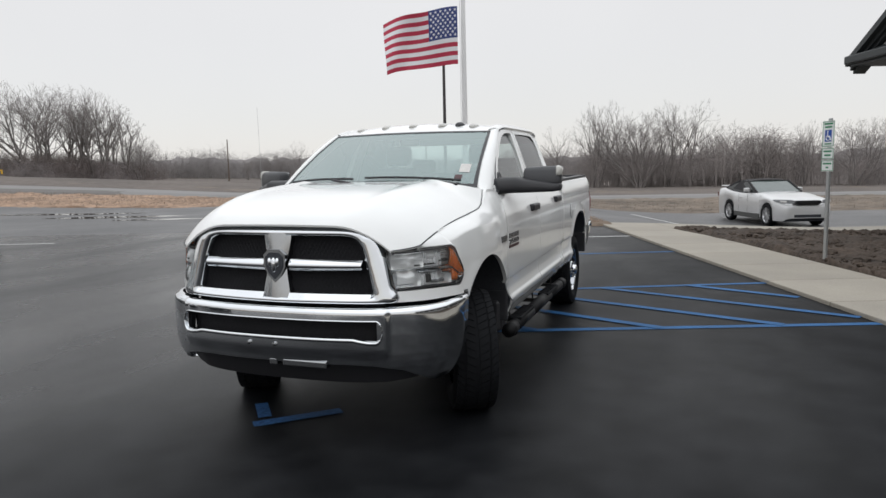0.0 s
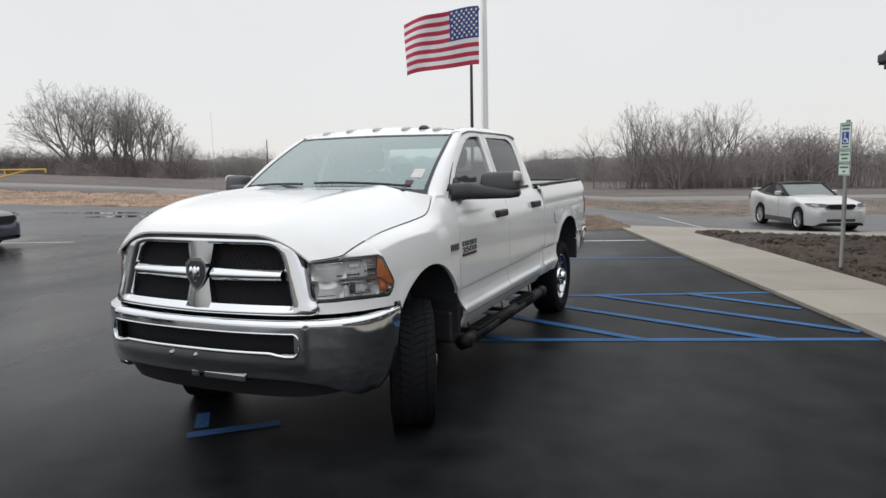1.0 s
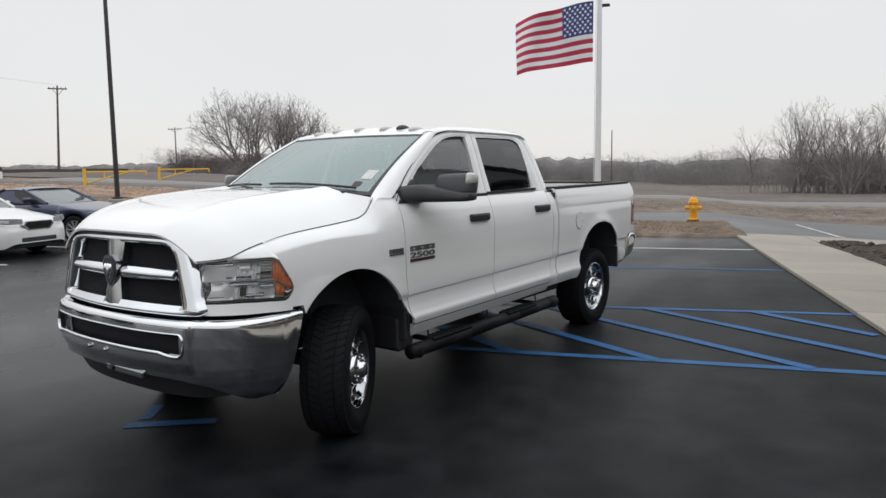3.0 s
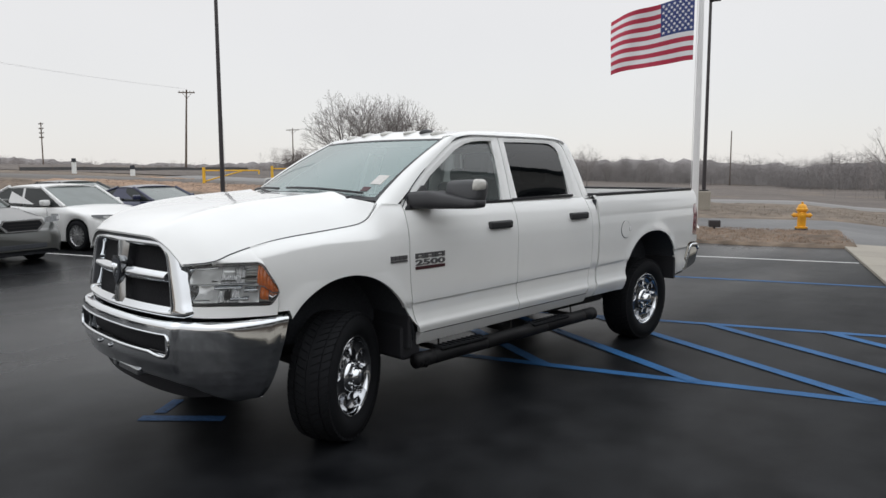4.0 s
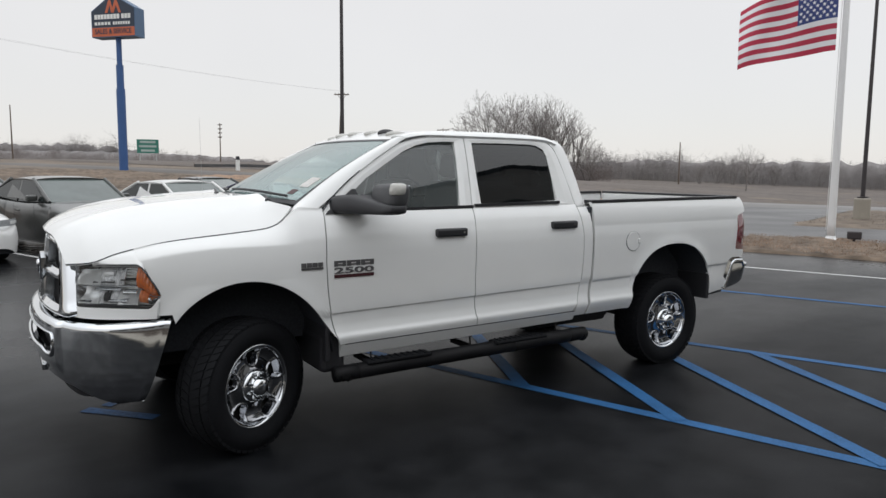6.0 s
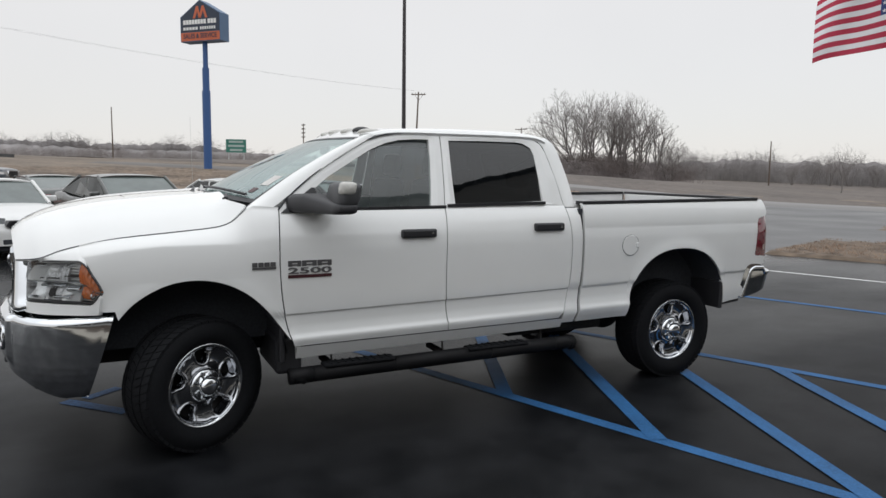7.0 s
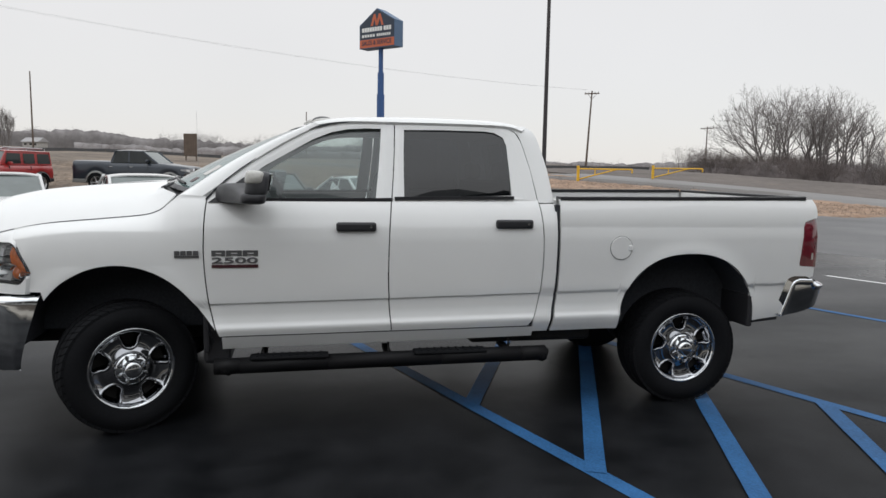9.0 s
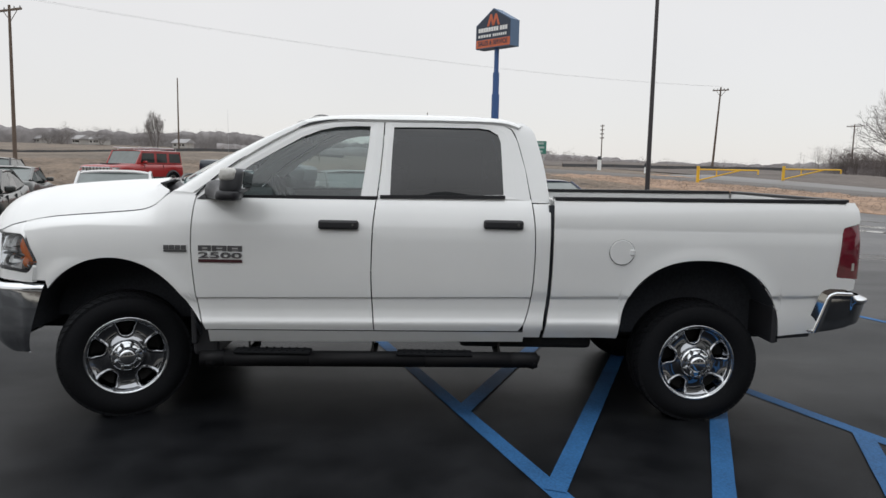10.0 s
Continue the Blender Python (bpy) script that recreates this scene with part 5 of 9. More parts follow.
def bedside(truck, mirror):
    top = lambda y: 1.488 + 0.008 * (y - 2.8)
    low = lambda y: max(rear_arch(y), 0.575 + 0.015 * (y - 2.8) if y < 4.3 else 0.609 + 0.09 * (y - 4.3))
    left = lambda z: lerp_table(z, [(0.57, 2.745), (0.80, 2.782), (1.0, 2.79), (1.5, 2.795)])
    right = lambda z: lerp_table(z, [(0.60, 4.555), (0.89, 4.645), (0.91, 4.66), (0.93, 4.795), (1.004, 4.80), (1.014, 4.67), (1.34, 4.70), (1.37, 4.807), (1.40, 4.815), (1.46, 4.813), (1.51, 4.79)])

    def bed_x(y, z):
        x = side_x(y, z)
        if z > 1.30:
            u = (z - 1.30) / 0.2
            x = side_x(y, 1.30) - 0.055 * u ** 2.0
        return x
    b2 = side_panel("bedside", 2.79, 4.75, low, top, left, right, 130, 96, truck, mirror, surf=bed_x, edge=24, spread=[(0, 0), (0.10, 0.19), (0.20, 0.2275), (0.33, 0.29), (0.66, 0.71), (0.79, 0.7775), (0.87, 0.80), (1, 1)], label="white bed side with round wheel arch")
    arch = rounded([(3.225, 0.55), (3.26, 0.76), (3.34, 0.90), (3.48, 1.03), (3.62, 1.095), (3.775, 1.114), (3.93, 1.095), (4.07, 1.03), (4.21, 0.90), (4.29, 0.76), (4.325, 0.55)], 4)
    lip(truck, arch, mirror)
    sx = -1 if mirror else 1
    # rail cap
    bm = bmesh.new()
    for k in range(20):
        y0, y1 = 2.80 + 1.93 * k / 20, 2.80 + 1.93 * (k + 1) / 20
        z = top(y0)
        xo = bed_x(y0, z)
        lo_x, hi_x = sorted((sx * (xo - 0.085), sx * (xo + 0.008)))
        box(bm, (lo_x, y0, z - 0.006), (hi_x, y1, z + 0.018))
    bmesh.ops.remove_doubles(bm, verts=bm.verts, dist=0.0015)
    part("rail_cap", bm, M["plastic"], truck, "black bed rail cap")
    # inner wall of the bed
    def inner(s, t):
        y = 2.82 + (4.73 - 2.82) * s
        zb2 = max(0.93, rear_arch(y) + 0.06)
        return bed_x(y, 1.48) - 0.085 - 0.02 * (1 - t), y, zb2 + (top(y) - 0.012 - zb2) * t
    skin("bed_wall", inner, 20, 4, M["paint"], truck, 0.0, (1, 0, 0), mirror, closed=False)
    if not mirror:
        bm = bmesh.new()
        lathe(bm, [(0.0, 0.006), (0.078, 0.006), (0.081, 0.003), (0.081, -0.01)], 40, Matrix.Translation((side_x(3.238, 1.156) + 0.001, 3.238, 1.156)) @ Matrix.Rotation(radians(90), 4, "Y"))
        fd = part("fuel_door", bm, M["paint"], b2, "round fuel door")
        bm = bmesh.new()
        lathe(bm, [(0.0835, 0.001), (0.0835, 0.0042), (0.081, 0.0042), (0.081, 0.001)], 40, Matrix.Translation((side_x(3.238, 1.156), 3.238, 1.156)) @ Matrix.Rotation(radians(90), 4, "Y"), caps=False)
        part("fuel_door_gap", bm, M["matte_black"], fd)
        bm = bmesh.new()
        box(bm, (-0.004, -0.016, -0.02), (0.013, 0.016, 0.02), 0.006, Matrix.Translation((side_x(3.31, 1.156), 3.305, 1.156)))
        part("finger_pull", bm, M["paint"], fd)
    # tail lamp
    def tail(s, t):
        z = 1.004 + (1.372 - 1.004) * t
        ya, yb = 4.664 + 0.036 * t, 4.823
        y = ya + (yb - ya) * s
        return side_x(min(y, 4.75), z) - 0.002 - 0.020 * s ** 4 + 0.012 * math.sin(math.pi * t) * (1 - s), y, z
    lamp = skin("tail_lamp", tail, 10, 16, M["red_lens"], truck, 0.05, (-1, -0.1, 0), mirror, "red tail lamp")
    def tail_clear(s, t):
        z = 1.06 + 0.05 * t
        y = 4.765 + 0.035 * s
        x, _, _ = tail(min(1.0, (y - 4.685) / 0.12), (z - 1.012) / 0.34)
        return x + 0.004, y, z
    skin("reverse_lens", tail_clear, 4, 4, M["marker_lens"], lamp, 0.01, (-1, 0, 0), mirror, "clear reverse lens")


def bumper_front(truck):
    plan = rounded([(0.0, -1.120), (0.25, -1.113), (0.45, -1.090), (0.62, -1.055), (0.76, -0.995), (0.87, -0.918), (0.945, -0.825), (0.985, -0.71), (1.0, -0.61), (1.0, -0.515)], 20)
    prof = [(0.905, -0.13), (0.908, -0.045), (0.900, -0.014), (0.882, -0.002), (0.86, 0.0), (0.80, 0.002), (0.72, 0.004), (0.66, 0.002), (0.60, -0.002), (0.56, -0.008), (0.52, -0.018), (0.48, -0.034), (0.44, -0.060), (0.40, -0.095), (0.36, -0.13)]

    def rim_z(u):
        return 0.870 + 0.014 * u * u

    def at(u, z):
        """u from -1 to 1 along the bumper."""
        a = abs(u)
        p = spline([Vector((q.x, q.y, 0)) for q in plan], a)
        q = spline([Vector((q.x, q.y, 0)) for q in plan], min(1.0, a + 0.03)) - spline([Vector((q.x, q.y, 0)) for q in plan], max(0.0, a - 0.03))
        n = Vector((q.y, -q.x, 0)).normalized()
        off = lerp_table(-z - (0.905 - rim_z(a)) * step3((z - 0.76) / 0.10), [(-a2, b2) for a2, b2 in prof])
        # the middle with the slot stands proud of the wings
        off += 0.020 * (1 - step3((a - 0.372) / 0.03)) * step3((z - 0.56) / 0.08)
        p = p + n * off
        s = 1 if u >= 0 else -1
        slide = q.normalized() * 0.31 * (0.905 - z) * a ** 5
        return Vector((s * (p.x - slide.x), p.y - slide.y, z))

    def band(name, u0, u1, z0, z1, ns, nt, parent, mat, depth=0.03, label=""):
        def P(s, t):
            u = u0 + (u1 - u0) * s
            z = z0(u) + (z1(u) - z0(u)) * t
            return at(u, z)
        return skin(name, P, ns, nt, mat, parent, depth, (0, 1, 0), label=label)

    U = 0.345
    top_z = rim_z
    slot_hi = lambda u: 0.802
    slot_lo = lambda u: 0.692
    run = [Vector((q.x, q.y, 0)) for q in plan]
    bot = lambda u: lerp_table(spline(run, abs(u)).x, [(0.0, 0.538), (0.50, 0.538), (0.62, 0.532), (0.77, 0.502), (0.87, 0.452), (0.93, 0.420), (0.975, 0.402), (1.0, 0.412)])
    bumper = band("front_bumper", -U, U, slot_hi, top_z, 70, 10, truck, M["chrome"], label="chrome front bumper with a dark slot")
    band("lower_face", -U, U, bot, slot_lo, 70, 16, bumper, M["chrome"])
    band("wing", U, 1, bot, top_z, 80, 40, bumper, M["chrome"], label="chrome bumper wing wrapping the corner")
    band("wing", -1, -U, bot, top_z, 80, 40, bumper, M["chrome"], label="chrome bumper wing wrapping the corner")
    # dark slot behind the opening
    def slot(s, t):
        u = -U - 0.02 + (2 * U + 0.04) * s
        p = at(u, 0.675 + 0.15 * t)
        return p.x * 0.97, p.y + 0.07, p.z
    skin("slot_back", slot, 30, 2, M["mesh"], bumper, 0.0, (0, 1, 0), closed=False)
    # bright frame round the slot: thick below and at the ends, fine above
    loop = []
    for k in range(25):
        u = -U + 2 * U * k / 24
        loop.append((u, 0.692 - 0.016 * step3((abs(u) - 0.27) / 0.03), 0.013))
    for k in range(1, 8):
        a = math.pi * k / 8
        loop.append((U + 0.022 * math.sin(a), 0.739 - 0.06 * math.cos(a), 0.013 - 0.009 * k / 8))
    for k in range(25):
        loop.append((U - 2 * U * k / 24, 0.802, 0.004))
    for k in range(1, 8):
        a = math.pi * k / 8
        loop.append((-U - 0.022 * math.sin(a), 0.739 + 0.06 * math.cos(a), 0.004 + 0.009 * k / 8))
    verts, faces = [], []
    for u, z, r in loop:
        p = at(u, z)
        for q in range(10):
            a = 2 * math.pi * q / 10
            verts.append((p.x, p.y - 0.004 - r * math.cos(a), z + r * math.sin(a)))
    m = len(loop)
    for k in range(m):
        for q in range(10):
            faces.append((k * 10 + q, k * 10 + (q + 1) % 10, ((k + 1) % m) * 10 + (q + 1) % 10, ((k + 1) % m) * 10 + q))
    fix_normals(mesh_object("slot_frame", verts, faces, M["chrome"], bumper, "bright frame round the dark slot", smooth=True))
    for sx in (-0.155, 0.02):
        bm = bmesh.new()
        lathe(bm, [(0.013, 0.0), (0.013, 0.014), (0.009, 0.02), (0.0, 0.021)], 10, Matrix.Translation((sx, -1.136, 0.650)) @ Matrix.Rotation(radians(90), 4, "X"))
        part("plate_bolt", bm, M["chrome_dull"], bumper)
    # black air dam below
    def dam(s, t):
        u = -0.66 + 1.32 * s
        p = at(u, 0.60)
        lift = 0.10 * abs(u / 0.66) ** 4
        return p.x * 0.97, p.y + 0.03 + 0.10 * (1 - t), 0.40 + lift + (0.20 - lift * 0.9) * t
    skin("air_dam", dam, 40, 4, M["plastic"], truck, 0.02, (0, 1, 0), label="black plastic air dam")
    for x0, x1 in ((-0.045, 0.01), (0.045, 0.335)):
        bm = bmesh.new()
        box(bm, (x0, -1.11, 0.512), (x1, -1.05, 0.555), 0.008)
        part("tow_plate", bm, M["chrome_dull"], truck, "grey steel plate under the bumper")
    # black gap filler between bumper and body
    def gap(s, t):
        u = -0.97 + 1.94 * s
        p = at(u, 0.90)
        return p.x * 0.95, p.y + 0.075, 0.875 + 0.06 * t
    skin("bumper_gap", gap, 50, 2, M["matte_black"], truck, 0.0, (0, 1, 0), closed=False)


def grille(truck):
    def gy(x, z, out=0.0):
        return -1.060 + 0.17 * x * x + 0.13 * (z - 0.93) - out

    outer = [(0.0, 1.340), (0.28, 1.340), (0.47, 1.338), (0.565, 1.324), (0.612, 1.282), (0.646, 1.19), (0.676, 1.10), (0.704, 1.01), (0.725, 0.945), (0.65, 0.928), (0.35, 0.925), (0.0, 0.923)]
    inner = [(0.0, 1.284), (0.28, 1.284), (0.42, 1.281), (0.482, 1.264), (0.518, 1.228), (0.546, 1.160), (0.562, 1.10), (0.582, 1.02), (0.590, 0.972), (0.55, 0.960), (0.35, 0.957), (0.0, 0.955)]
    ring = [Vector((*p, 0)) for p in outer]
    hole = [Vector((*p, 0)) for p in inner]
    full_o = rounded(ring, 5) + [Vector((-p.x, p.y, 0)) for p in rounded(ring, 5)[::-1][1:-1]]
    full_i = rounded(hole, 5) + [Vector((-p.x, p.y, 0)) for p in rounded(hole, 5)[::-1][1:-1]]
    g = thing_part("grille", truck, "chrome grille with four dark openings")
    g.matrix_local = Matrix.Translation((0, 0, -0.095 * 1.34)) @ Matrix.Diagonal((1, 1, 1.095, 1))
    verts, faces = [], []
    n = len(full_o)
    for k, out in ((-0.12, -0.11), (-0.05, -0.03), (0.0, 0.014), (0.18, 0.030), (0.7, 0.036), (1.0, 0.018), (1.04, -0.06)):
        for a, c in zip(full_o, full_i):
            p = a.lerp(c, max(0.0, min(1.0, k)))
            if k < 0:
                p = Vector((a.x * (1 - 0.1 * k), a.y, 0))
            verts.append((p.x, gy(p.x, p.y, out) + 0.9 * max(0.0, p.y - 1.285), p.y))
    for r in range(6):
        for i in range(n):
            j = (i + 1) % n
            faces.append((r * n + i, r * n + j, (r + 1) * n + j, (r + 1) * n + i))
    sur = mesh_object("surround", verts, faces, M["chrome"], g, "broad chrome surround", smooth=True)
    fix_normals(sur)
    # dark insert
    verts = [(p.x, gy(p.x, p.y, -0.045), p.y) for p in full_i]
    ins = mesh_object("insert", verts + [(0, gy(0, 1.12, -0.045), 1.12)], [(i, (i + 1) % n, n) for i in range(n)], M["mesh"], g, "black mesh insert")
    fix_normals(ins, Vector((0, -1, 0)))
    # woven mesh bars in front of the insert
    verts, faces = [], []
    for k in range(-34, 60):
        for slope in (1, -1):
            pts = []
            for q in range(19):
                z = 0.955 + 0.33 * q / 18
                x = k * 0.026 + slope * (z - 0.955) * 0.6 - (0.1 if slope > 0 else 0.24)
                hw = np.interp(z, [0.955, 1.10, 1.19, 1.29], [0.595, 0.55, 0.51, 0.40])
                if abs(x) < hw:
                    pts.append((x, z))
            for (xa, za), (xb, zb) in zip(pts, pts[1:]):
                o = len(verts)
                verts += [(xa - 0.003, gy(xa, za, -0.03), za), (xa + 0.003, gy(xa, za, -0.03), za), (xb + 0.003, gy(xb, zb, -0.03), zb), (xb - 0.003, gy(xb, zb, -0.03), zb)]
                faces.append((o, o + 1, o + 2, o + 3))
    mesh_object("grille_mesh", verts, faces, M["mesh"], g, "fine black grille mesh")
    # cross bars
    def hbar(sgn):
        def P(s, t):
            x = sgn * (0.085 + (0.53 - 0.085) * s)
            z = 1.095 + 0.062 * t + 0.008 * s * (0.5 - t)
            return x, gy(x, z, 0.004 + 0.024 * math.sin(math.pi * t)), z
        return P
    for sgn in (1, -1):
        skin("crossbar", hbar(sgn), 20, 6, M["chrome"], g, 0.05, (0, 1, 0))
    def vbar(s, t):
        z = 0.945 + 0.35 * t
        w = 0.078 + 0.012 * math.cos(2 * math.pi * t)
        x = -w + 2 * w * s
        return x, gy(x, z, 0.010 + 0.018 * math.sin(math.pi * s)), z
    skin("centre_bar", vbar, 10, 20, M["chrome_dull"], g, 0.05, (0, 1, 0))
    # lower bright lips
    for sgn in (1, -1):
        def lower(s, t, sgn=sgn):
            x = sgn * (0.085 + 0.50 * s)
            z = 0.945 + 0.032 * t
            return x, gy(x, z, 0.012 + 0.020 * (1 - t)), z
        skin("lower_lip", lower, 16, 4, M["chrome"], g, 0.03, (0, 1, 0))
    # shield emblem: plain shield with a domed plain relief
    bm = bmesh.new()
    shield = [(1.25 * a, 1.25 * c) for a, c in ((-0.058, 0.045), (-0.03, 0.068), (0.03, 0.068), (0.058, 0.045), (0.058, -0.005), (0.035, -0.045), (0.0, -0.075), (-0.035, -0.045), (-0.058, -0.005))]
    plate(bm, shield, 0.03, Matrix.Translation((0, gy(0, 1.125, 0.040), 1.125)))
    emb = part("emblem", bm, M["chrome_dull"], g, "chrome shield emblem")
    bm = bmesh.new()
    plate(bm, [(x * 0.8, z * 0.8) for x, z in shield], 0.01, Matrix.Translation((0, gy(0, 1.125, 0.045), 1.125)))
    part("emblem_field", bm, M["matte_black"], emb)
    bm = bmesh.new()
    for sx, sz, rx, rz in ((0, 0.0, 0.018, 0.042), (-0.026, 0.014, 0.014, 0.026), (0.026, 0.014, 0.014, 0.026)):
        bmesh.ops.create_uvsphere(bm, u_segments=12, v_segments=8, radius=1.0, matrix=Matrix.Translation((sx, gy(0, 1.125, 0.047), 1.128 + sz)) @ Matrix.Diagonal((rx, 0.016, rz, 1)))
    part("emblem_relief", bm, M["chrome"], emb, smooth=True)


def thing_part(name, parent, label=""):
    """An empty part that holds sub-parts."""
    ob = new(name)
    ob.parent = parent
    ob.empty_display_size = 0.1
    return tagged(ob, label)


def fix_normals(ob, want=None):
    bm = bmesh.new()
    bm.from_mesh(ob.data)
    bmesh.ops.recalc_face_normals(bm, faces=bm.faces)
    bm.normal_update()
    if want is not None:
        if sum((f.normal.dot(want) for f in bm.faces)) < 0:
            bmesh.ops.reverse_faces(bm, faces=bm.faces)
    bm.to_mesh(ob.data)
    bm.free()


LAMP_PLAN = [(0.675, -0.940, 0), (0.748, -0.896, 0), (0.818, -0.832, 0), (0.875, -0.757, 0), (0.925, -0.668, 0), (0.962, -0.605, 0), (0.986, -0.543, 0)]


def lamp_top(s):
    return lerp_table(s, [(0, 1.182), (0.4, 1.198), (0.70, 1.198), (0.78, 1.178), (1.0, 1.027)])


def lamp_bottom(s):
    return lerp_table(s, [(0, 0.958), (0.4, 0.963), (0.7, 0.958), (0.90, 0.955), (1.0, 1.010)])


def headlamp(truck, mirror):
    curve = rounded(LAMP_PLAN, 4)
    inward = Vector((-0.75, 0.65, 0))

    def at(s, z, out=0.0):
        p = spline(curve, s)
        lean = 0.10 * (z - 1.1)
        slant = 0.045 * max(0.0, (z - 0.958) / 0.22) * max(0.0, 1 - s / 0.25)
        return Vector((p.x - slant, p.y + lean, z)) - inward * (out + 0.012 * math.sin(math.pi * s))

    def P(s, t):
        return at(s, lamp_bottom(s) + (lamp_top(s) - lamp_bottom(s)) * t, 0.004)
    lens = skin("headlamp", P, 28, 12, M["clear_lens"], truck, 0.02, inward, mirror, "clear headlamp with an amber corner")
    lens.visible_shadow = False

    def back(s, t):
        s2 = 0.03 + 0.94 * s
        z = lamp_bottom(s2) + (lamp_top(s2) - lamp_bottom(s2)) * (0.04 + 0.92 * t)
        return at(s2, z, -0.055)
    skin("lamp_housing", back, 20, 8, M["lamp_silver"], lens, 0.0, inward, mirror, closed=False)

    def ridge(s0, s1, zf0, zf1, out, mat, name, ns=10, nt=4, wave=0.0, tilt=0.0, bowl=0.0):
        def Q(s, t):
            s2 = s0 + (s1 - s0) * s
            lo, hi = lamp_bottom(s2), lamp_top(s2)
            f = zf0 + (zf1 - zf0) * t
            bow = out + 0.014 * math.sin(math.pi * t) + tilt * (1 - t) + wave * math.sin(s * 40) - bowl * math.sin(math.pi * s) * math.sin(math.pi * t)
            return at(s2, lo + (hi - lo) * f, bow)
        return skin(name, Q, ns, nt, mat, lens, 0.02, inward, mirror)
    ridge(0.0, 1.0, 0.965, 1.0, -0.006, M["plastic"], "lamp_rim", 24, 2)
    ridge(0.0, 1.0, 0.0, 0.03, -0.006, M["plastic"], "lamp_rim", 24, 2)
    ridge(0.0, 0.05, 0.0, 1.0, -0.006, M["plastic"], "lamp_rim", 3, 6)
    ridge(0.70, 0.985, 0.47, 0.93, -0.012, M["amber"], "amber_reflector", 24, 6, 0.003)
    ridge(0.86, 0.975, 0.12, 0.42, -0.014, M["chrome"], "corner_reflector", 14, 6, 0.005)
    ridge(0.74, 0.85, 0.12, 0.42, -0.020, M["amber"], "amber_bulb_field", 8, 6, 0.003)
    ridge(0.05, 0.36, 0.52, 0.95, -0.050, M["lamp_bowl"], "upper_bowl", 20, 10, 0.0, 0.050, 0.035)
    ridge(0.36, 0.58, 0.52, 0.95, -0.046, M["lamp_facet"], "beam_reflector", 40, 10, 0.004, 0.034)
    for k in range(6):
        f = 0.54 + 0.068 * k
        ridge(0.585, 0.69, f, f + 0.034, -0.034, M["lamp_silver"], "reflector_rib", 8, 2)
    ridge(0.05, 0.72, 0.475, 0.515, -0.016, M["chrome"], "lamp_divider", 24, 3)
    ridge(0.05, 0.34, 0.06, 0.46, -0.050, M["lamp_bowl"], "lower_bowl", 20, 10, 0.0, 0.046, 0.035)
    ridge(0.34, 0.54, 0.06, 0.46, -0.044, M["lamp_facet"], "signal_reflector", 30, 10, 0.004, 0.030)
    ridge(0.54, 0.73, 0.06, 0.46, -0.046, M["lamp_bowl"], "outer_bowl", 16, 10, 0.0, 0.042, 0.03)
    # added strips imitating glints (chrome, silver) and dark reflected streaks (steel_dark)
    for s0, s1, z0, z1, out, mat in ((0.10, 0.33, 0.87, 0.94, -0.030, "chrome"), (0.39, 0.49, 0.72, 0.90, -0.024, "lamp_silver"), (0.27, 0.50, 0.56, 0.61, -0.026, "steel_dark"), (0.30, 0.56, 0.38, 0.455, -0.022, "chrome"), (0.40, 0.46, 0.12, 0.36, -0.026, "steel_dark"), (0.46, 0.62, 0.11, 0.20, -0.022, "chrome"), (0.58, 0.71, 0.30, 0.42, -0.022, "chrome"), (0.10, 0.26, 0.08, 0.14, -0.028, "chrome"), (0.55, 0.68, 0.62, 0.66, -0.026, "steel_dark")):
        ridge(s0, s1, z0, z1, out, M[mat], "lamp_reflector", 8, 3, 0.0, 0.016)
    # fender strip over the lamp
    def brow(s, t):
        s2 = 0.28 + s * 0.52
        a = at(s2, lamp_top(s2) + 0.004, 0.006)
        ye = -0.865 + (-0.64 + 0.865) * s
        e = Vector((lerp_table(ye, HOOD_X) + 0.004, ye, smooth_table(ye, HOOD_SIDE) - 0.004))
        p = a.lerp(e, t)
        return p.x, p.y, p.z + 0.012 * math.sin(math.pi * t) * s
    skin("lamp_brow", brow, 20, 5, M["paint"], truck, 0.02, (-0.4, 0.3, -0.8), mirror)

    # white filler between lamp and bumper
    def filler(s, t):
        lo = 0.893
        z = lo + (lamp_bottom(s) - 0.006 - lo) * t
        p = at(s, z, 0.008)
        return p.x, p.y, p.z
    skin("lamp_filler", filler, 24, 5, M["paint"], truck, 0.03, inward, mirror)


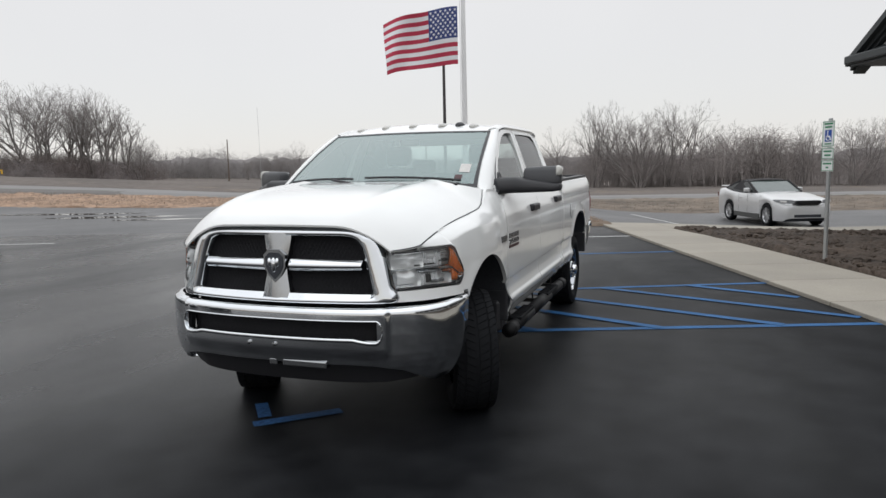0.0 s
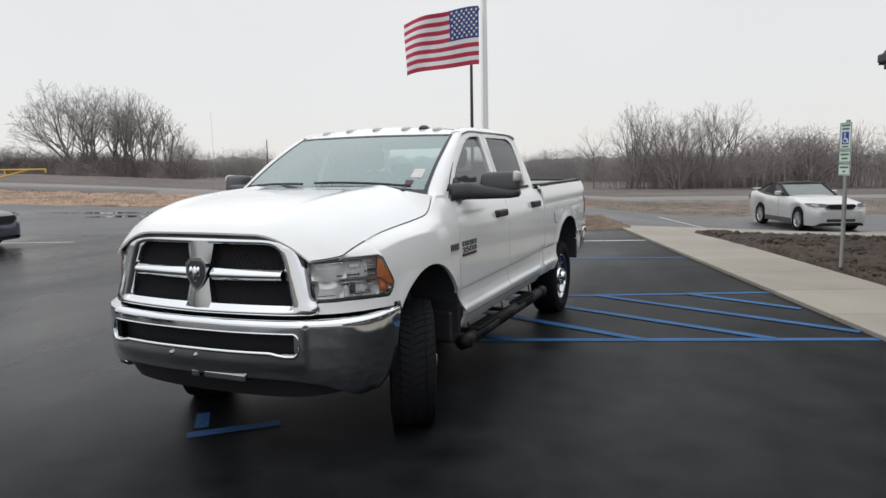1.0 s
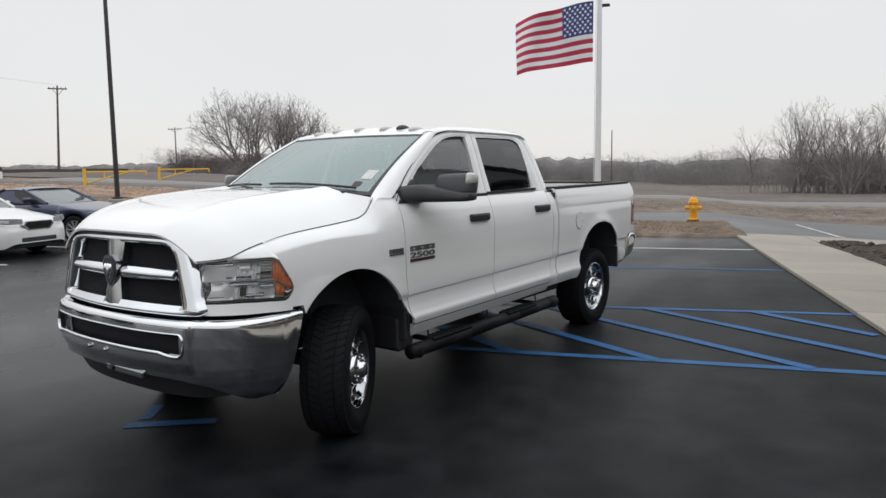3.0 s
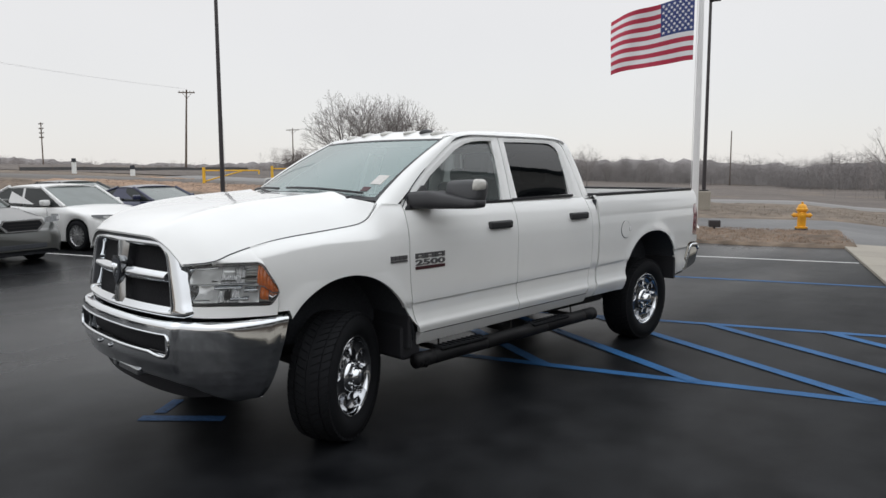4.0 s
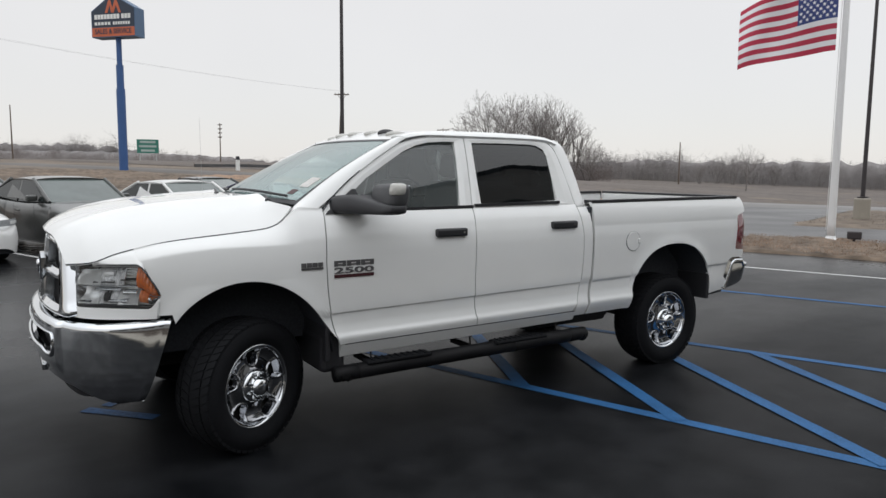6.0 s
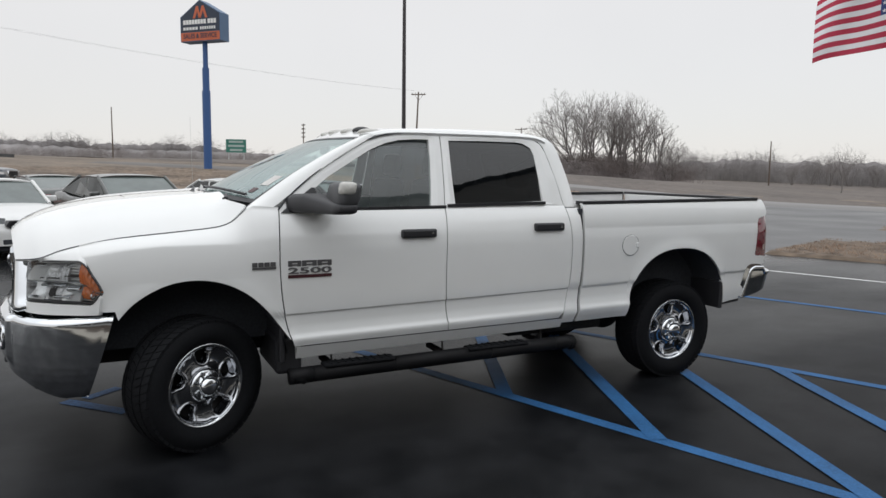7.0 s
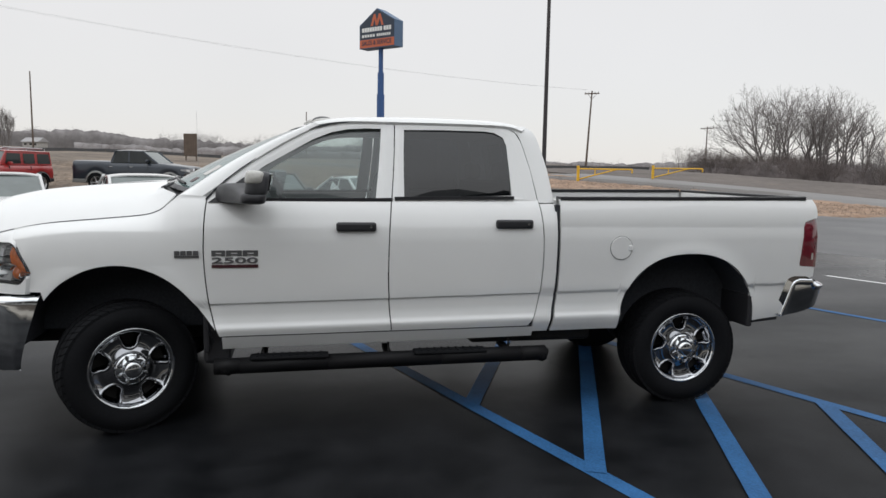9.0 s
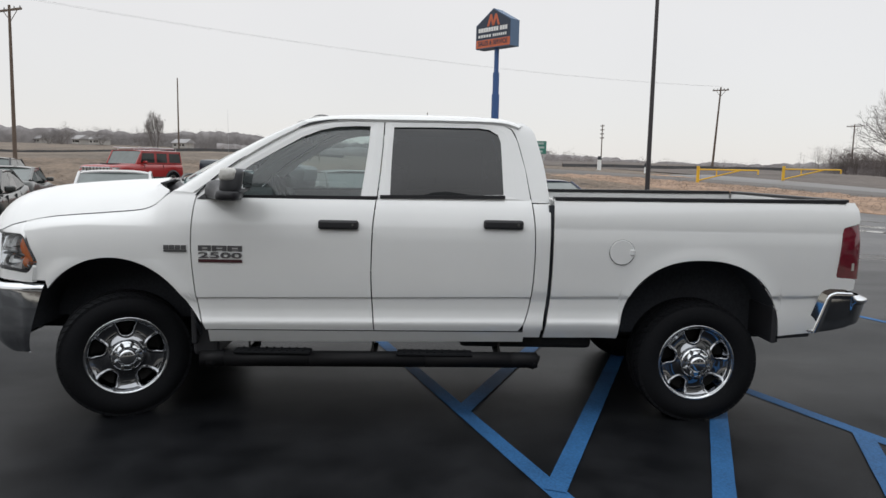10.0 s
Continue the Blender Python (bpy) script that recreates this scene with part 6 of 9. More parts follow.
def tread_tyre(r, half, parent):
    """Tyre: rounded carcass with separate tread blocks. Axis along x; outside at +x."""
    bm = bmesh.new()
    prof = [(0.235, -half * 0.86), (0.262, -half * 0.98), (0.31, -half * 1.03), (0.355, -half), (r - 0.03, -half * 0.93), (r - 0.012, -half * 0.80), (r - 0.008, 0), (r - 0.012, half * 0.80), (r - 0.03, half * 0.93), (0.355, half), (0.345, half * 1.02), (0.325, half * 1.03), (0.295, half * 1.0), (0.276, half * 0.92), (0.255, half * 0.84)]
    lathe(bm, prof, 56, Matrix.Rotation(radians(90), 4, "Y"), caps=False)
    ob = part("tyre", bm, M["rubber"], parent, "black treaded tyre", smooth=True)
    verts, faces = [], []
    n = 52
    for k in range(n):
        a0 = 2 * math.pi * k / n
        for row, (x0, x1, ofs) in enumerate(((-0.93, -0.60, 0.0), (-0.52, -0.08, 0.5), (0.08, 0.52, 0.0), (0.60, 0.93, 0.5))):
            d = 2 * math.pi / n
            a = a0 + ofs * d
            w = d * 0.43
            skew = 0.10 * d * (1 if row < 2 else -1) * 3
            o = len(verts)
            for rr in (r - 0.02, r - 0.002):
                for xx, sk in ((x0, -skew), (x1, skew)):
                    for ww in (-w, w):
                        rad = rr - (0.010 if abs(xx) > 0.9 else 0)
                        verts.append((xx * half, rad * math.cos(a + ww + sk), rad * math.sin(a + ww + sk)))
            faces += [(o + 4, o + 5, o + 7, o + 6), (o, o + 4, o + 6, o + 2), (o + 1, o + 3, o + 7, o + 5), (o, o + 1, o + 5, o + 4), (o + 2, o + 6, o + 7, o + 3)]
    t = mesh_object("tread", verts, faces, M["rubber"], ob)
    t["kind"] = "stuff"
    fix_normals(t)
    return ob


def wheel(truck, m, name):
    w = thing_part(name, truck, "black tyre on a chrome five-spoke wheel")
    w.matrix_local = m
    r, half = 0.416, 0.142
    tread_tyre(r, half, w)
    bm = bmesh.new()
    R = Matrix.Rotation(radians(90), 4, "Y")
    lathe(bm, [(0.215, -0.10), (0.222, 0.03), (0.228, 0.098), (0.240, 0.112), (0.250, 0.114), (0.252, 0.106), (0.242, 0.10), (0.245, -0.11)], 56, R, caps=False)
    rim = part("rim", bm, M["chrome"], w, "chrome rim", smooth=True)
    bm = bmesh.new()
    lathe(bm, [(0.226, 0.02), (0.10, -0.01), (0.0, -0.01)], 40, R, caps=False)
    part("brake_disc", bm, M["steel_dark"], w, "dark brake behind the spokes")
    # pressed disc: five broad spokes left between rounded windows
    nr, na = 22, 200
    verts, faces = [], []
    depth = []
    for i in range(nr + 1):
        rad = 0.095 + (0.238 - 0.095) * i / nr
        for k in range(na):
            a = 2 * math.pi * k / na
            rel = ((a + math.pi / 2 + math.pi / 5) % (2 * math.pi / 5)) - math.pi / 5
            rel = math.pi / 5 - abs(rel)
            qx = rel * rad - (0.023 + 0.42 * (rad - 0.172))
            qr = abs(rad - 0.176) - 0.025
            d = math.hypot(max(qx, 0), max(qr, 0)) + min(max(qx, qr), 0) - 0.016
            h = 0.088 - 0.022 * math.sin(math.pi * min(1.0, max(0.0, (rad - 0.10) / 0.13)))
            h += 0.011 * math.exp(-((d - 0.011) / 0.005) ** 2)
            if d < 0.007:
                h -= 1.8 * (0.007 - d) if d > -0.010 else 0.03
            if rad > 0.222:
                h += 0.022 * (rad - 0.222) / 0.016
            verts.append((h, rad * math.cos(a), rad * math.sin(a)))
            depth.append(d)
    for i in range(nr):
        for k in range(na):
            q = (i * na + k, i * na + (k + 1) % na, (i + 1) * na + (k + 1) % na, (i + 1) * na + k)
            if min(depth[c] for c in q) > -0.012:
                faces.append(q)
    rim.matrix_local = Matrix.Diagonal((1.08, 1.035, 1.035, 1))
    disc = mesh_object("spoke_disc", verts, faces, M["wheel_chrome"], rim, "chrome disc with five broad spokes", smooth=True)
    fix_normals(disc, Vector((1, 0, 0)))
    bm = bmesh.new()
    lathe(bm, [(0.108, 0.03), (0.108, 0.085), (0.100, 0.112), (0.088, 0.120), (0.066, 0.122), (0.060, 0.135), (0.052, 0.160), (0.040, 0.168), (0.0, 0.170)], 36, R)
    hub = part("hub_cap", bm, M["chrome"], w, "chrome hub cap", smooth=True)
    for k in range(8):
        a = 2 * math.pi * (k + 0.5) / 8
        bm = bmesh.new()
        lathe(bm, [(0.013, 0.10), (0.013, 0.135), (0.009, 0.142), (0, 0.143)], 6, Matrix.Translation((0, 0.084 * math.cos(a), 0.084 * math.sin(a))) @ R)
        part("lug_nut", bm, M["chrome_dull"], hub)
    return w


def mirror_part(truck, mirror):
    sx = -1 if mirror else 1

    def swing(x, y):
        """Turn about the hinge, more the further out; the far mirror is set towards the driver."""
        a = radians(24 if mirror else 0) * step3((x - 0.90) / 0.16)
        return Vector((1.22, 0.78)) + Matrix.Rotation(a, 2) @ Vector((x - 1.22, y - 0.78))

    def loft(stations, n=20):
        """Rounded rings (x, y0, y1, z0, z1) joined into one shell."""
        verts, faces = [], []
        for x, y0, y1, z0, z1 in stations:
            for k in range(n):
                a = 2 * math.pi * k / n
                c, s = math.cos(a), math.sin(a)
                z = (z0 + z1) / 2 + (z1 - z0) / 2 * math.copysign(abs(s) ** 0.5, s)
                q = swing(x, (y0 + y1) / 2 + (y1 - y0) / 2 * math.copysign(abs(c) ** 0.5, c))
                verts.append((sx * q.x, q.y + 0.16 * (z - 1.56), z))
        for r in range(len(stations) - 1):
            for k in range(n):
                faces.append((r * n + k, r * n + (k + 1) % n, (r + 1) * n + (k + 1) % n, (r + 1) * n + k))
        faces += [tuple(range(n)), tuple(range((len(stations) - 1) * n, len(stations) * n))]
        return verts, faces

    def sail(s, t):
        z = 1.448 + 0.16 * t
        y = 0.475 + (0.76 - 0.475) * s + t * (0.215 * (1 - s) - 0.05 * s)
        return upper_x(z) + 0.020, y, z
    base = skin("mirror", sail, 6, 6, M["plastic"], truck, 0.03, (-1, 0, 0), mirror, "black folding tow mirror")
    shell = mesh_object("mirror_arm", *loft([(0.87, 0.52, 0.72, 1.448, 1.565), (0.93, 0.535, 0.765, 1.448, 1.572), (1.02, 0.59, 0.81, 1.450, 1.575), (1.09, 0.64, 0.83, 1.450, 1.556), (1.28, 0.71, 0.86, 1.455, 1.525), (1.325, 0.725, 0.855, 1.462, 1.520), (1.338, 0.75, 0.83, 1.475, 1.51)]), M["plastic"], base, smooth=True)
    fix_normals(shell)
    shell = mesh_object("mirror_head", *loft([(1.050, 0.75, 0.84, 1.53, 1.62), (1.056, 0.735, 0.855, 1.515, 1.635), (1.075, 0.728, 0.865, 1.50, 1.645), (1.20, 0.722, 0.868, 1.50, 1.65), (1.29, 0.728, 0.868, 1.50, 1.65), (1.322, 0.74, 0.86, 1.505, 1.642), (1.334, 0.76, 0.84, 1.52, 1.62)]), M["mirror_shell"], base, "dark grey mirror shell", smooth=True)
    fix_normals(shell)
    face = mesh_object("mirror_glass", *loft([(1.082, 0.858, 0.869, 1.535, 1.634), (1.09, 0.855, 0.871, 1.530, 1.640), (1.295, 0.855, 0.871, 1.530, 1.640), (1.305, 0.858, 0.869, 1.535, 1.634)]), M["mirror_face"], base, "mirror glass")
    fix_normals(face)
    shell = mesh_object("signal_lens", *loft([(1.300, 0.74, 0.81, 1.585, 1.640), (1.306, 0.722, 0.825, 1.575, 1.655), (1.328, 0.730, 0.83, 1.575, 1.650), (1.342, 0.752, 0.82, 1.585, 1.635)], 14), M["marker_lens"], base, "clear signal lens", smooth=True)
    fix_normals(shell)


def step_bar(truck, mirror):
    sx = -1 if mirror else 1
    X = sx * 0.985
    bm = bmesh.new()
    pts = rounded([(X, 0.56, 0.385), (X, 0.59, 0.404), (X, 0.66, 0.409), (X, 2.53, 0.424), (X, 2.665, 0.421), (X, 2.705, 0.408)], 3)
    for a, c in zip(pts, pts[1:]):
        cyl(bm, a, c, 0.052, n=16)
    bar = part("step_bar", bm, M["step_black"], truck, "black tubular step bar", smooth=True)
    for y0, y1 in ((0.72, 1.22), (1.78, 2.28)):
        bm = bmesh.new()
        box(bm, (X - 0.055, y0, 0.448), (X + 0.05, y1, 0.474), 0.012)
        for k in range(9):
            y = y0 + 0.05 + (y1 - y0 - 0.1) * k / 8
            box(bm, (X - 0.045, y - 0.006, 0.474), (X + 0.04, y + 0.006, 0.479))
        part("step_pad", bm, M["rubber"], bar, "ribbed black step pad")
    for y in (0.80, 1.62, 2.46):
        bm = bmesh.new()
        cyl(bm, (X - sx * 0.06, y, 0.43), (X - sx * 0.08, y, 0.60), 0.007, n=8)
        box(bm, (min(X, X - sx * 0.3), y - 0.02, 0.42), (max(X, X - sx * 0.3), y + 0.02, 0.45))
        part("step_bracket", bm, M["steel_dark"], bar)


def cab_inside(truck):
    """Dash, seats, steering wheel and cab shell seen through the glass."""
    bm = bmesh.new()
    box(bm, (-0.86, 0.30, 1.20), (0.86, 0.78, 1.475), 0.06)
    part("dashboard", bm, M["interior"], truck, "grey dashboard")
    bm = bmesh.new()
    box(bm, (-0.86, 0.45, 0.60), (0.86, 2.72, 0.72))
    part("cab_floor", bm, M["matte_black"], truck)
    for xs in (0.42, -0.42):
        s = thing_part("front_seat", truck, "grey cloth front seat")
        bm = bmesh.new()
        box(bm, (xs - 0.26, 1.15, 0.95), (xs + 0.26, 1.62, 1.10), 0.05)
        part("seat_cushion", bm, M["seat_cloth"], s)
        bm = bmesh.new()
        box(bm, (xs - 0.25, -0.07, 0.0), (xs + 0.25, 0.07, 0.62), 0.06, Matrix.Translation((0, 1.62, 1.05)) @ Matrix.Rotation(radians(-12), 4, "X"))
        part("seat_back", bm, M["seat_cloth"], s)
        bm = bmesh.new()
        box(bm, (xs - 0.13, -0.05, 0.0), (xs + 0.13, 0.05, 0.19), 0.045, Matrix.Translation((0, 1.76, 1.68)) @ Matrix.Rotation(radians(-8), 4, "X"))
        part("head_restraint", bm, M["seat_cloth"], s)
    s = thing_part("rear_bench", truck, "grey cloth rear bench")
    bm = bmesh.new()
    box(bm, (-0.75, 2.05, 0.95), (0.75, 2.48, 1.10), 0.05)
    part("seat_cushion", bm, M["seat_cloth"], s)
    bm = bmesh.new()
    box(bm, (-0.75, 2.45, 1.05), (0.75, 2.60, 1.60), 0.05)
    part("seat_back", bm, M["seat_cloth"], s)
    for xs in (0.45, -0.45):
        bm = bmesh.new()
        box(bm, (xs - 0.13, 2.46, 1.6), (xs + 0.13, 2.56, 1.74), 0.04)
        part("head_restraint", bm, M["seat_cloth"], s)
    sw = thing_part("steering_wheel", truck, "black steering wheel")
    m = Matrix.Translation((0.42, 0.93, 1.42)) @ Matrix.Rotation(radians(-68), 4, "X")
    bm = bmesh.new()
    for k in range(24):
        a, c = 2 * math.pi * k / 24, 2 * math.pi * (k + 1) / 24
        cyl(bm, m @ Vector((0.19 * math.cos(a), 0.19 * math.sin(a), 0)), m @ Vector((0.19 * math.cos(c), 0.19 * math.sin(c), 0)), 0.016, n=8, caps=False)
    part("wheel_rim", bm, M["plastic"], sw)
    bm = bmesh.new()
    for a in (0, 180, 270):
        cyl(bm, m @ Vector((0, 0, 0)), m @ Vector((0.19 * math.cos(radians(a)), 0.19 * math.sin(radians(a)), 0)), 0.018, n=8)
    bmesh.ops.create_uvsphere(bm, u_segments=12, v_segments=8, radius=0.07, matrix=m @ Matrix.Diagonal((1, 1, 0.4, 1)))
    part("wheel_hub", bm, M["plastic"], sw)
    # inner roof lining and rear wall with window
    bm = bmesh.new()
    box(bm, (-0.70, 1.12, 1.945), (0.70, 2.56, 1.958))
    part("headliner", bm, M["headliner"], truck, "pale grey roof lining")
    bm = bmesh.new()
    box(bm, (-0.87, 2.70, 0.60), (0.87, 2.765, 1.50))
    box(bm, (-0.70, 2.60, 1.89), (0.70, 2.645, 1.935))
    part("cab_rear_wall", bm, M["paint"], truck)
    def rw(s, t):
        z = 1.50 + 0.42 * t
        return (-0.72 + 1.44 * s) * (1 - 0.06 * t), 2.735 - 0.10 * t, z
    o = skin("rear_window", rw, 4, 4, M["side_glass"], truck, 0.0, (0, -1, 0), closed=False)
    o.visible_shadow = False
    bm = bmesh.new()
    box(bm, (-0.09, 1.02, 1.84), (0.09, 1.06, 1.90), 0.02)
    part("inside_mirror", bm, M["plastic"], truck, "black inside mirror")


def windshield(truck):
    def P(s, t):
        u = 2 * s - 1
        a = abs(u)
        x = u * (0.815 + (0.715 - 0.815) * t)
        y0 = 0.115 + 0.225 * a ** 2.2
        y1 = 0.985 + 0.10 * a ** 2
        z0 = 1.545 - 0.035 * a ** 2
        z1 = 1.955 - 0.006 * a ** 2
        bow = 0.018 * math.sin(math.pi * t)
        return x, y0 + (y1 - y0) * t - bow * 0.5, z0 + (z1 - z0) * t + bow
    g = skin("windshield", P, 30, 14, M["windshield"], truck, 0.0, (0, 1, -0.5), closed=False, label="clear windshield with paper tags")
    g.visible_shadow = False

    def strip(s0, s1, t0, t1, out, name, mat, ns, nt, lab=""):
        def Q(s, t):
            p = Vector(P(s0 + (s1 - s0) * s, t0 + (t1 - t0) * t))
            return p + Vector((0, -0.4, 0.9)) * out
        return skin(name, Q, ns, nt, mat, g, 0.004, (0, 1, -0.5), label=lab)
    strip(0.0, 1.0, -0.01, 0.035, 0.003, "black_border", M["plastic"], 24, 2)
    strip(0.0, 1.0, 0.965, 1.0, 0.003, "black_border", M["plastic"], 24, 2)
    strip(0.0, 0.022, 0.0, 1.0, 0.003, "black_border", M["plastic"], 2, 12)
    strip(0.978, 1.0, 0.0, 1.0, 0.003, "black_border", M["plastic"], 2, 12)
    strip(0.905, 0.95, 0.20, 0.33, 0.003, "paper_tag", M["paper"], 2, 2, "white paper tag")
    strip(0.895, 0.925, 0.10, 0.16, 0.003, "paper_tag", M["badge_red"], 2, 2, "reddish sticker")
    strip(0.40, 0.56, 0.90, 0.965, -0.004, "sensor_patch", M["plastic"], 4, 2, "dark sensor patch")
    # cowl
    def cowl(s, t):
        u = 2 * s - 1
        a = abs(u)
        x = u * 0.835
        deep = step3((a - 0.55) / 0.3)
        return x, 0.085 + 0.20 * a ** 2.2 - 0.085 * deep + (0.06 + 0.10 * deep) * t, 1.525 - 0.04 * a ** 2 - 0.045 * deep * (1 - t) ** 0.6 + 0.012 * t
    skin("cowl", cowl, 40, 8, M["plastic"], truck, 0.02, (0, 0, -1), label="black wiper cowl")
    for s0, s1, t0, t1 in ((0.93, 0.50, 0.03, 0.075), (0.44, 0.06, 0.035, 0.07)):
        bm = bmesh.new()
        for k in range(10):
            a = Vector(P(s0 + (s1 - s0) * k / 10, t0 + (t1 - t0) * math.sin(math.pi * (0.2 + 0.5 * k / 10))))
            c = Vector(P(s0 + (s1 - s0) * (k + 1) / 10, t0 + (t1 - t0) * math.sin(math.pi * (0.2 + 0.5 * (k + 1) / 10))))
            cyl(bm, a + Vector((0, -0.012, 0.014)), c + Vector((0, -0.012, 0.014)), 0.009, n=6)
        part("wiper", bm, M["plastic"], truck, "black wiper blade")


def wiper_pivots(truck):
    for x, y, z in ((0.70, 0.185, 1.512), (-0.10, 0.075, 1.535)):
        bm = bmesh.new()
        cyl(bm, (x, y, z - 0.03), (x, y - 0.01, z + 0.030), 0.022, 0.017, n=12)
        cyl(bm, (x, y - 0.008, z + 0.022), (x - 0.14, y + 0.02, z + 0.045), 0.012, 0.009, n=8)
        part("wiper_pivot", bm, M["plastic"], truck, "black wiper arm pivot")


def roof_lamps(truck):
    bm = bmesh.new()
    lathe(bm, [(0.022, -0.02), (0.020, 0.02), (0.010, 0.05), (0.004, 0.06)], 12, Matrix.Translation((-0.900, 0.165, 1.385)))
    cyl(bm, (-0.900, 0.165, 1.40), (-0.905, 0.155, 2.15), 0.0012, 0.0008, 8)
    part("whip_antenna", bm, M["galv"], truck, "thin steel whip antenna")
    for x in (-0.52, -0.26, 0.0, 0.26, 0.52):
        bm = bmesh.new()
        y = 1.13 + 0.22 * x * x
        bmesh.ops.create_uvsphere(bm, u_segments=14, v_segments=8, radius=1.0, matrix=Matrix.Translation((x, y + 0.03, 2.008 - 0.06 * x * x)) @ Matrix.Diagonal((0.043, 0.095, 0.030, 1)))
        part("marker_lamp", bm, M["marker_lens"], truck, "clear roof marker lamp", smooth=True)
    bm = bmesh.new()
    bmesh.ops.create_uvsphere(bm, u_segments=14, v_segments=8, radius=1.0, matrix=Matrix.Translation((0.40, 1.20, 2.006)) @ Matrix.Diagonal((0.04, 0.075, 0.034, 1)))
    part("antenna", bm, M["plastic"], truck, "black antenna dome", smooth=True)


def badges(truck, mirror):
    sx = -1 if mirror else 1

    def block(bm, y0, y1, z0, z1, out=0.006):
        x = side_x((y0 + y1) / 2, (z0 + z1) / 2)
        lo, hi = sorted((sx * (x - 0.01), sx * (x + out)))
        box(bm, (lo, y0, z0), (hi, y1, z1))
    b2 = thing_part("door_badge", truck, "brushed metal door badge with a dark red bar")
    for y0, y1 in ((0.500, 0.582), (0.588, 0.682), (0.688, 0.780)):
        bm = bmesh.new()
        w = (y1 - y0)
        block(bm, y0, y0 + w * 0.30, 1.118, 1.154)
        block(bm, y0 + w * 0.30, y1 - w * 0.28, 1.141, 1.154)
        block(bm, y0 + w * 0.30, y1 - w * 0.28, 1.122, 1.132)
        block(bm, y1 - w * 0.28, y1, 1.118, 1.154)
        part("badge_mark", bm, M["badge"], b2)
    m = Matrix(((0, 0, sx, sx * (side_x(0.64, 1.09) + 0.002)), (sx, 0, 0, 0.64), (0, 1, 0, 1.072), (0, 0, 0, 1)))
    lettering("2500", 0.28, 0.038, 0.010, M["badge"], b2, m, "brushed metal numerals")
    bm = bmesh.new()
    block(bm, 0.500, 0.780, 1.044, 1.064)
    part("badge_bar", bm, M["badge_red"], b2)
    b3 = thing_part("fender_badge", truck, "small brushed metal fender badge")
    for k in range(4):
        bm = bmesh.new()
        x = fender_x(0.30, 1.13)
        y0 = 0.280 + 0.037 * k
        lo, hi = sorted((sx * (x - 0.01), sx * (x + 0.008)))
        box(bm, (lo, y0, 1.124), (hi, y0 + 0.031, 1.152))
        part("badge_mark", bm, M["badge"], b3)
    bm = bmesh.new()
    lo, hi = sorted((sx * (x - 0.01), sx * (x + 0.007)))
    box(bm, (lo, 0.280, 1.108), (hi, 0.425, 1.121))
    part("badge_bar", bm, M["badge"], b3)


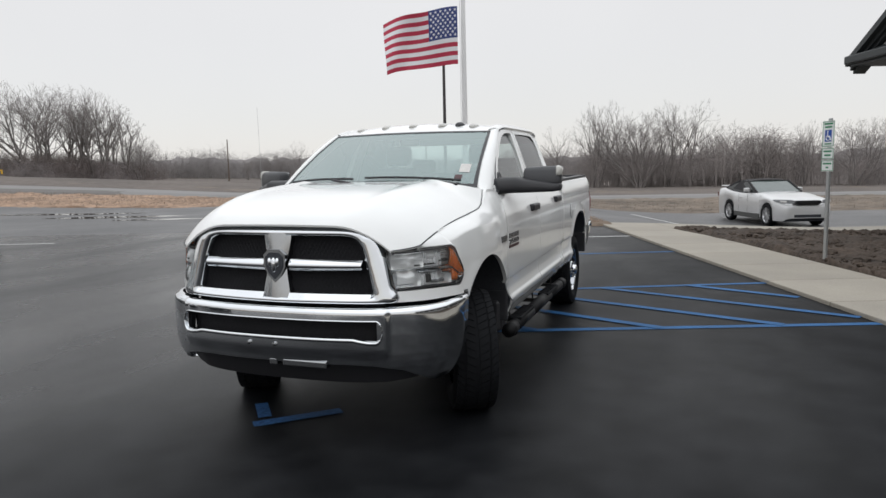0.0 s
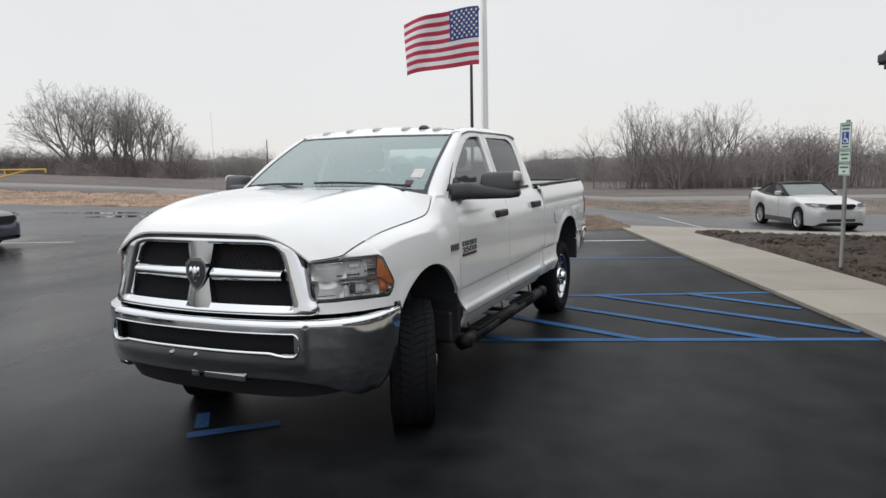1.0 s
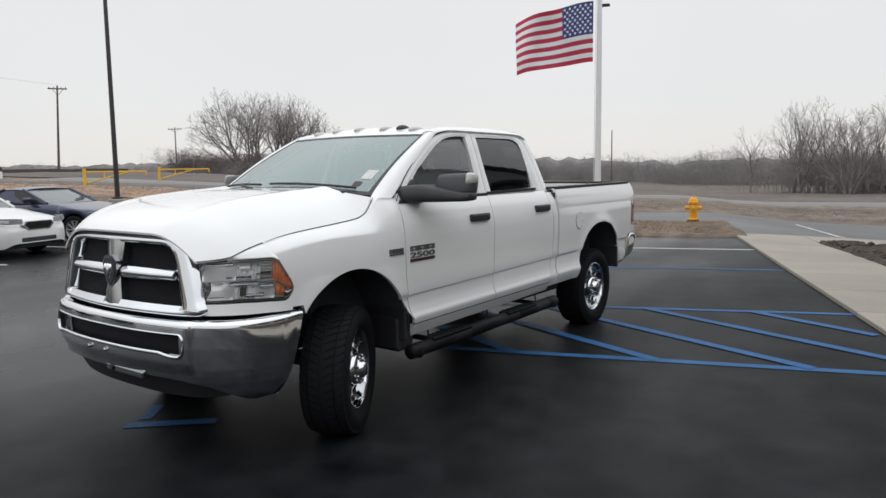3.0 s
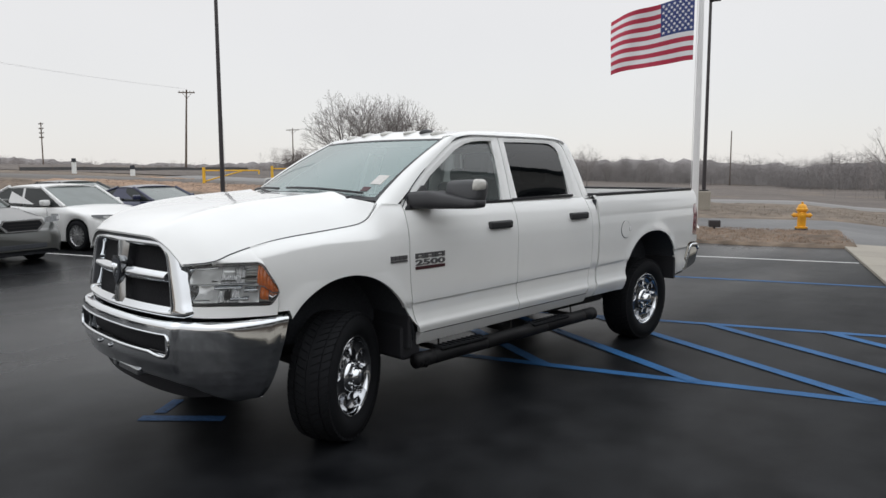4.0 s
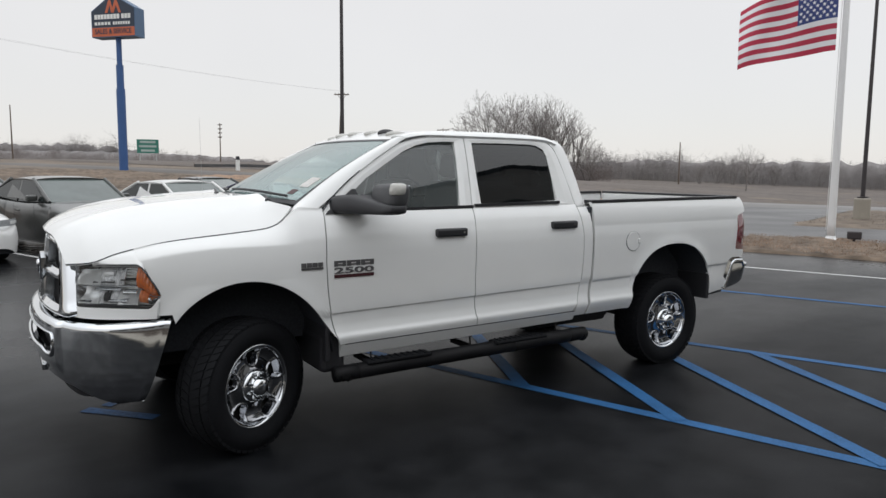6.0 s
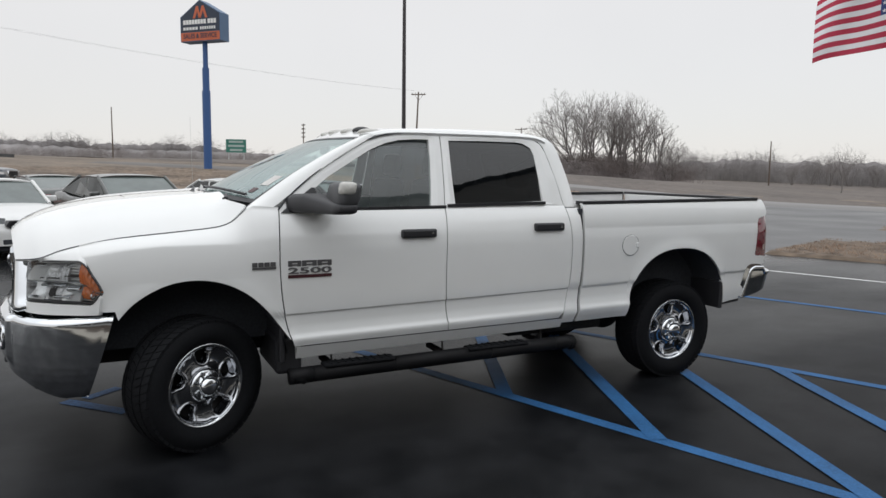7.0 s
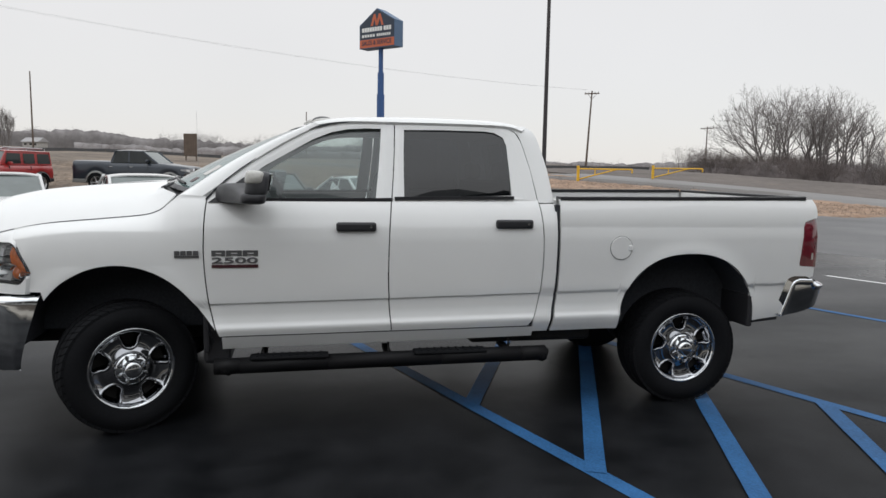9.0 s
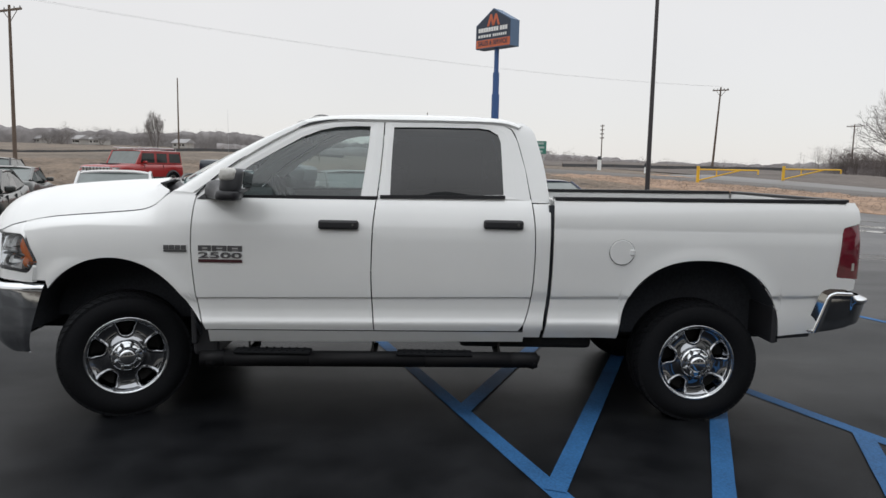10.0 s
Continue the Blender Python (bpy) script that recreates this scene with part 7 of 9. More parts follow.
def underside(truck):
    for sx in (-0.42, 0.42):
        bm = bmesh.new()
        box(bm, (sx - 0.05, -0.95, 0.48), (sx + 0.05, 4.70, 0.66), 0.01)
        part("frame_rail", bm, M["steel_dark"], truck, "dark frame rail")
    for y in (0.0, 3.795):
        bm = bmesh.new()
        cyl(bm, (-0.75, y, 0.40), (0.75, y, 0.40), 0.055, n=14)
        bmesh.ops.create_uvsphere(bm, u_segments=14, v_segments=10, radius=0.17, matrix=Matrix.Translation((0.0 if y > 1 else -0.2, y, 0.40)))
        part("axle", bm, M["steel_dark"], truck, "dark axle and differential")
    bm = bmesh.new()
    box(bm, (-0.62, -0.90, 0.60), (0.62, 0.5, 1.2))
    part("engine_bay", bm, M["matte_black"], truck, "black engine bay shell")
    bm = bmesh.new()
    box(bm, (-0.45, 3.2, 0.62), (0.45, 4.35, 0.9))
    part("bed_underside", bm, M["matte_black"], truck)
    for sx in (-1, 1):
        bm = bmesh.new()
        lo, hi = sorted((sx * 0.64, sx * 0.66))
        box(bm, (lo, 3.18, 0.55), (hi, 4.37, 1.17))
        box(bm, (min(sx * 0.64, sx * 0.90), 3.18, 1.16), (max(sx * 0.64, sx * 0.90), 4.37, 1.175))
        part("wheel_well", bm, M["matte_black"], truck, "black inner wheel well")
    bm = bmesh.new()
    box(bm, (-0.88, 0.55, 0.58), (0.88, 2.72, 0.66))
    part("floor_pan", bm, M["matte_black"], truck)
    bm = bmesh.new()
    box(bm, (0.45, 2.2, 0.47), (0.85, 3.1, 0.60), 0.03)
    part("fuel_tank", bm, M["steel_dark"], truck, "black fuel tank under the bed")
    bm = bmesh.new()
    cyl(bm, (-0.55, 1.9, 0.52), (-0.55, 4.5, 0.50), 0.04, n=12)
    cyl(bm, (-0.3, 4.1, 0.62), (0.3, 4.1, 0.62), 0.10, n=16)
    part("exhaust", bm, M["steel_dark"], truck, "exhaust pipe")
    # bed floor, front wall, tailgate
    bm = bmesh.new()
    box(bm, (-0.64, 2.80, 0.90), (0.64, 4.74, 0.93))
    for sx in (-0.88, 0.64):
        box(bm, (sx, 2.80, 0.90), (sx + 0.24, 3.17, 0.93))
        box(bm, (sx, 4.38, 0.90), (sx + 0.24, 4.74, 0.93))
    part("bed_floor", bm, M["bedliner"], truck)
    for sx in (-1, 1):
        bm = bmesh.new()
        for k in range(8):
            a0 = math.pi * k / 8
            a1 = math.pi * (k + 1) / 8
            y0, z0, y1, z1 = 3.775 - 0.5 * math.cos(a0), 0.75 + 0.42 * math.sin(a0), 3.775 - 0.5 * math.cos(a1), 0.75 + 0.42 * math.sin(a1)
            v = [bm.verts.new(p) for p in ((sx * 0.52, y0, z0), (sx * 0.62, y0, z0), (sx * 0.62, y1, z1), (sx * 0.52, y1, z1))]
            bm.faces.new(v)
        bmesh.ops.solidify(bm, geom=bm.faces[:], thickness=0.02)
        part("wheel_tub", bm, M["bedliner"], truck, "black wheel tub in the bed")
    bm = bmesh.new()
    box(bm, (-0.86, 2.795, 0.90), (0.86, 2.835, 1.485), 0.008)
    part("bed_front_wall", bm, M["paint"], truck)
    bm = bmesh.new()
    box(bm, (-0.83, 4.735, 0.90), (0.83, 4.81, 1.505), 0.02)
    part("tailgate", bm, M["paint"], truck, "white tailgate")
    bm = bmesh.new()
    box(bm, (-0.83, 4.73, 1.500), (0.83, 4.813, 1.522), 0.006)
    part("tailgate_cap", bm, M["plastic"], truck, "black tailgate cap")
    # dark strip in the gap between cab and bed
    for sx in (-1, 1):
        bm = bmesh.new()
        lo, hi = sorted((sx * 0.86, sx * 0.95))
        box(bm, (lo, 2.76, 0.60), (hi, 2.80, 1.45))
        part("cab_gap", bm, M["matte_black"], truck)


def mud_flaps(truck):
    for sx in (-1, 1):
        for y0, y1, z0, z1 in ((0.440, 0.475, 0.50, 0.735), (4.262, 4.300, 0.565, 0.80)):
            bm = bmesh.new()
            lo, hi = sorted((sx * 0.62, sx * 0.992))
            box(bm, (lo, y0, z0), (hi, y1, z1), 0.01)
            part("mud_flap", bm, M["plastic"], truck, "black mud flap")


def splash_shields(truck):
    """Black liners that close the front arch towards the sill."""
    for sx in (-1, 1):
        bm = bmesh.new()
        lo, hi = sorted((sx * 0.40, sx * 0.945))
        box(bm, (lo, 0.43, 0.41), (hi, 0.60, 0.66), 0.03)
        part("splash_shield", bm, M["plastic"], truck, "black plastic splash shield")


def sill_seam(truck, mirror):
    """Dark line between door bottoms and rocker."""
    def P(s, t):
        y = 0.575 + (2.60 - 0.575) * s
        z = 0.611 + crease_rise(y) * 0.6 + 0.006 * (t - 0.5)
        return side_x(y, z) + 0.0012, y, z
    skin("sill_seam", P, 30, 1, M["matte_black"], truck, 0.0, (-1, 0, 0), mirror, closed=False)


def bumper_rear(truck):
    """Chrome bumper with a slanted end plate on each side, a rolled rim and a lower step in the middle."""
    front = [(0.62, 4.545), (0.76, 4.585), (0.87, 4.615), (0.90, 4.632), (0.925, 4.66)]

    def place(a, z):
        if a < 0.42:
            return Vector((0.86 * a / 0.42, 4.962 - 0.012 * (a / 0.42) ** 2, 0)), Vector((0, 1, 0))
        if a < 0.60:
            w = (a - 0.42) / 0.18 * math.pi / 2
            return Vector((0.86 + 0.143 * math.sin(w), 4.80 + 0.150 * math.cos(w), 0)), Vector((math.sin(w), math.cos(w), 0))
        v = (a - 0.60) / 0.40
        return Vector((1.003, 4.80 + (lerp_table(z, front) - 4.80) * v, 0)), Vector((1, 0, 0))

    def P(s, t):
        u = 2 * s - 1
        a = abs(u)
        top = lerp_table(a, [(0.0, 0.872), (0.585, 0.872), (0.64, 0.915), (0.92, 0.918), (0.98, 0.908), (1.0, 0.895)])
        bot = lerp_table(a, [(0.0, 0.735), (0.45, 0.73), (0.55, 0.70), (0.66, 0.672), (0.80, 0.652), (1.0, 0.632)])
        z = top + (bot - top) * t
        p, d = place(a, z)
        rim = min(t * (top - bot), (1 - a) * 0.6)
        off = 0.012 * (1 - step3(rim / 0.008)) * -1 - 0.010 * step3((rim - 0.028) / 0.012) - 0.030 * t ** 1.2
        q = p + d * off
        return (1 if u >= 0 else -1) * q.x, q.y, z
    skin("rear_bumper", P, 160, 40, M["chrome"], truck, 0.05, (0, -1, 0.4), label="chrome rear bumper")
    bm = bmesh.new()
    box(bm, (-0.90, 4.70, 0.84), (0.90, 4.945, 0.868), 0.01)
    part("bumper_pad", bm, M["plastic"], truck, "black bumper step pad")
    for sx in (-1, 1):
        bm = bmesh.new()
        lo, hi = sorted((sx * 0.70, sx * 0.955))
        box(bm, (lo, -0.115, -0.018), (hi, 0.115, 0.012), 0.008, Matrix.Translation((0, 4.425, 0.612)) @ Matrix.Rotation(radians(5), 4, "X"))
        part("sill_edge", bm, M["plastic"], truck, "black lower edge")


def build_truck():
    truck = thing("pickup_truck", Matrix.Translation((-0.012, 0, 0)) @ Matrix.Diagonal((1.012, 1, 1, 1)), "white crew cab pickup truck with chrome bumpers parked on asphalt", "pickup truck")
    hood_part(truck)
    roof_part(truck)
    windshield(truck)
    cab_inside(truck)
    for mirror in (False, True):
        fender(truck, mirror)
        doors(truck, mirror)
        cab_back(truck, mirror)
        rocker(truck, mirror)
        bedside(truck, mirror)
        a_pillar(truck, mirror)
        headlamp(truck, mirror)
        mirror_part(truck, mirror)
        step_bar(truck, mirror)
        badges(truck, mirror)
        hood_seam(truck, mirror)
        sill_seam(truck, mirror)
    grille(truck)
    bumper_front(truck)
    bumper_rear(truck)
    roof_lamps(truck)
    wiper_pivots(truck)
    underside(truck)
    mud_flaps(truck)
    splash_shields(truck)
    for x, y, turn, flip in ((0.845, -0.048, 27, 0), (-0.845, -0.048, 27, 180), (0.80, 3.803, 0, 0), (-0.80, 3.803, 0, 180)):
        m = Matrix.Translation((x, y, 0.403)) @ Matrix.Rotation(radians(turn + flip), 4, "Z") @ Matrix.Rotation(radians(0 if y < 1 else 5), 4, "X")
        wheel(truck, m, "wheel")
    return truck


truck = build_truck()


# ---------------- other parked vehicles ----------------
def paint_of(name, color, rough=0.3, metal=0.3):
    return material(name, color, rough, metal, grain=3, vary=0.04, coarse=0.8, coat=0.6)


M.update({
    "silver_paint": paint_of("silver_car_paint", (0.58, 0.58, 0.58), 0.3, 0.25),
    "blue_paint_car": paint_of("dark_blue_car_paint", (0.018, 0.022, 0.06)),
    "grey_paint": paint_of("dark_grey_car_paint", (0.055, 0.058, 0.055), 0.3, 0.5),
    "black_paint": paint_of("black_car_paint", (0.012, 0.013, 0.015)),
    "red_paint": paint_of("red_car_paint", (0.33, 0.022, 0.022), 0.35, 0.0),
    "navy_paint": paint_of("dark_navy_truck_paint", (0.02, 0.028, 0.04)),
    "car_glass": material("car_window_glass", (0.085, 0.105, 0.10), 0.05, grain=3, vary=0.2, coarse=1.5, spec=0.9),
    "car_side_glass": material("car_side_window_glass", (0.022, 0.026, 0.026), 0.06, grain=3, vary=0.2, coarse=1.5, spec=0.35),
    "car_lamp": material("car_lamp_lens", (0.30, 0.31, 0.32), 0.08, grain=25, vary=0.35, coat=0.8),
    "cloth_top": material("black_cloth_top", (0.03, 0.028, 0.03), 0.9, grain=120, vary=0.2),
    "alloy": material("silver_alloy", (0.5, 0.5, 0.51), 0.3, 0.9, grain=20, vary=0.1),
})


def simple_wheel(car, x, y, r, flip, spokes=5):
    w = thing_part("wheel", car, "black tyre on a silver alloy wheel")
    w.matrix_local = Matrix.Translation((x, y, r)) @ Matrix.Rotation(radians(flip), 4, "Z")
    R = Matrix.Rotation(radians(90), 4, "Y")
    bm = bmesh.new()
    lathe(bm, [(r * 0.66, -0.10), (r * 0.80, -0.115), (r * 0.95, -0.11), (r, -0.09), (r, 0.09), (r * 0.95, 0.11), (r * 0.80, 0.115), (r * 0.68, 0.10)], 36, R, caps=False)
    part("tyre", bm, M["rubber"], w, smooth=True)
    bm = bmesh.new()
    lathe(bm, [(r * 0.60, -0.05), (r * 0.66, 0.09), (r * 0.70, 0.105), (r * 0.71, 0.10)], 36, R, caps=False)
    part("rim", bm, M["alloy"], w, smooth=True)
    bm = bmesh.new()
    lathe(bm, [(r * 0.62, 0.0), (0.0, -0.005)], 24, R, caps=False)
    part("brake", bm, M["steel_dark"], w)
    bm = bmesh.new()
    lathe(bm, [(r * 0.17, 0.02), (r * 0.17, 0.085), (r * 0.10, 0.095), (0, 0.095)], 16, R, caps=False)
    part("hub", bm, M["alloy"], w, smooth=True)
    for k in range(spokes):
        a = 2 * math.pi * k / spokes + 0.3
        bm = bmesh.new()
        box(bm, (0.055, -r * 0.055, r * 0.12), (0.088, r * 0.055, r * 0.67), 0.008, Matrix.Rotation(a, 4, "X"))
        part("spoke", bm, M["alloy"], w)
    return w


def vehicle(name, m, label, category, paint, L, W, wb, axle, r, belt, roof, sill=0.2, roof_mat=None, round_nose=0.42, grille=(0.55, 0.45, 0.72), lamp_z=0.70, lamp_h=0.13, spokes=5, tumble=0.78, group="parked cars", rack=False, chrome_grille=False, slot_grille=0, trim=False, panes=2, chrome_bumper=False, flares=""):
    """A vehicle that faces -y. belt: (y, z) along hood, waist and deck; roof: (y, z) windshield foot, roof front, roof rear, rear glass foot."""
    car = thing(name, m, label, category, group)
    y0, y1 = -L / 2, L / 2
    f_ax = y0 + axle
    r_ax = f_ax + wb
    hw = W / 2
    ar = r + 0.055

    def low(y):
        z = sill
        for c in (f_ax, r_ax):
            d = abs(y - c)
            if d < ar:
                z = max(z, r + math.sqrt(ar * ar - d * d))
        e = min(y - y0, y1 - y)
        return z + max(0.0, 0.10 - e) * 0.9

    def end(y):
        e = max(0.0, min(y - y0, y1 - y)) / round_nose
        return 1.0 if e >= 1 else math.sqrt(max(0.0, 1 - (1 - e) ** 2)) * (0.40 if round_nose > 0.2 else 0.24) + (0.60 if round_nose > 0.2 else 0.76)

    ys = sorted(set([y0 + (y1 - y0) * k / 44 for k in range(45)] + [c + ar * math.cos(math.pi * k / 10) for c in (f_ax, r_ax) for k in range(11)] + [y0 + d for d in (0.01, 0.03, 0.05, 0.08, 0.13, 0.17, 0.25, 0.30, 0.38)] + [y1 - 0.03, y1 - 0.08]))
    verts, faces = [], []
    n = 9
    for y in ys:
        zt = smooth_table(y, belt)
        if min(y - y0, y1 - y) < round_nose:
            zt -= 0.10 * (1 - min(y - y0, y1 - y) / round_nose) ** 2
        zl = min(low(y), zt - 0.12)
        w = hw * end(y)
        ws = 0.94 if y < roof[0][0] or y > roof[3][0] else 0.95
        half = [(w * 0.965, zl), (w * 0.99, zl + (zt - zl) * 0.25), (w, zl + (zt - zl) * 0.55), (w * 0.985, zl + (zt - zl) * 0.80), (w * ws, zt - 0.025), (w * 0.86, zt + 0.002), (w * 0.6, zt + 0.02), (w * 0.3, zt + 0.03), (0.0, zt + 0.034)]
        row = half + [(-x, z) for x, z in half[-2::-1]]
        verts += [(x, y, z) for x, z in row]
    k = 2 * n - 1
    for i in range(len(ys) - 1):
        for j in range(k - 1):
            faces.append((i * k + j, (i + 1) * k + j, (i + 1) * k + j + 1, i * k + j + 1))
    faces.append(tuple(range(k)))
    faces.append(tuple(range((len(ys) - 1) * k, len(ys) * k))[::-1])
    body = mesh_object("body", verts, faces, paint, car, smooth=True)
    fix_normals(body)
    # dark underbody
    bm = bmesh.new()
    box(bm, (-hw * 0.86, y0 + 0.12, sill - 0.02), (hw * 0.86, y1 - 0.12, sill + 0.32), 0.03)
    part("underbody", bm, M["matte_black"], car)
    # glasshouse
    (ya, za), (yb, zb), (yc, zc), (yd, zd) = roof
    wb0, wt = hw * 0.90, hw * tumble

    def ring(y, z, w):
        return [(-w, y, z), (-w * 0.5, y, z + 0.012), (w * 0.5, y, z + 0.012), (w, y, z)]
    g_verts = ring(ya, za, wb0 * 0.93) + ring(yb, zb - 0.03, wt) + ring(yc, zc - 0.03, wt) + ring(yd, zd, wb0 * 0.93)
    front = mesh_object("windshield", g_verts[:8], [(0, 1, 5, 4), (1, 2, 6, 5), (2, 3, 7, 6)], M["car_glass"], car, "car windshield")
    fix_normals(front, Vector((0, -1, 0.3)))
    rear = mesh_object("rear_glass", g_verts[8:], [(0, 1, 5, 4), (1, 2, 6, 5), (2, 3, 7, 6)], M["car_glass"], car)
    fix_normals(rear, Vector((0, 1, 0.3)))
    ym = (yb + yc) / 2
    zbelt = lambda y: smooth_table(y, belt) + 0.012
    for s in (-1, 1):
        edges = [yb + (yc - yb) * k / panes for k in range(panes + 1)]
        post, lift = (0.04, 0.0) if panes == 2 else (0.085, 0.07)
        for k in range(panes):
            top0, top1 = edges[k] + (0.02 if k == 0 else post), edges[k + 1] - (0.02 if k == panes - 1 else post)
            yy0 = (ya + 0.08 if panes == 2 else ya + 0.26) if k == 0 else top0
            yy1 = yd - 0.10 if k == panes - 1 else top1
            v = [(s * (wb0 + 0.010), yy0, zbelt(yy0) + lift), (s * (wb0 + 0.010), yy1, zbelt(yy1) + lift), (s * (wt + 0.010), top1, zc - 0.05 - lift), (s * (wt + 0.010), top0, zb - 0.05 - lift)]
            w = mesh_object("side_window", v, [(0, 1, 2, 3)], M["car_side_glass"], car)
            fix_normals(w, Vector((s, 0, 0)))
        # side structure behind the panes: pillars and door tops
        v = [(s * wb0, ya + 0.02, za), (s * wb0, yd - 0.02, zd), (s * wt, yc + 0.03, zc - 0.02), (s * wt, yb - 0.03, zb - 0.02)]
        w = mesh_object("door_top", v, [(0, 1, 2, 3)], roof_mat or paint, car)
        fix_normals(w, Vector((s, 0, 0)))
        # mirrors
        bm = bmesh.new()
        xm = s * (wb0 + 0.12)
        zm = smooth_table(ya + 0.35, belt) + 0.09
        box(bm, (xm - 0.10, ya + 0.36, zm - 0.06), (xm + 0.10, ya + 0.50, zm + 0.07), 0.035)
        part("mirror", bm, paint, car)

    # roof panel
    def P(sx, t):
        u = 2 * sx - 1
        y = yb - 0.03 + (yc - yb + 0.06) * t
        crown = 0.03 * math.sin(math.pi * min(1, max(0, t))) + 0.015 * (1 - u * u)
        z = (zb + (zc - zb) * t) + crown - 0.04 * abs(u) ** 4
        return u * (wt + 0.012), y, z
    skin("roof", P, 12, 8, roof_mat or paint, car, 0.03, (0, 0, -1))
    # pillars beside the windshield
    for s in (-1, 1):
        bm = bmesh.new()
        cyl(bm, (s * wb0 * 0.95, ya, za), (s * (wt + 0.003), yb, zb - 0.02), 0.035, n=8)
        part("pillar", bm, roof_mat or paint, car)
        bm = bmesh.new()
        cyl(bm, (s * wb0 * 0.95, yd, zd), (s * (wt + 0.003), yc, zc - 0.02), 0.04, n=8)
        part("pillar", bm, roof_mat or paint, car)
    # face
    gw, g0, g1 = grille
    hwg = hw * gw
    bm = bmesh.new()
    zm = g0 + 0.58 * (g1 - g0)
    six = [(-hwg, zm), (-hwg * 0.72, g0), (hwg * 0.72, g0), (hwg, zm), (hwg * 0.86, g1), (-hwg * 0.86, g1)]
    if slot_grille:
        box(bm, (-hwg, y0 - 0.012, g0), (hwg, y0 + 0.2, g1), 0.03)
    else:
        plate(bm, six, 0.2, Matrix.Translation((0, y0 - 0.014, 0)))
    gr = part("grille", bm, M["chrome_dull"] if chrome_grille else M["plastic"], car, "dark grille")
    if not slot_grille:
        bm = bmesh.new()
        plate(bm, [(x * 0.88, zm + (z - zm) * 0.76) for x, z in six], 0.02, Matrix.Translation((0, y0 - 0.019, 0)))
        part("grille_insert", bm, M["mesh"], gr)
    if slot_grille:
        for k in range(slot_grille):
            bm = bmesh.new()
            x = -hwg * 0.85 + 1.7 * hwg * k / (slot_grille - 1)
            box(bm, (x - 0.03, y0 - 0.02, g0 + 0.03), (x + 0.03, y0, g1 - 0.03), 0.005)
            part("grille_slot", bm, M["matte_black"], gr)
    else:
        for k in range(4):
            z = g0 + (g1 - g0) * (k + 0.5) / 4
            bm = bmesh.new()
            box(bm, (-hwg * 0.62, y0 - 0.024, z - 0.005), (hwg * 0.68, y0 - 0.016, z + 0.005))
            part("grille_bar", bm, M["steel_dark"], gr)
    bm = bmesh.new()
    wi = 0.50 if round_nose > 0.2 else 0.62
    box(bm, (-hw * wi, y0 - 0.006, sill + 0.10), (hw * wi, y0 + 0.2, sill + 0.22), 0.03)
    part("lower_intake", bm, M["matte_black"], car)
    for s in (-1, 1):
        nose = hw * end(y0)
        track = [(min(hwg * 1.06, nose * 0.9), y0 - 0.006), (nose * 0.97, y0 - 0.002)]
        track += [(hw * end(y0 + d) * 0.986 + 0.003, y0 + d) for d in (0.05, 0.12, 0.22, 0.34, 0.46)]

        def lens(u, v, s=s, track=track):
            p = spline([Vector((a, c, 0)) for a, c in track], u)
            hh = lamp_h * (1.0 - 0.62 * u * u) * (0.8 + 0.2 * math.sin(math.pi * u))
            return s * p.x, p.y, lamp_z + 0.05 * u + hh * (v - 0.5)
        lamp = skin("headlamp", lens, 14, 5, M["car_lamp"], car, 0.02, (-s, 0.6, 0), label="clear headlamp")

        def bulb(u, v, s=s, lens=lens):
            x, y, z = lens(0.30 + 0.3 * u, 0.25 + 0.5 * v)
            return x + s * 0.003, y - 0.004, z
        skin("lamp_reflector", bulb, 6, 3, M["lamp_silver"], lamp, 0.0, (-s, 0.6, 0), closed=False)
        bm = bmesh.new()
        xa, xb = sorted((s * hw * 0.55, s * hw * 0.9))
        box(bm, (xa, y1 - 0.14, lamp_z + 0.02), (xb, y1 - 0.005, lamp_z + 0.18), 0.02)
        part("tail_lamp", bm, M["red_lens"], car, "red tail lamp")
        for yh in (ym - 0.25, ym + 0.75):
            bm = bmesh.new()
            box(bm, (s * hw * 0.985 - 0.015, yh, zbelt(yh) - 0.20), (s * hw * 0.985 + 0.02, yh + 0.18, zbelt(yh) - 0.165), 0.008)
            part("door_handle", bm, M["chrome_dull"] if flares == "trim_grey" else paint, car)
        for yg in (ya + 0.42, ym, ym + 0.95):
            if yg > r_ax - ar:
                continue
            bm = bmesh.new()
            box(bm, (s * hw * 0.955 - 0.04, yg - 0.005, sill + 0.1), (s * hw * 0.995, yg + 0.005, zbelt(yg) - 0.05))
            part("door_gap", bm, M["matte_black"], car)
        for y in (f_ax, r_ax):
            simple_wheel(car, s * (hw - 0.115), y, r, 0 if s > 0 else 180, spokes)
    if trim:
        for s in (-1, 1):
            bm = bmesh.new()
            xa, xb = sorted((s * (hw - 0.06), s * (hw + 0.004)))
            box(bm, (xa, f_ax + ar + 0.03, sill), (xb, r_ax - ar - 0.03, sill + 0.17), 0.02)
            part("sill_trim", bm, M["grey_paint"], car, "dark grey sill stripe")
        bm = bmesh.new()
        box(bm, (-hw * 0.78, y1 - 0.24, belt[-2][1] + 0.06), (hw * 0.78, y1 - 0.06, belt[-2][1] + 0.10), 0.015)
        for s in (-0.5, 0.5):
            box(bm, (s * hw - 0.04, y1 - 0.18, belt[-2][1] - 0.02), (s * hw + 0.04, y1 - 0.10, belt[-2][1] + 0.07))
        part("spoiler", bm, paint, car)
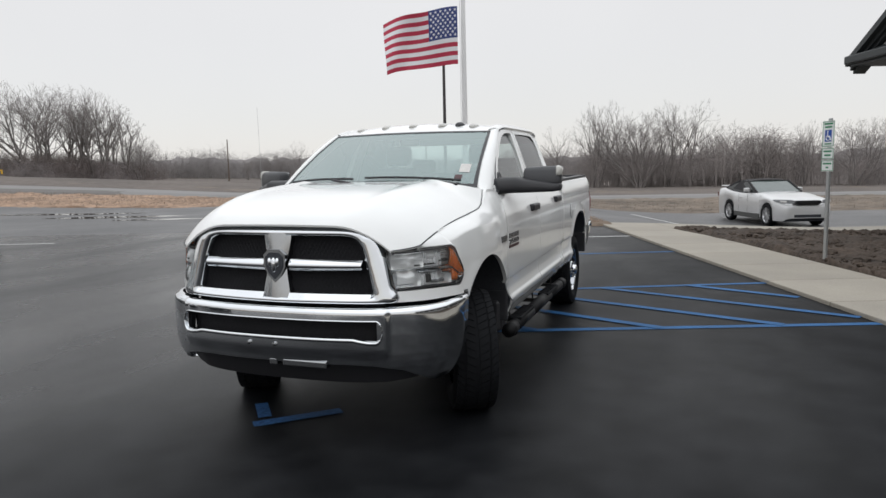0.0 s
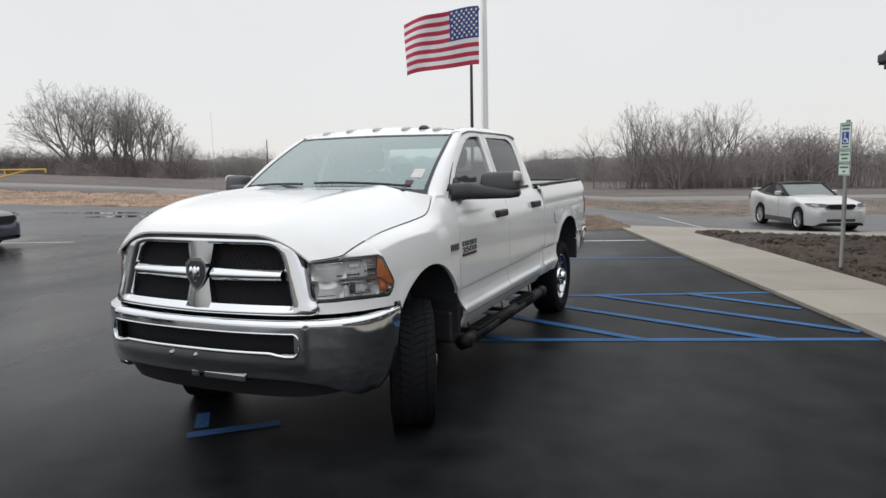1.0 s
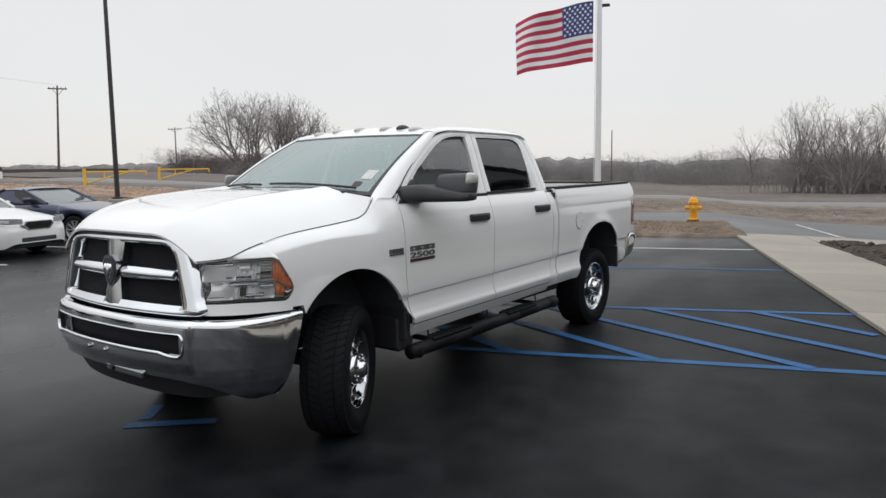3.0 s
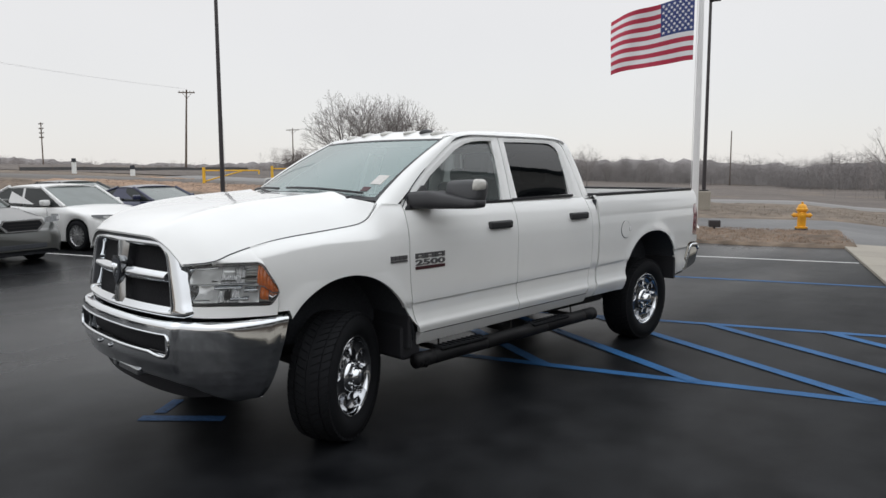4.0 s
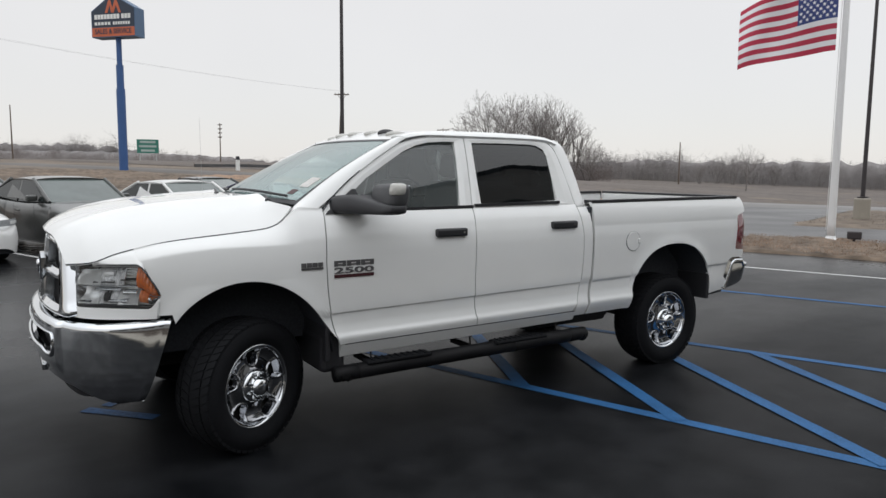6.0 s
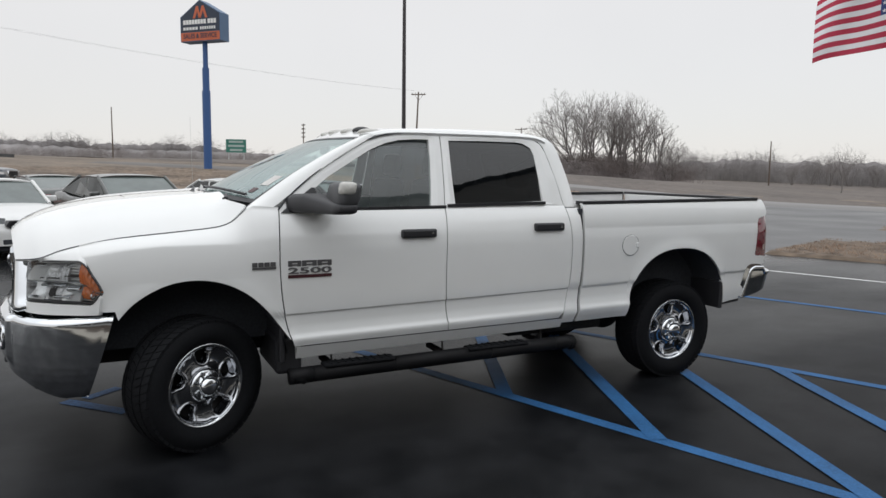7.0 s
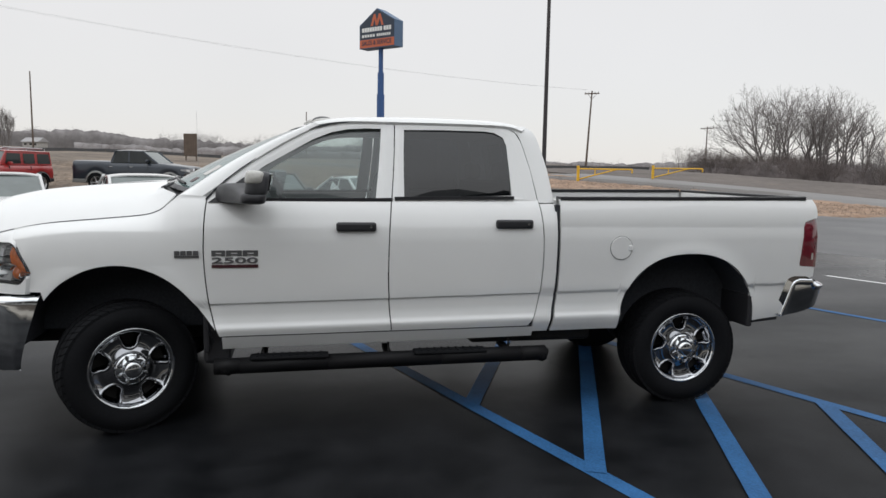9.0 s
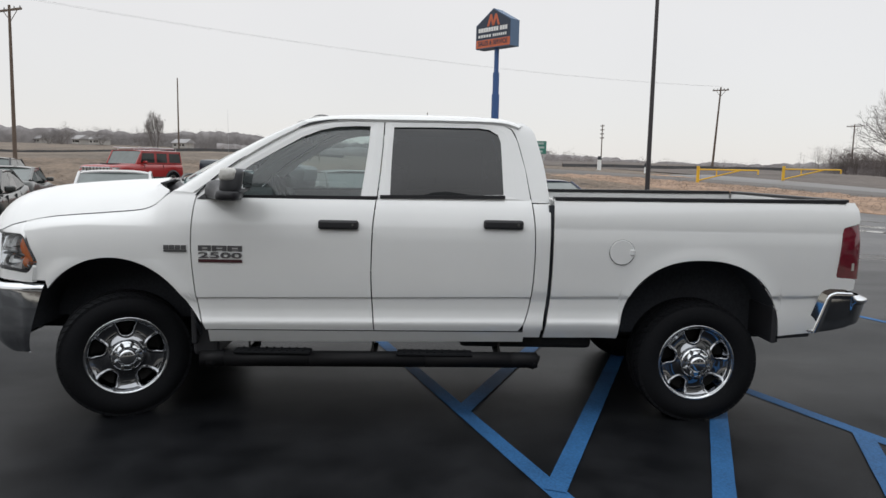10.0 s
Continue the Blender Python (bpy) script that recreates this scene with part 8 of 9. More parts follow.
    if chrome_bumper:
        bm = bmesh.new()
        box(bm, (-hw * 0.97, y0 - 0.10, sill + 0.10), (hw * 0.97, y0 + 0.16, sill + 0.30), 0.03)
        for s in (-1, 1):
            box(bm, (s * hw * 0.62 - 0.16, y0 - 0.12, sill + 0.27), (s * hw * 0.62 + 0.16, y0 - 0.02, sill + 0.42), 0.03)
        part("bumper", bm, M["chrome_dull"], car, "chrome front bumper")
        bm = bmesh.new()
        box(bm, (-0.34, ya - 1.0, smooth_table(ya - 0.6, belt) + 0.02), (0.34, ya - 0.35, smooth_table(ya - 0.6, belt) + 0.062), 0.02)
        part("hood_vent", bm, M["matte_black"], car, "black hood vent")
    if flares:
        mat = M[flares]
        for s in (-1, 1):
            for c in (f_ax, r_ax):
                def arch(u, v, s=s, c=c):
                    ang = math.pi * (0.02 + 0.96 * u)
                    rad = ar - 0.01 + 0.085 * v
                    return s * (hw + 0.035 - 0.03 * v), c + rad * math.cos(ang), r + rad * math.sin(ang) * 0.99
                skin("wheel_flare", arch, 20, 2, mat, car, 0.09, (-s, 0, 0), label="moulded wheel arch flare")
            bm = bmesh.new()
            xa, xb = sorted((s * (hw - 0.05), s * (hw + 0.012)))
            box(bm, (xa, f_ax + ar + 0.06, sill - 0.01), (xb, r_ax - ar - 0.06, sill + 0.15), 0.02)
            if r_ax + ar + 0.12 < y1:
                box(bm, (xa, r_ax + ar + 0.06, sill - 0.01), (xb, y1 - 0.06, sill + 0.15), 0.02)
            part("sill_trim", bm, mat, car, "lower body trim")
    if rack:
        for s in (-1, 1):
            bm = bmesh.new()
            cyl(bm, (s * wt * 0.9, yb - 0.05, zb + 0.13), (s * wt * 0.9, yc - 0.3, zc + 0.13), 0.028, n=8)
            for yk in (yb + 0.25, ym, yc - 0.15):
                cyl(bm, (s * wt * 0.9, yk, zb), (s * wt * 0.9, yk, zb + 0.13), 0.02, n=6)
            part("roof_rail", bm, M["alloy"], car)
        for yk in (yb + 0.3, ym, yc - 0.3):
            bm = bmesh.new()
            cyl(bm, (-wt * 0.9, yk, zb + 0.11), (wt * 0.9, yk, zb + 0.11), 0.018, n=6)
            part("roof_bar", bm, M["alloy"], car)
    return car


def parked(a, b, turn=110.5):
    p = lot(a, b)
    return pose(p.x, p.y, land(p.x, p.y), 0, 0, turn)


SEDAN = dict(L=4.87, W=1.85, wb=2.85, axle=0.96, r=0.335,
             belt=[(-2.43, 0.66), (-2.2, 0.75), (-1.6, 0.87), (-0.95, 0.965), (0.0, 0.95), (1.2, 0.99), (1.8, 1.06), (2.3, 1.05), (2.43, 0.98)],
             roof=[(-0.98, 0.975), (-0.15, 1.43), (0.95, 1.43), (1.85, 1.07)])
COUPE = dict(L=4.78, W=1.90, wb=2.72, axle=0.90, r=0.35,
             belt=[(-2.39, 0.70), (-2.15, 0.80), (-1.5, 0.90), (-0.6, 0.985), (0.3, 0.97), (1.2, 1.02), (1.7, 1.08), (2.2, 1.07), (2.39, 0.98)],
             roof=[(-0.62, 0.99), (0.15, 1.355), (0.75, 1.36), (1.65, 1.08)], spokes=10)

vehicle("parked_car", parked(-17.0, -0.15), "white sedan parked nose out in a stall", "car", paint_of("white_car_paint", (0.70, 0.70, 0.69), 0.3, 0.0), spokes=15, lamp_z=0.74, grille=(0.42, 0.56, 0.74), chrome_grille=True, **SEDAN)
vehicle("parked_car", parked(-16.7, -3.25), "dark grey sedan parked nose out in a stall", "car", M["grey_paint"], lamp_z=0.84, chrome_grille=True, grille=(0.46, 0.64, 0.86), **{**SEDAN, "L": 5.1, "W": 1.94, "belt": [(y, z * 1.07) for y, z in SEDAN["belt"]], "roof": [(y, z * 1.07) for y, z in SEDAN["roof"]]})
vehicle("sports_coupe", parked(-17.1, 2.85), "dark blue coupe parked nose out in a stall", "car", M["blue_paint_car"], lamp_z=0.74, lamp_h=0.08, grille=(0.60, 0.56, 0.76), **COUPE)
vehicle("parked_car", parked(-16.9, -6.0), "white sedan parked nose out in a stall", "car", paint_of("pearl_car_paint", (0.66, 0.66, 0.65), 0.3, 0.0), lamp_z=0.74, grille=(0.42, 0.56, 0.74), **SEDAN)
vehicle("parked_car", parked(-16.9, -8.8), "silver sedan parked nose out in a stall", "car", M["silver_paint"], lamp_z=0.74, grille=(0.42, 0.56, 0.74), **SEDAN)
vehicle("parked_car", parked(-16.6, -11.7), "dark grey sedan parked nose out in a stall", "car", M["grey_paint"], lamp_z=0.74, grille=(0.42, 0.56, 0.74), **SEDAN)
vehicle("parked_car", parked(-24.6, -2.7, 290), "dark grey sedan parked in the back row", "car", M["grey_paint"], lamp_z=0.74, grille=(0.42, 0.56, 0.74), **SEDAN)
vehicle("parked_car", parked(-24.0, -12.1, 290), "dark grey sedan parked in the back row", "car", M["grey_paint"], lamp_z=0.74, grille=(0.42, 0.56, 0.74), **SEDAN)
vehicle("parked_car", parked(-24.0, 5.0, 290), "black sedan parked in the back row", "car", M["black_paint"], lamp_z=0.74, grille=(0.42, 0.56, 0.74), **SEDAN)
vehicle("parked_suv", parked(-30.5, -13.7, 290), "black sport utility parked in the back row", "car", M["black_paint"], L=4.8, W=1.95, wb=2.85, axle=0.9, r=0.37,
        belt=[(-2.4, 0.85), (-2.2, 0.98), (-1.6, 1.07), (-0.95, 1.13), (0.5, 1.12), (1.8, 1.16), (2.3, 1.15), (2.4, 1.05)], roof=[(-0.98, 1.14), (-0.25, 1.66), (1.75, 1.68), (2.25, 1.18)], lamp_z=0.92, grille=(0.5, 0.70, 0.93))
vehicle("convertible", pose(4.66, 21.9, land(4.66, 21.9), 0, 0, 22) @ Matrix.Diagonal((0.93, 1, 1, 1)), "silver convertible coupe with black cloth top, parked", "car", M["silver_paint"], lamp_z=0.80, lamp_h=0.13, grille=(0.50, 0.70, 0.84), roof_mat=M["cloth_top"], trim=True, **{**COUPE, "belt": [(y, z * 1.05) for y, z in COUPE["belt"]], "roof": [(y, z * 1.06) for y, z in COUPE["roof"]]})
vehicle("off_roader", pose(-29.3, -12.5, land(-29.3, -12.5), 0, 0, 70), "boxy red off-road wagon with chrome grille and roof rack", "car", M["red_paint"], L=4.8, W=2.06, wb=3.12, axle=0.84, r=0.44, sill=0.52,
        belt=[(-2.4, 1.12), (-2.2, 1.18), (-1.5, 1.22), (-0.85, 1.27), (1.0, 1.27), (2.3, 1.27), (2.4, 1.22)], roof=[(-0.82, 1.28), (-0.42, 1.93), (2.22, 1.93), (2.36, 1.28)], round_nose=0.1, lamp_z=1.02, lamp_h=0.15, grille=(0.80, 0.86, 1.12), tumble=0.86, rack=True, chrome_grille=True, slot_grille=8, panes=3, chrome_bumper=True, flares="plastic")
vehicle("parked_pickup", pose(-31.0, -6.8, land(-31, -6.8) - 0.02, 0, 0, 166) @ Matrix.Diagonal((1, 1, 1.07, 1)), "dark navy pickup truck parked on the slope", "pickup truck", M["navy_paint"], L=5.8, W=2.0, wb=3.57, axle=1.0, r=0.41, sill=0.42,
        belt=[(-2.9, 1.05), (-2.7, 1.16), (-2.0, 1.24), (-1.3, 1.30), (0.9, 1.30), (1.05, 1.36), (2.8, 1.38), (2.9, 1.34)], roof=[(-1.28, 1.31), (-0.55, 1.86), (0.75, 1.87), (0.98, 1.34)], round_nose=0.15, lamp_z=0.98, lamp_h=0.18, grille=(0.55, 0.80, 1.10), tumble=0.82, chrome_grille=True, flares="trim_grey")


# ---------------- hydrant, signs, gates, building ----------------
def hydrant(x, y):
    t = thing("fire_hydrant", pose(x, y, land(x, y) + 0.05), "yellow fire hydrant standing in bare soil", "fire hydrant")
    bm = bmesh.new()
    lathe(bm, [(0.15, -0.1), (0.15, 0.03), (0.165, 0.03), (0.165, 0.07), (0.115, 0.08), (0.115, 0.50), (0.13, 0.51), (0.15, 0.53), (0.15, 0.56), (0.125, 0.58)], 24)
    part("barrel", bm, M["hyd_yellow"], t, smooth=False)
    bm = bmesh.new()
    lathe(bm, [(0.16, 0.56), (0.16, 0.585), (0.135, 0.60), (0.12, 0.66), (0.085, 0.71), (0.05, 0.725), (0.03, 0.73), (0.03, 0.78), (0.0, 0.785)], 24)
    part("bonnet", bm, M["hyd_yellow"], t, smooth=False)
    for ang, r, l in ((20, 0.055, 0.23), (200, 0.055, 0.23), (-70, 0.075, 0.21)):
        bm = bmesh.new()
        m = Matrix.Rotation(radians(ang), 4, "Z") @ Matrix.Translation((0, 0, 0.40)) @ Matrix.Rotation(radians(90), 4, "Y")
        lathe(bm, [(r, 0.08), (r, l - 0.06), (r * 1.25, l - 0.06), (r * 1.25, l), (r * 0.5, l + 0.01), (r * 0.4, l + 0.04), (0, l + 0.04)], 14, m)
        part("outlet", bm, M["hyd_yellow"], t)
    bm = bmesh.new()
    lathe(bm, [(0.17, -0.12), (0.17, 0.02), (0.0, 0.025)], 20)
    part("foot", bm, M["matte_black"], t, "dark foot flange")
    return t


hydrant(-2.36, 18.89)


def parking_sign(x, y):
    t = thing("parking_sign", pose(x, y, 0.05, 0, 0, -62), "green and white accessible parking sign on a steel post", "sign")
    bm = bmesh.new()
    box(bm, (-0.03, 0.0, -0.3), (0.03, 0.04, 2.24), 0.008)
    part("post", bm, M["galv"], t, "galvanised steel post")
    def face(name, z0, z1, w, mat, y=-0.012, th=0.004, x0=None, lab=""):
        bm = bmesh.new()
        a = -w / 2 if x0 is None else x0
        box(bm, (a, y, z0), (a + w, y + th, z1))
        return part(name, bm, mat, t, lab)
    face("upper_panel", 1.80, 2.20, 0.27, M["sign_white"], lab="white panel with green border")
    face("middle_panel", 1.61, 1.785, 0.27, M["sign_white"])
    face("lower_panel", 1.42, 1.595, 0.27, M["sign_white"])
    for z0, z1 in ((1.80, 2.20), (1.61, 1.785), (1.42, 1.595)):
        for a, c, d, e in ((-0.130, -0.122, z0 + 0.008, z1 - 0.008), (0.122, 0.130, z0 + 0.008, z1 - 0.008)):
            bm = bmesh.new()
            box(bm, (a, -0.015, d), (c, -0.012, e))
            part("border", bm, M["sign_green"], t)
        for d in (z0 + 0.008, z1 - 0.016):
            bm = bmesh.new()
            box(bm, (-0.130, -0.016, d), (0.130, -0.013, d + 0.008))
            part("border", bm, M["sign_green"], t)
    for z, w in ((2.155, 0.19), (2.105, 0.16), (1.73, 0.18), (1.67, 0.14), (1.54, 0.19), (1.48, 0.06)):
        face("lettering", z - 0.013, z + 0.013, w, M["sign_green"], -0.015, 0.003)
    face("symbol_field", 1.88, 2.06, 0.15, M["logo_blue"], -0.015, 0.003, lab="blue wheelchair symbol field")
    bm = bmesh.new()
    pts = [(0.044 * math.cos(radians(a)), 1.935 + 0.036 * math.sin(radians(a))) for a in range(120, 421, 20)]
    for (xa, za), (xb, zb) in zip(pts, pts[1:]):
        cyl(bm, (xa, -0.017, za), (xb, -0.017, zb), 0.007, n=6)
    cyl(bm, (-0.01, -0.017, 2.02), (-0.005, -0.017, 1.955), 0.009, n=6)
    cyl(bm, (-0.005, -0.017, 1.955), (0.04, -0.017, 1.955), 0.009, n=6)
    cyl(bm, (0.04, -0.017, 1.955), (0.065, -0.017, 1.90), 0.009, n=6)
    cyl(bm, (-0.01, -0.018, 2.035), (-0.01, -0.016, 2.035), 0.016, n=12)
    part("wheelchair_symbol", bm, M["sign_white"], t)
    face("arrow", 1.835, 1.855, 0.15, M["sign_green"], -0.015, 0.003)
    return t


parking_sign(4.22, 7.8)


def gate(x, y, turn):
    z = land(x, y)
    t = thing("barrier_gate", pose(x, y, z - 0.05, 0, 0, turn), "yellow steel swing barrier gate across the access road", "gate", "barrier gates")
    bm = bmesh.new()
    cyl(bm, (0, 0, -0.2), (0, 0, 1.25), 0.11, n=12)
    part("post", bm, M["yellow"], t)
    bm = bmesh.new()
    cyl(bm, (0, 0, 1.02), (3.8, 0, 1.02), 0.055, n=10)
    part("top_bar", bm, M["yellow"], t)
    bm = bmesh.new()
    cyl(bm, (0, 0, 0.25), (2.7, 0, 1.0), 0.05, n=10)
    part("brace", bm, M["yellow"], t)
    bm = bmesh.new()
    cyl(bm, (1.2, 0, 0.55), (1.2, 0, 1.02), 0.04, n=8)
    part("strut", bm, M["yellow"], t)
    bm = bmesh.new()
    cyl(bm, (3.8, 0, 1.05), (3.8, 0, 0.75), 0.055, n=8)
    part("latch", bm, M["yellow"], t)
    return t


gate(-42.7, 20.7, 62)
gate(-47.2, 29.0, 58)


def highway_sign(x, y):
    z = land(x, y)
    t = thing("highway_sign", pose(x, y, z, 0, 0, 75), "large green highway sign on two posts", "road sign")
    bm = bmesh.new()
    box(bm, (-2.4, -0.05, 5.7 - z), (2.4, 0.05, 8.9 - z))
    part("panel", bm, M["road_green"], t)
    for k, w in ((8.3, 3.4), (7.3, 3.8), (6.3, 3.0)):
        bm = bmesh.new()
        box(bm, (-w / 2, -0.08, k - z - 0.25), (w / 2, -0.055, k - z + 0.25))
        part("lettering", bm, material("muted_white_ink", (0.35, 0.42, 0.40), 0.6), t)
    for s in (-1.8, 1.8):
        bm = bmesh.new()
        box(bm, (s - 0.12, 0.05, -0.5), (s + 0.12, 0.25, 8.5 - z))
        part("post", bm, M["galv"], t)
    return t


highway_sign(-172, 29.4)


def silt_fence(pts, height=0.52, label="black fabric silt fence along the field"):
    t = thing("silt_fence", Matrix.Identity(4), label, "fence", kind="structure")
    verts, faces = [], []
    for k in range(len(pts) - 1):
        p, q = Vector(pts[k]), Vector(pts[k + 1])
        n = max(2, int((q - p).length / 2.5))
        for i in range(n):
            for s in (i / n, (i + 1) / n):
                c = p.lerp(q, s)
                z = land(c.x, c.y)
                sag = 0.5 * height * abs(noise.noise((c.x * 0.3, c.y * 0.3, 1)))
                for dz, dy in ((-0.1, 0.0), (height - sag, 0.0), (height - sag, 0.03), (-0.1, 0.03)):
                    verts.append((c.x, c.y + dy, z + dz))
            o = len(verts) - 8
            faces += [(o, o + 1, o + 5, o + 4), (o + 1, o + 2, o + 6, o + 5), (o + 2, o + 3, o + 7, o + 6)]
            bm = bmesh.new()
            c = p.lerp(q, i / n)
            cyl(bm, (c.x, c.y, land(c.x, c.y) - 0.2), (c.x, c.y, land(c.x, c.y) + height + 0.1), 0.025, n=6)
            part("stake", bm, M["wood_pole"], t)
    mesh_object("fabric", verts, faces, M["fence"], t)


silt_fence([(-100, -76, 0), (-97, -40, 0), (-94, -10, 0)], 0.34)
silt_fence([(-78, 18, 0), (-76, 30, 0), (-88, 50, 0)], 0.36)


def site_board(x, y, w, h, turn, mat, label):
    t = thing("site_board", pose(x, y, land(x, y), 0, 0, turn), label, "board")
    bm = bmesh.new()
    box(bm, (-w / 2, -0.05, 0.4), (w / 2, 0.05, 0.4 + h), 0.01)
    part("panel", bm, mat, t)
    for k in range(6):
        bm = bmesh.new()
        x0 = -w / 2 + w * k / 6
        box(bm, (x0 + 0.008, -0.075, 0.4 + 0.02 * (k % 2)), (x0 + w / 6 - 0.008, -0.048, 0.4 + h - 0.03 * (k % 3)), 0.006)
        part("plank", bm, mat, t)
    for s in (-0.4, 0.4):
        bm = bmesh.new()
        box(bm, (s * w - 0.05, 0.05, -0.3), (s * w + 0.05, 0.15, h))
        part("post", bm, M["wood_pole"], t)


site_board(-71.3, -10.5, 1.45, 2.3, 70, M["wood_pole"], "brown wooden board on posts in the field")


def marker_post(x, y, h):
    t = thing("marker_post", pose(x, y, land(x, y)), "short white utility marker with a black cap", "marker post", "utility markers")
    bm = bmesh.new()
    cyl(bm, (0, 0, -0.2), (0, 0, h), 0.22, 0.2, 12)
    part("post", bm, M["sign_white"], t)
    bm = bmesh.new()
    cyl(bm, (0, 0, h), (0, 0, h + 0.35), 0.23, 0.18, 12)
    part("cap", bm, M["matte_black"], t)


marker_post(-66, 19.5, 1.0)
marker_post(-60, 22.5, 0.5)


def far_house(x, y, w, d, h, turn, label):
    z = land(x, y)
    t = thing("house", pose(x, y, z - 0.3, 0, 0, turn), label, "house", "distant houses")
    bm = bmesh.new()
    box(bm, (-w / 2, -d / 2, 0), (w / 2, d / 2, h))
    part("wall", bm, M["house"], t)
    bm = bmesh.new()
    e = 0.5
    v = [bm.verts.new(p) for p in ((-w / 2 - e, -d / 2 - e, h), (w / 2 + e, -d / 2 - e, h), (w / 2 + e, d / 2 + e, h), (-w / 2 - e, d / 2 + e, h), (-w / 2 - e, 0, h + d * 0.32), (w / 2 + e, 0, h + d * 0.32))]
    for f in ((0, 1, 5, 4), (2, 3, 4, 5), (0, 4, 3), (1, 2, 5), (0, 3, 2, 1)):
        bm.faces.new([v[i] for i in f])
    part("roof", bm, M["house_roof"], t)
    for k in (-0.3, 0.05, 0.32):
        bm = bmesh.new()
        box(bm, (k * w - 0.5, -d / 2 - 0.04, h * 0.4), (k * w + 0.5, -d / 2 + 0.02, h * 0.78))
        part("window", bm, M["dark_glass"], t)


for hx, hy, hw, ht in ((-268, -147, 7, 60), (-262, -128.5, 4, 62), (-256, -119, 5, 65), (-266, -92, 6, 70)):
    far_house(hx, hy, hw, 5, 1.9, ht, "pale low house far across the field")


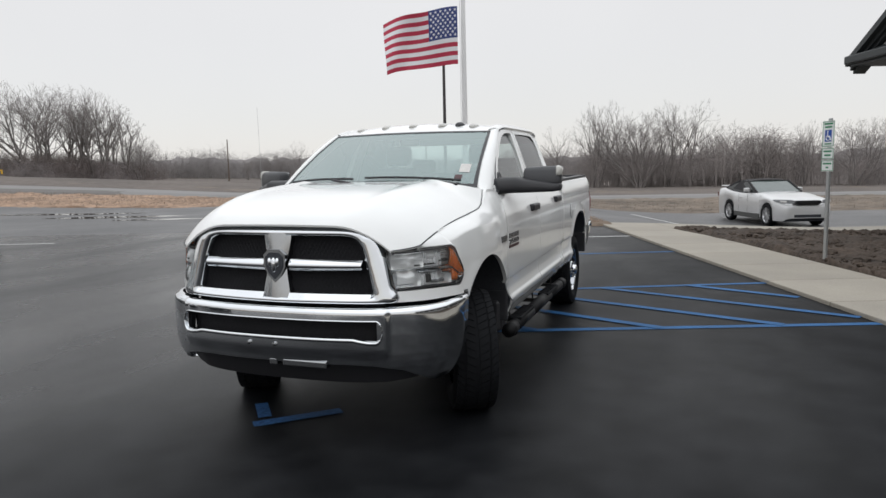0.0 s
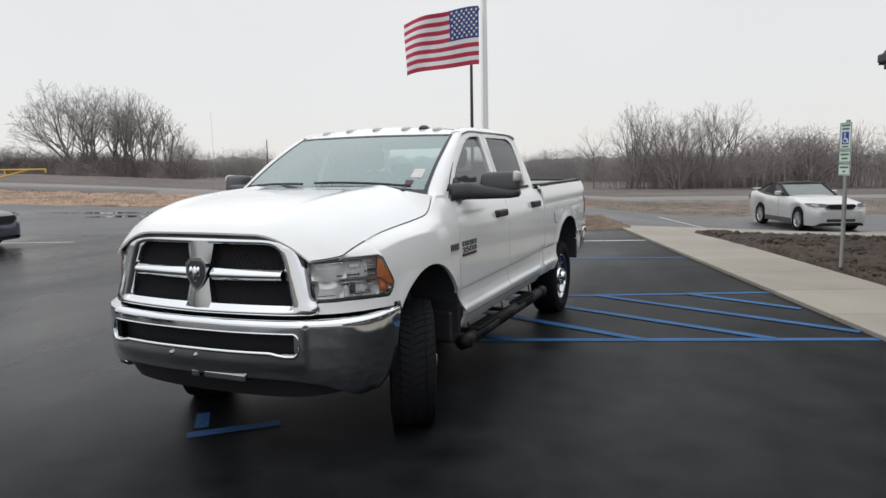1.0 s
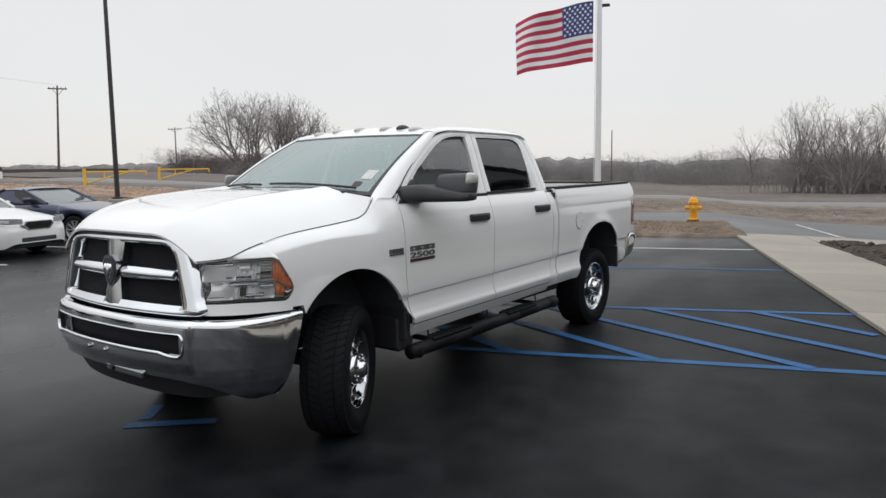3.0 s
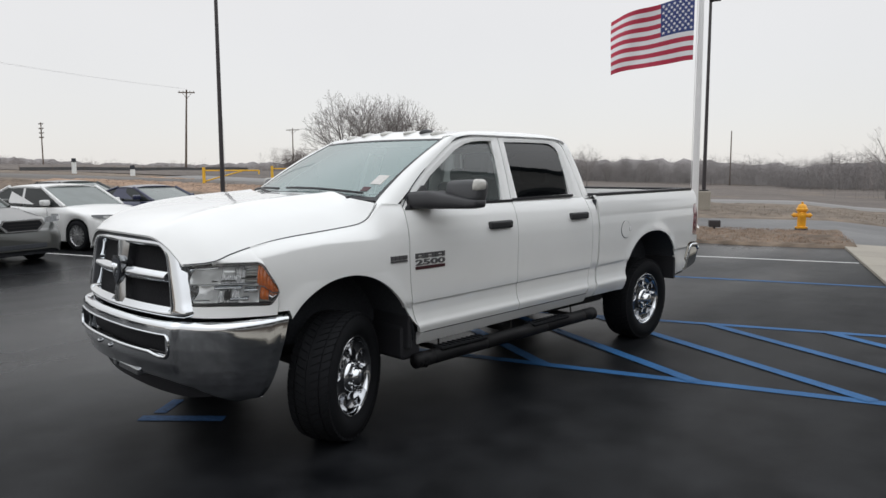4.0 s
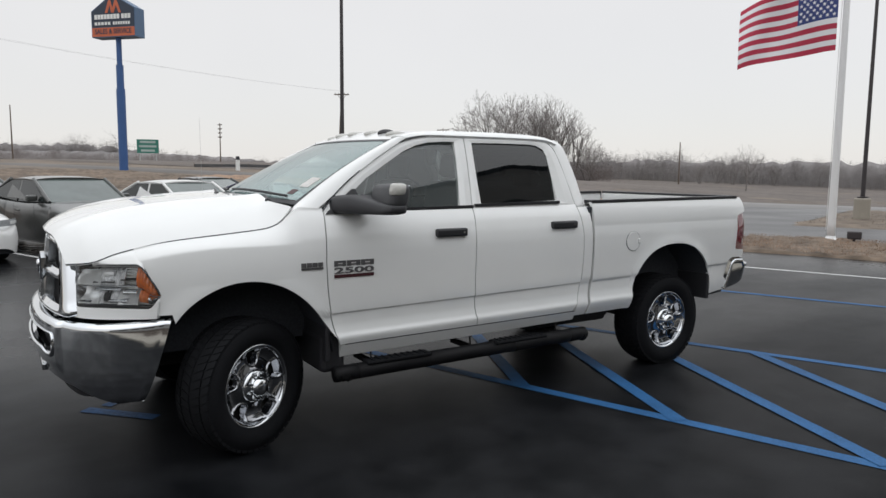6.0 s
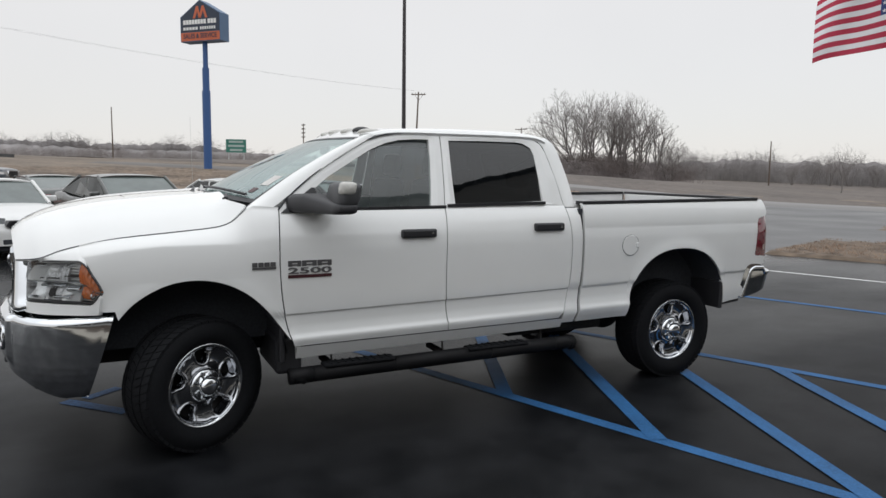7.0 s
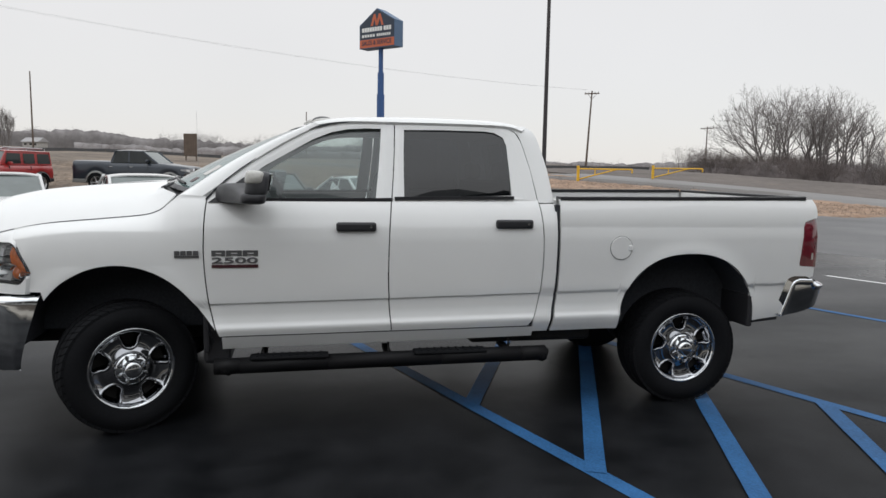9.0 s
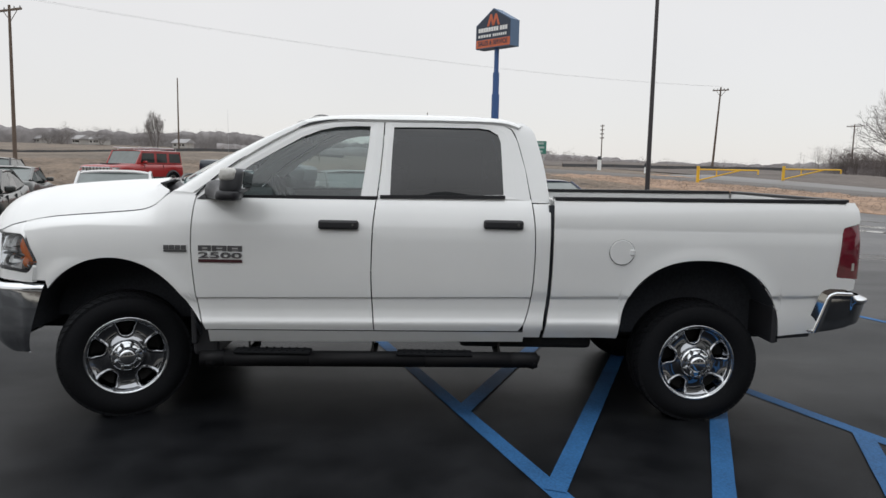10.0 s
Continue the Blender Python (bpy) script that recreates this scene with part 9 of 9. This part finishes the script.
def dealership():
    """The low building beside the walk, with a hipped metal roof and glazed front."""
    t = thing("building", LOT, "low grey building with a dark hipped metal roof", "building", kind="structure")
    a0, a1, b0, b1, h = 6.70, 22.0, -30.0, 4.2, 4.0
    def wall(x0, x1, y0, y1, name="wall", mat="facade", z0=-0.5, z1=h):
        bm = bmesh.new()
        box(bm, (x0, y0, z0), (x1, y1, z1))
        return part(name, bm, M[mat], t)
    # front wall in bays with window openings
    bays = 9
    step = (b1 - b0) / bays
    for k in range(bays):
        y0 = b0 + k * step
        wall(a0, a0 + 0.25, y0, y0 + 0.7)
        wall(a0, a0 + 0.25, y0 + 0.7, y0 + step, z1=0.6)
        wall(a0, a0 + 0.25, y0 + 0.7, y0 + step, z0=3.0)
        bm = bmesh.new()
        box(bm, (a0 + 0.10, y0 + 0.7, 0.6), (a0 + 0.13, y0 + step, 3.0))
        part("window", bm, M["dark_glass"], t)
    wall(a0 + 0.25, a1, b1 - 0.25, b1)
    wall(a0 + 0.25, a1, b0, b0 + 0.25)
    wall(a1, a1 + 0.25, b0, b1)
    bm = bmesh.new()
    e = 0.75
    box(bm, (a0 - e, b0 - e, h - 0.06), (a1 + e, b1 + e, h + 0.0))
    part("soffit", bm, M["roof"], t)
    bm = bmesh.new()
    box(bm, (a0 - e - 0.12, b0 - e - 0.1, h), (a1 + e + 0.1, b1 + e + 0.1, h + 0.20), 0.03)
    part("gutter", bm, M["roof"], t)
    bm = bmesh.new()
    rise = 4.5
    mid = (a0 + a1) / 2
    v = [bm.verts.new(p) for p in ((a0 - e, b0 - e, h + 0.2), (a1 + e, b0 - e, h + 0.2), (a1 + e, b1 + e, h + 0.2), (a0 - e, b1 + e, h + 0.2), (mid, b0 + 6, h + rise), (mid, b1 - 4.5, h + rise))]
    for f in ((0, 1, 4), (1, 2, 5, 4), (2, 3, 5), (3, 0, 4, 5), (3, 2, 1, 0)):
        bm.faces.new([v[i] for i in f])
    part("roof", bm, M["roof"], t)
    # cross gable over the entrance, facing the lot
    gb0, gb1, top = -8.05, b1 + e, 8.0
    gm = (gb0 + gb1) / 2
    bm = bmesh.new()
    f = [bm.verts.new(p) for p in ((a0 - e + 0.25, gb0 + 0.3, h), (a0 - e + 0.25, gb1 - 0.3, h), (a0 - e + 0.25, gm, top - 0.25))]
    k = [bm.verts.new((p.co.x + 4.0, p.co.y, p.co.z)) for p in f]
    for q in ((f[0], f[1], f[2]), (k[2], k[1], k[0]), (f[0], k[0], k[1], f[1]), (f[1], k[1], k[2], f[2]), (f[2], k[2], k[0], f[0])):
        bm.faces.new(q)
    bmesh.ops.recalc_face_normals(bm, faces=bm.faces)
    part("gable_wall", bm, M["facade"], t)
    for y0, y1 in ((gb0 - 0.15, gm), (gb1 + 0.15, gm)):
        for layer, (x0, drop, th) in enumerate(((a0 - e - 0.05, 0.0, 0.16), (a0 - e + 0.08, 0.16, 0.10), (a0 - e + 0.16, 0.26, 0.08))):
            bm = bmesh.new()
            v = []
            for x in (x0, x0 + 6.0 if layer == 0 else x0 + 0.3):
                for y, z in ((y0, h + 0.12 - drop), (y1, top + 0.12 - drop), (y1, top + 0.12 - drop - th), (y0, h + 0.12 - drop - th)):
                    v.append(bm.verts.new((x, y, z)))
            for q in ((0, 1, 2, 3), (7, 6, 5, 4), (0, 4, 5, 1), (1, 5, 6, 2), (2, 6, 7, 3), (3, 7, 4, 0)):
                bm.faces.new([v[i] for i in q])
            bmesh.ops.recalc_face_normals(bm, faces=bm.faces)
            part("rake_board", bm, M["roof"], t)


dealership()


def excavator(x, y, turn):
    """A small digger standing far off in the field."""
    t = thing("excavator", pose(x, y, land(x, y) + 0.05, 0, 0, turn) @ Matrix.Scale(0.68, 4), "small yellow excavator standing in the far field", "excavator")
    for s in (-0.75, 0.75):
        bm = bmesh.new()
        box(bm, (-1.3, s - 0.22, 0), (1.3, s + 0.22, 0.62), 0.2)
        part("track", bm, M["rubber"], t, "black crawler track")
    bm = bmesh.new()
    box(bm, (-1.35, -0.9, 0.7), (0.9, 0.9, 1.45), 0.12)
    part("upper_body", bm, M["yellow"], t)
    bm = bmesh.new()
    box(bm, (-0.1, 0.05, 1.4), (0.9, 0.85, 2.5), 0.08)
    cab = part("cab", bm, M["yellow"], t)
    bm = bmesh.new()
    box(bm, (0.88, 0.13, 1.65), (0.915, 0.77, 2.4))
    part("cab_window", bm, M["dark_glass"], cab)
    for name, p, q, r in (("boom", (0.7, -0.3, 1.2), (2.2, -0.3, 3.3), 0.17), ("stick", (2.2, -0.3, 3.3), (3.2, -0.3, 1.7), 0.13)):
        bm = bmesh.new()
        cyl(bm, p, q, r, n=8)
        part(name, bm, M["yellow"], t)
    bm = bmesh.new()
    box(bm, (2.9, -0.65, 1.0), (3.5, 0.05, 1.75), 0.15)
    part("bucket", bm, M["steel_dark"], t)


excavator(-138, 156, 20)
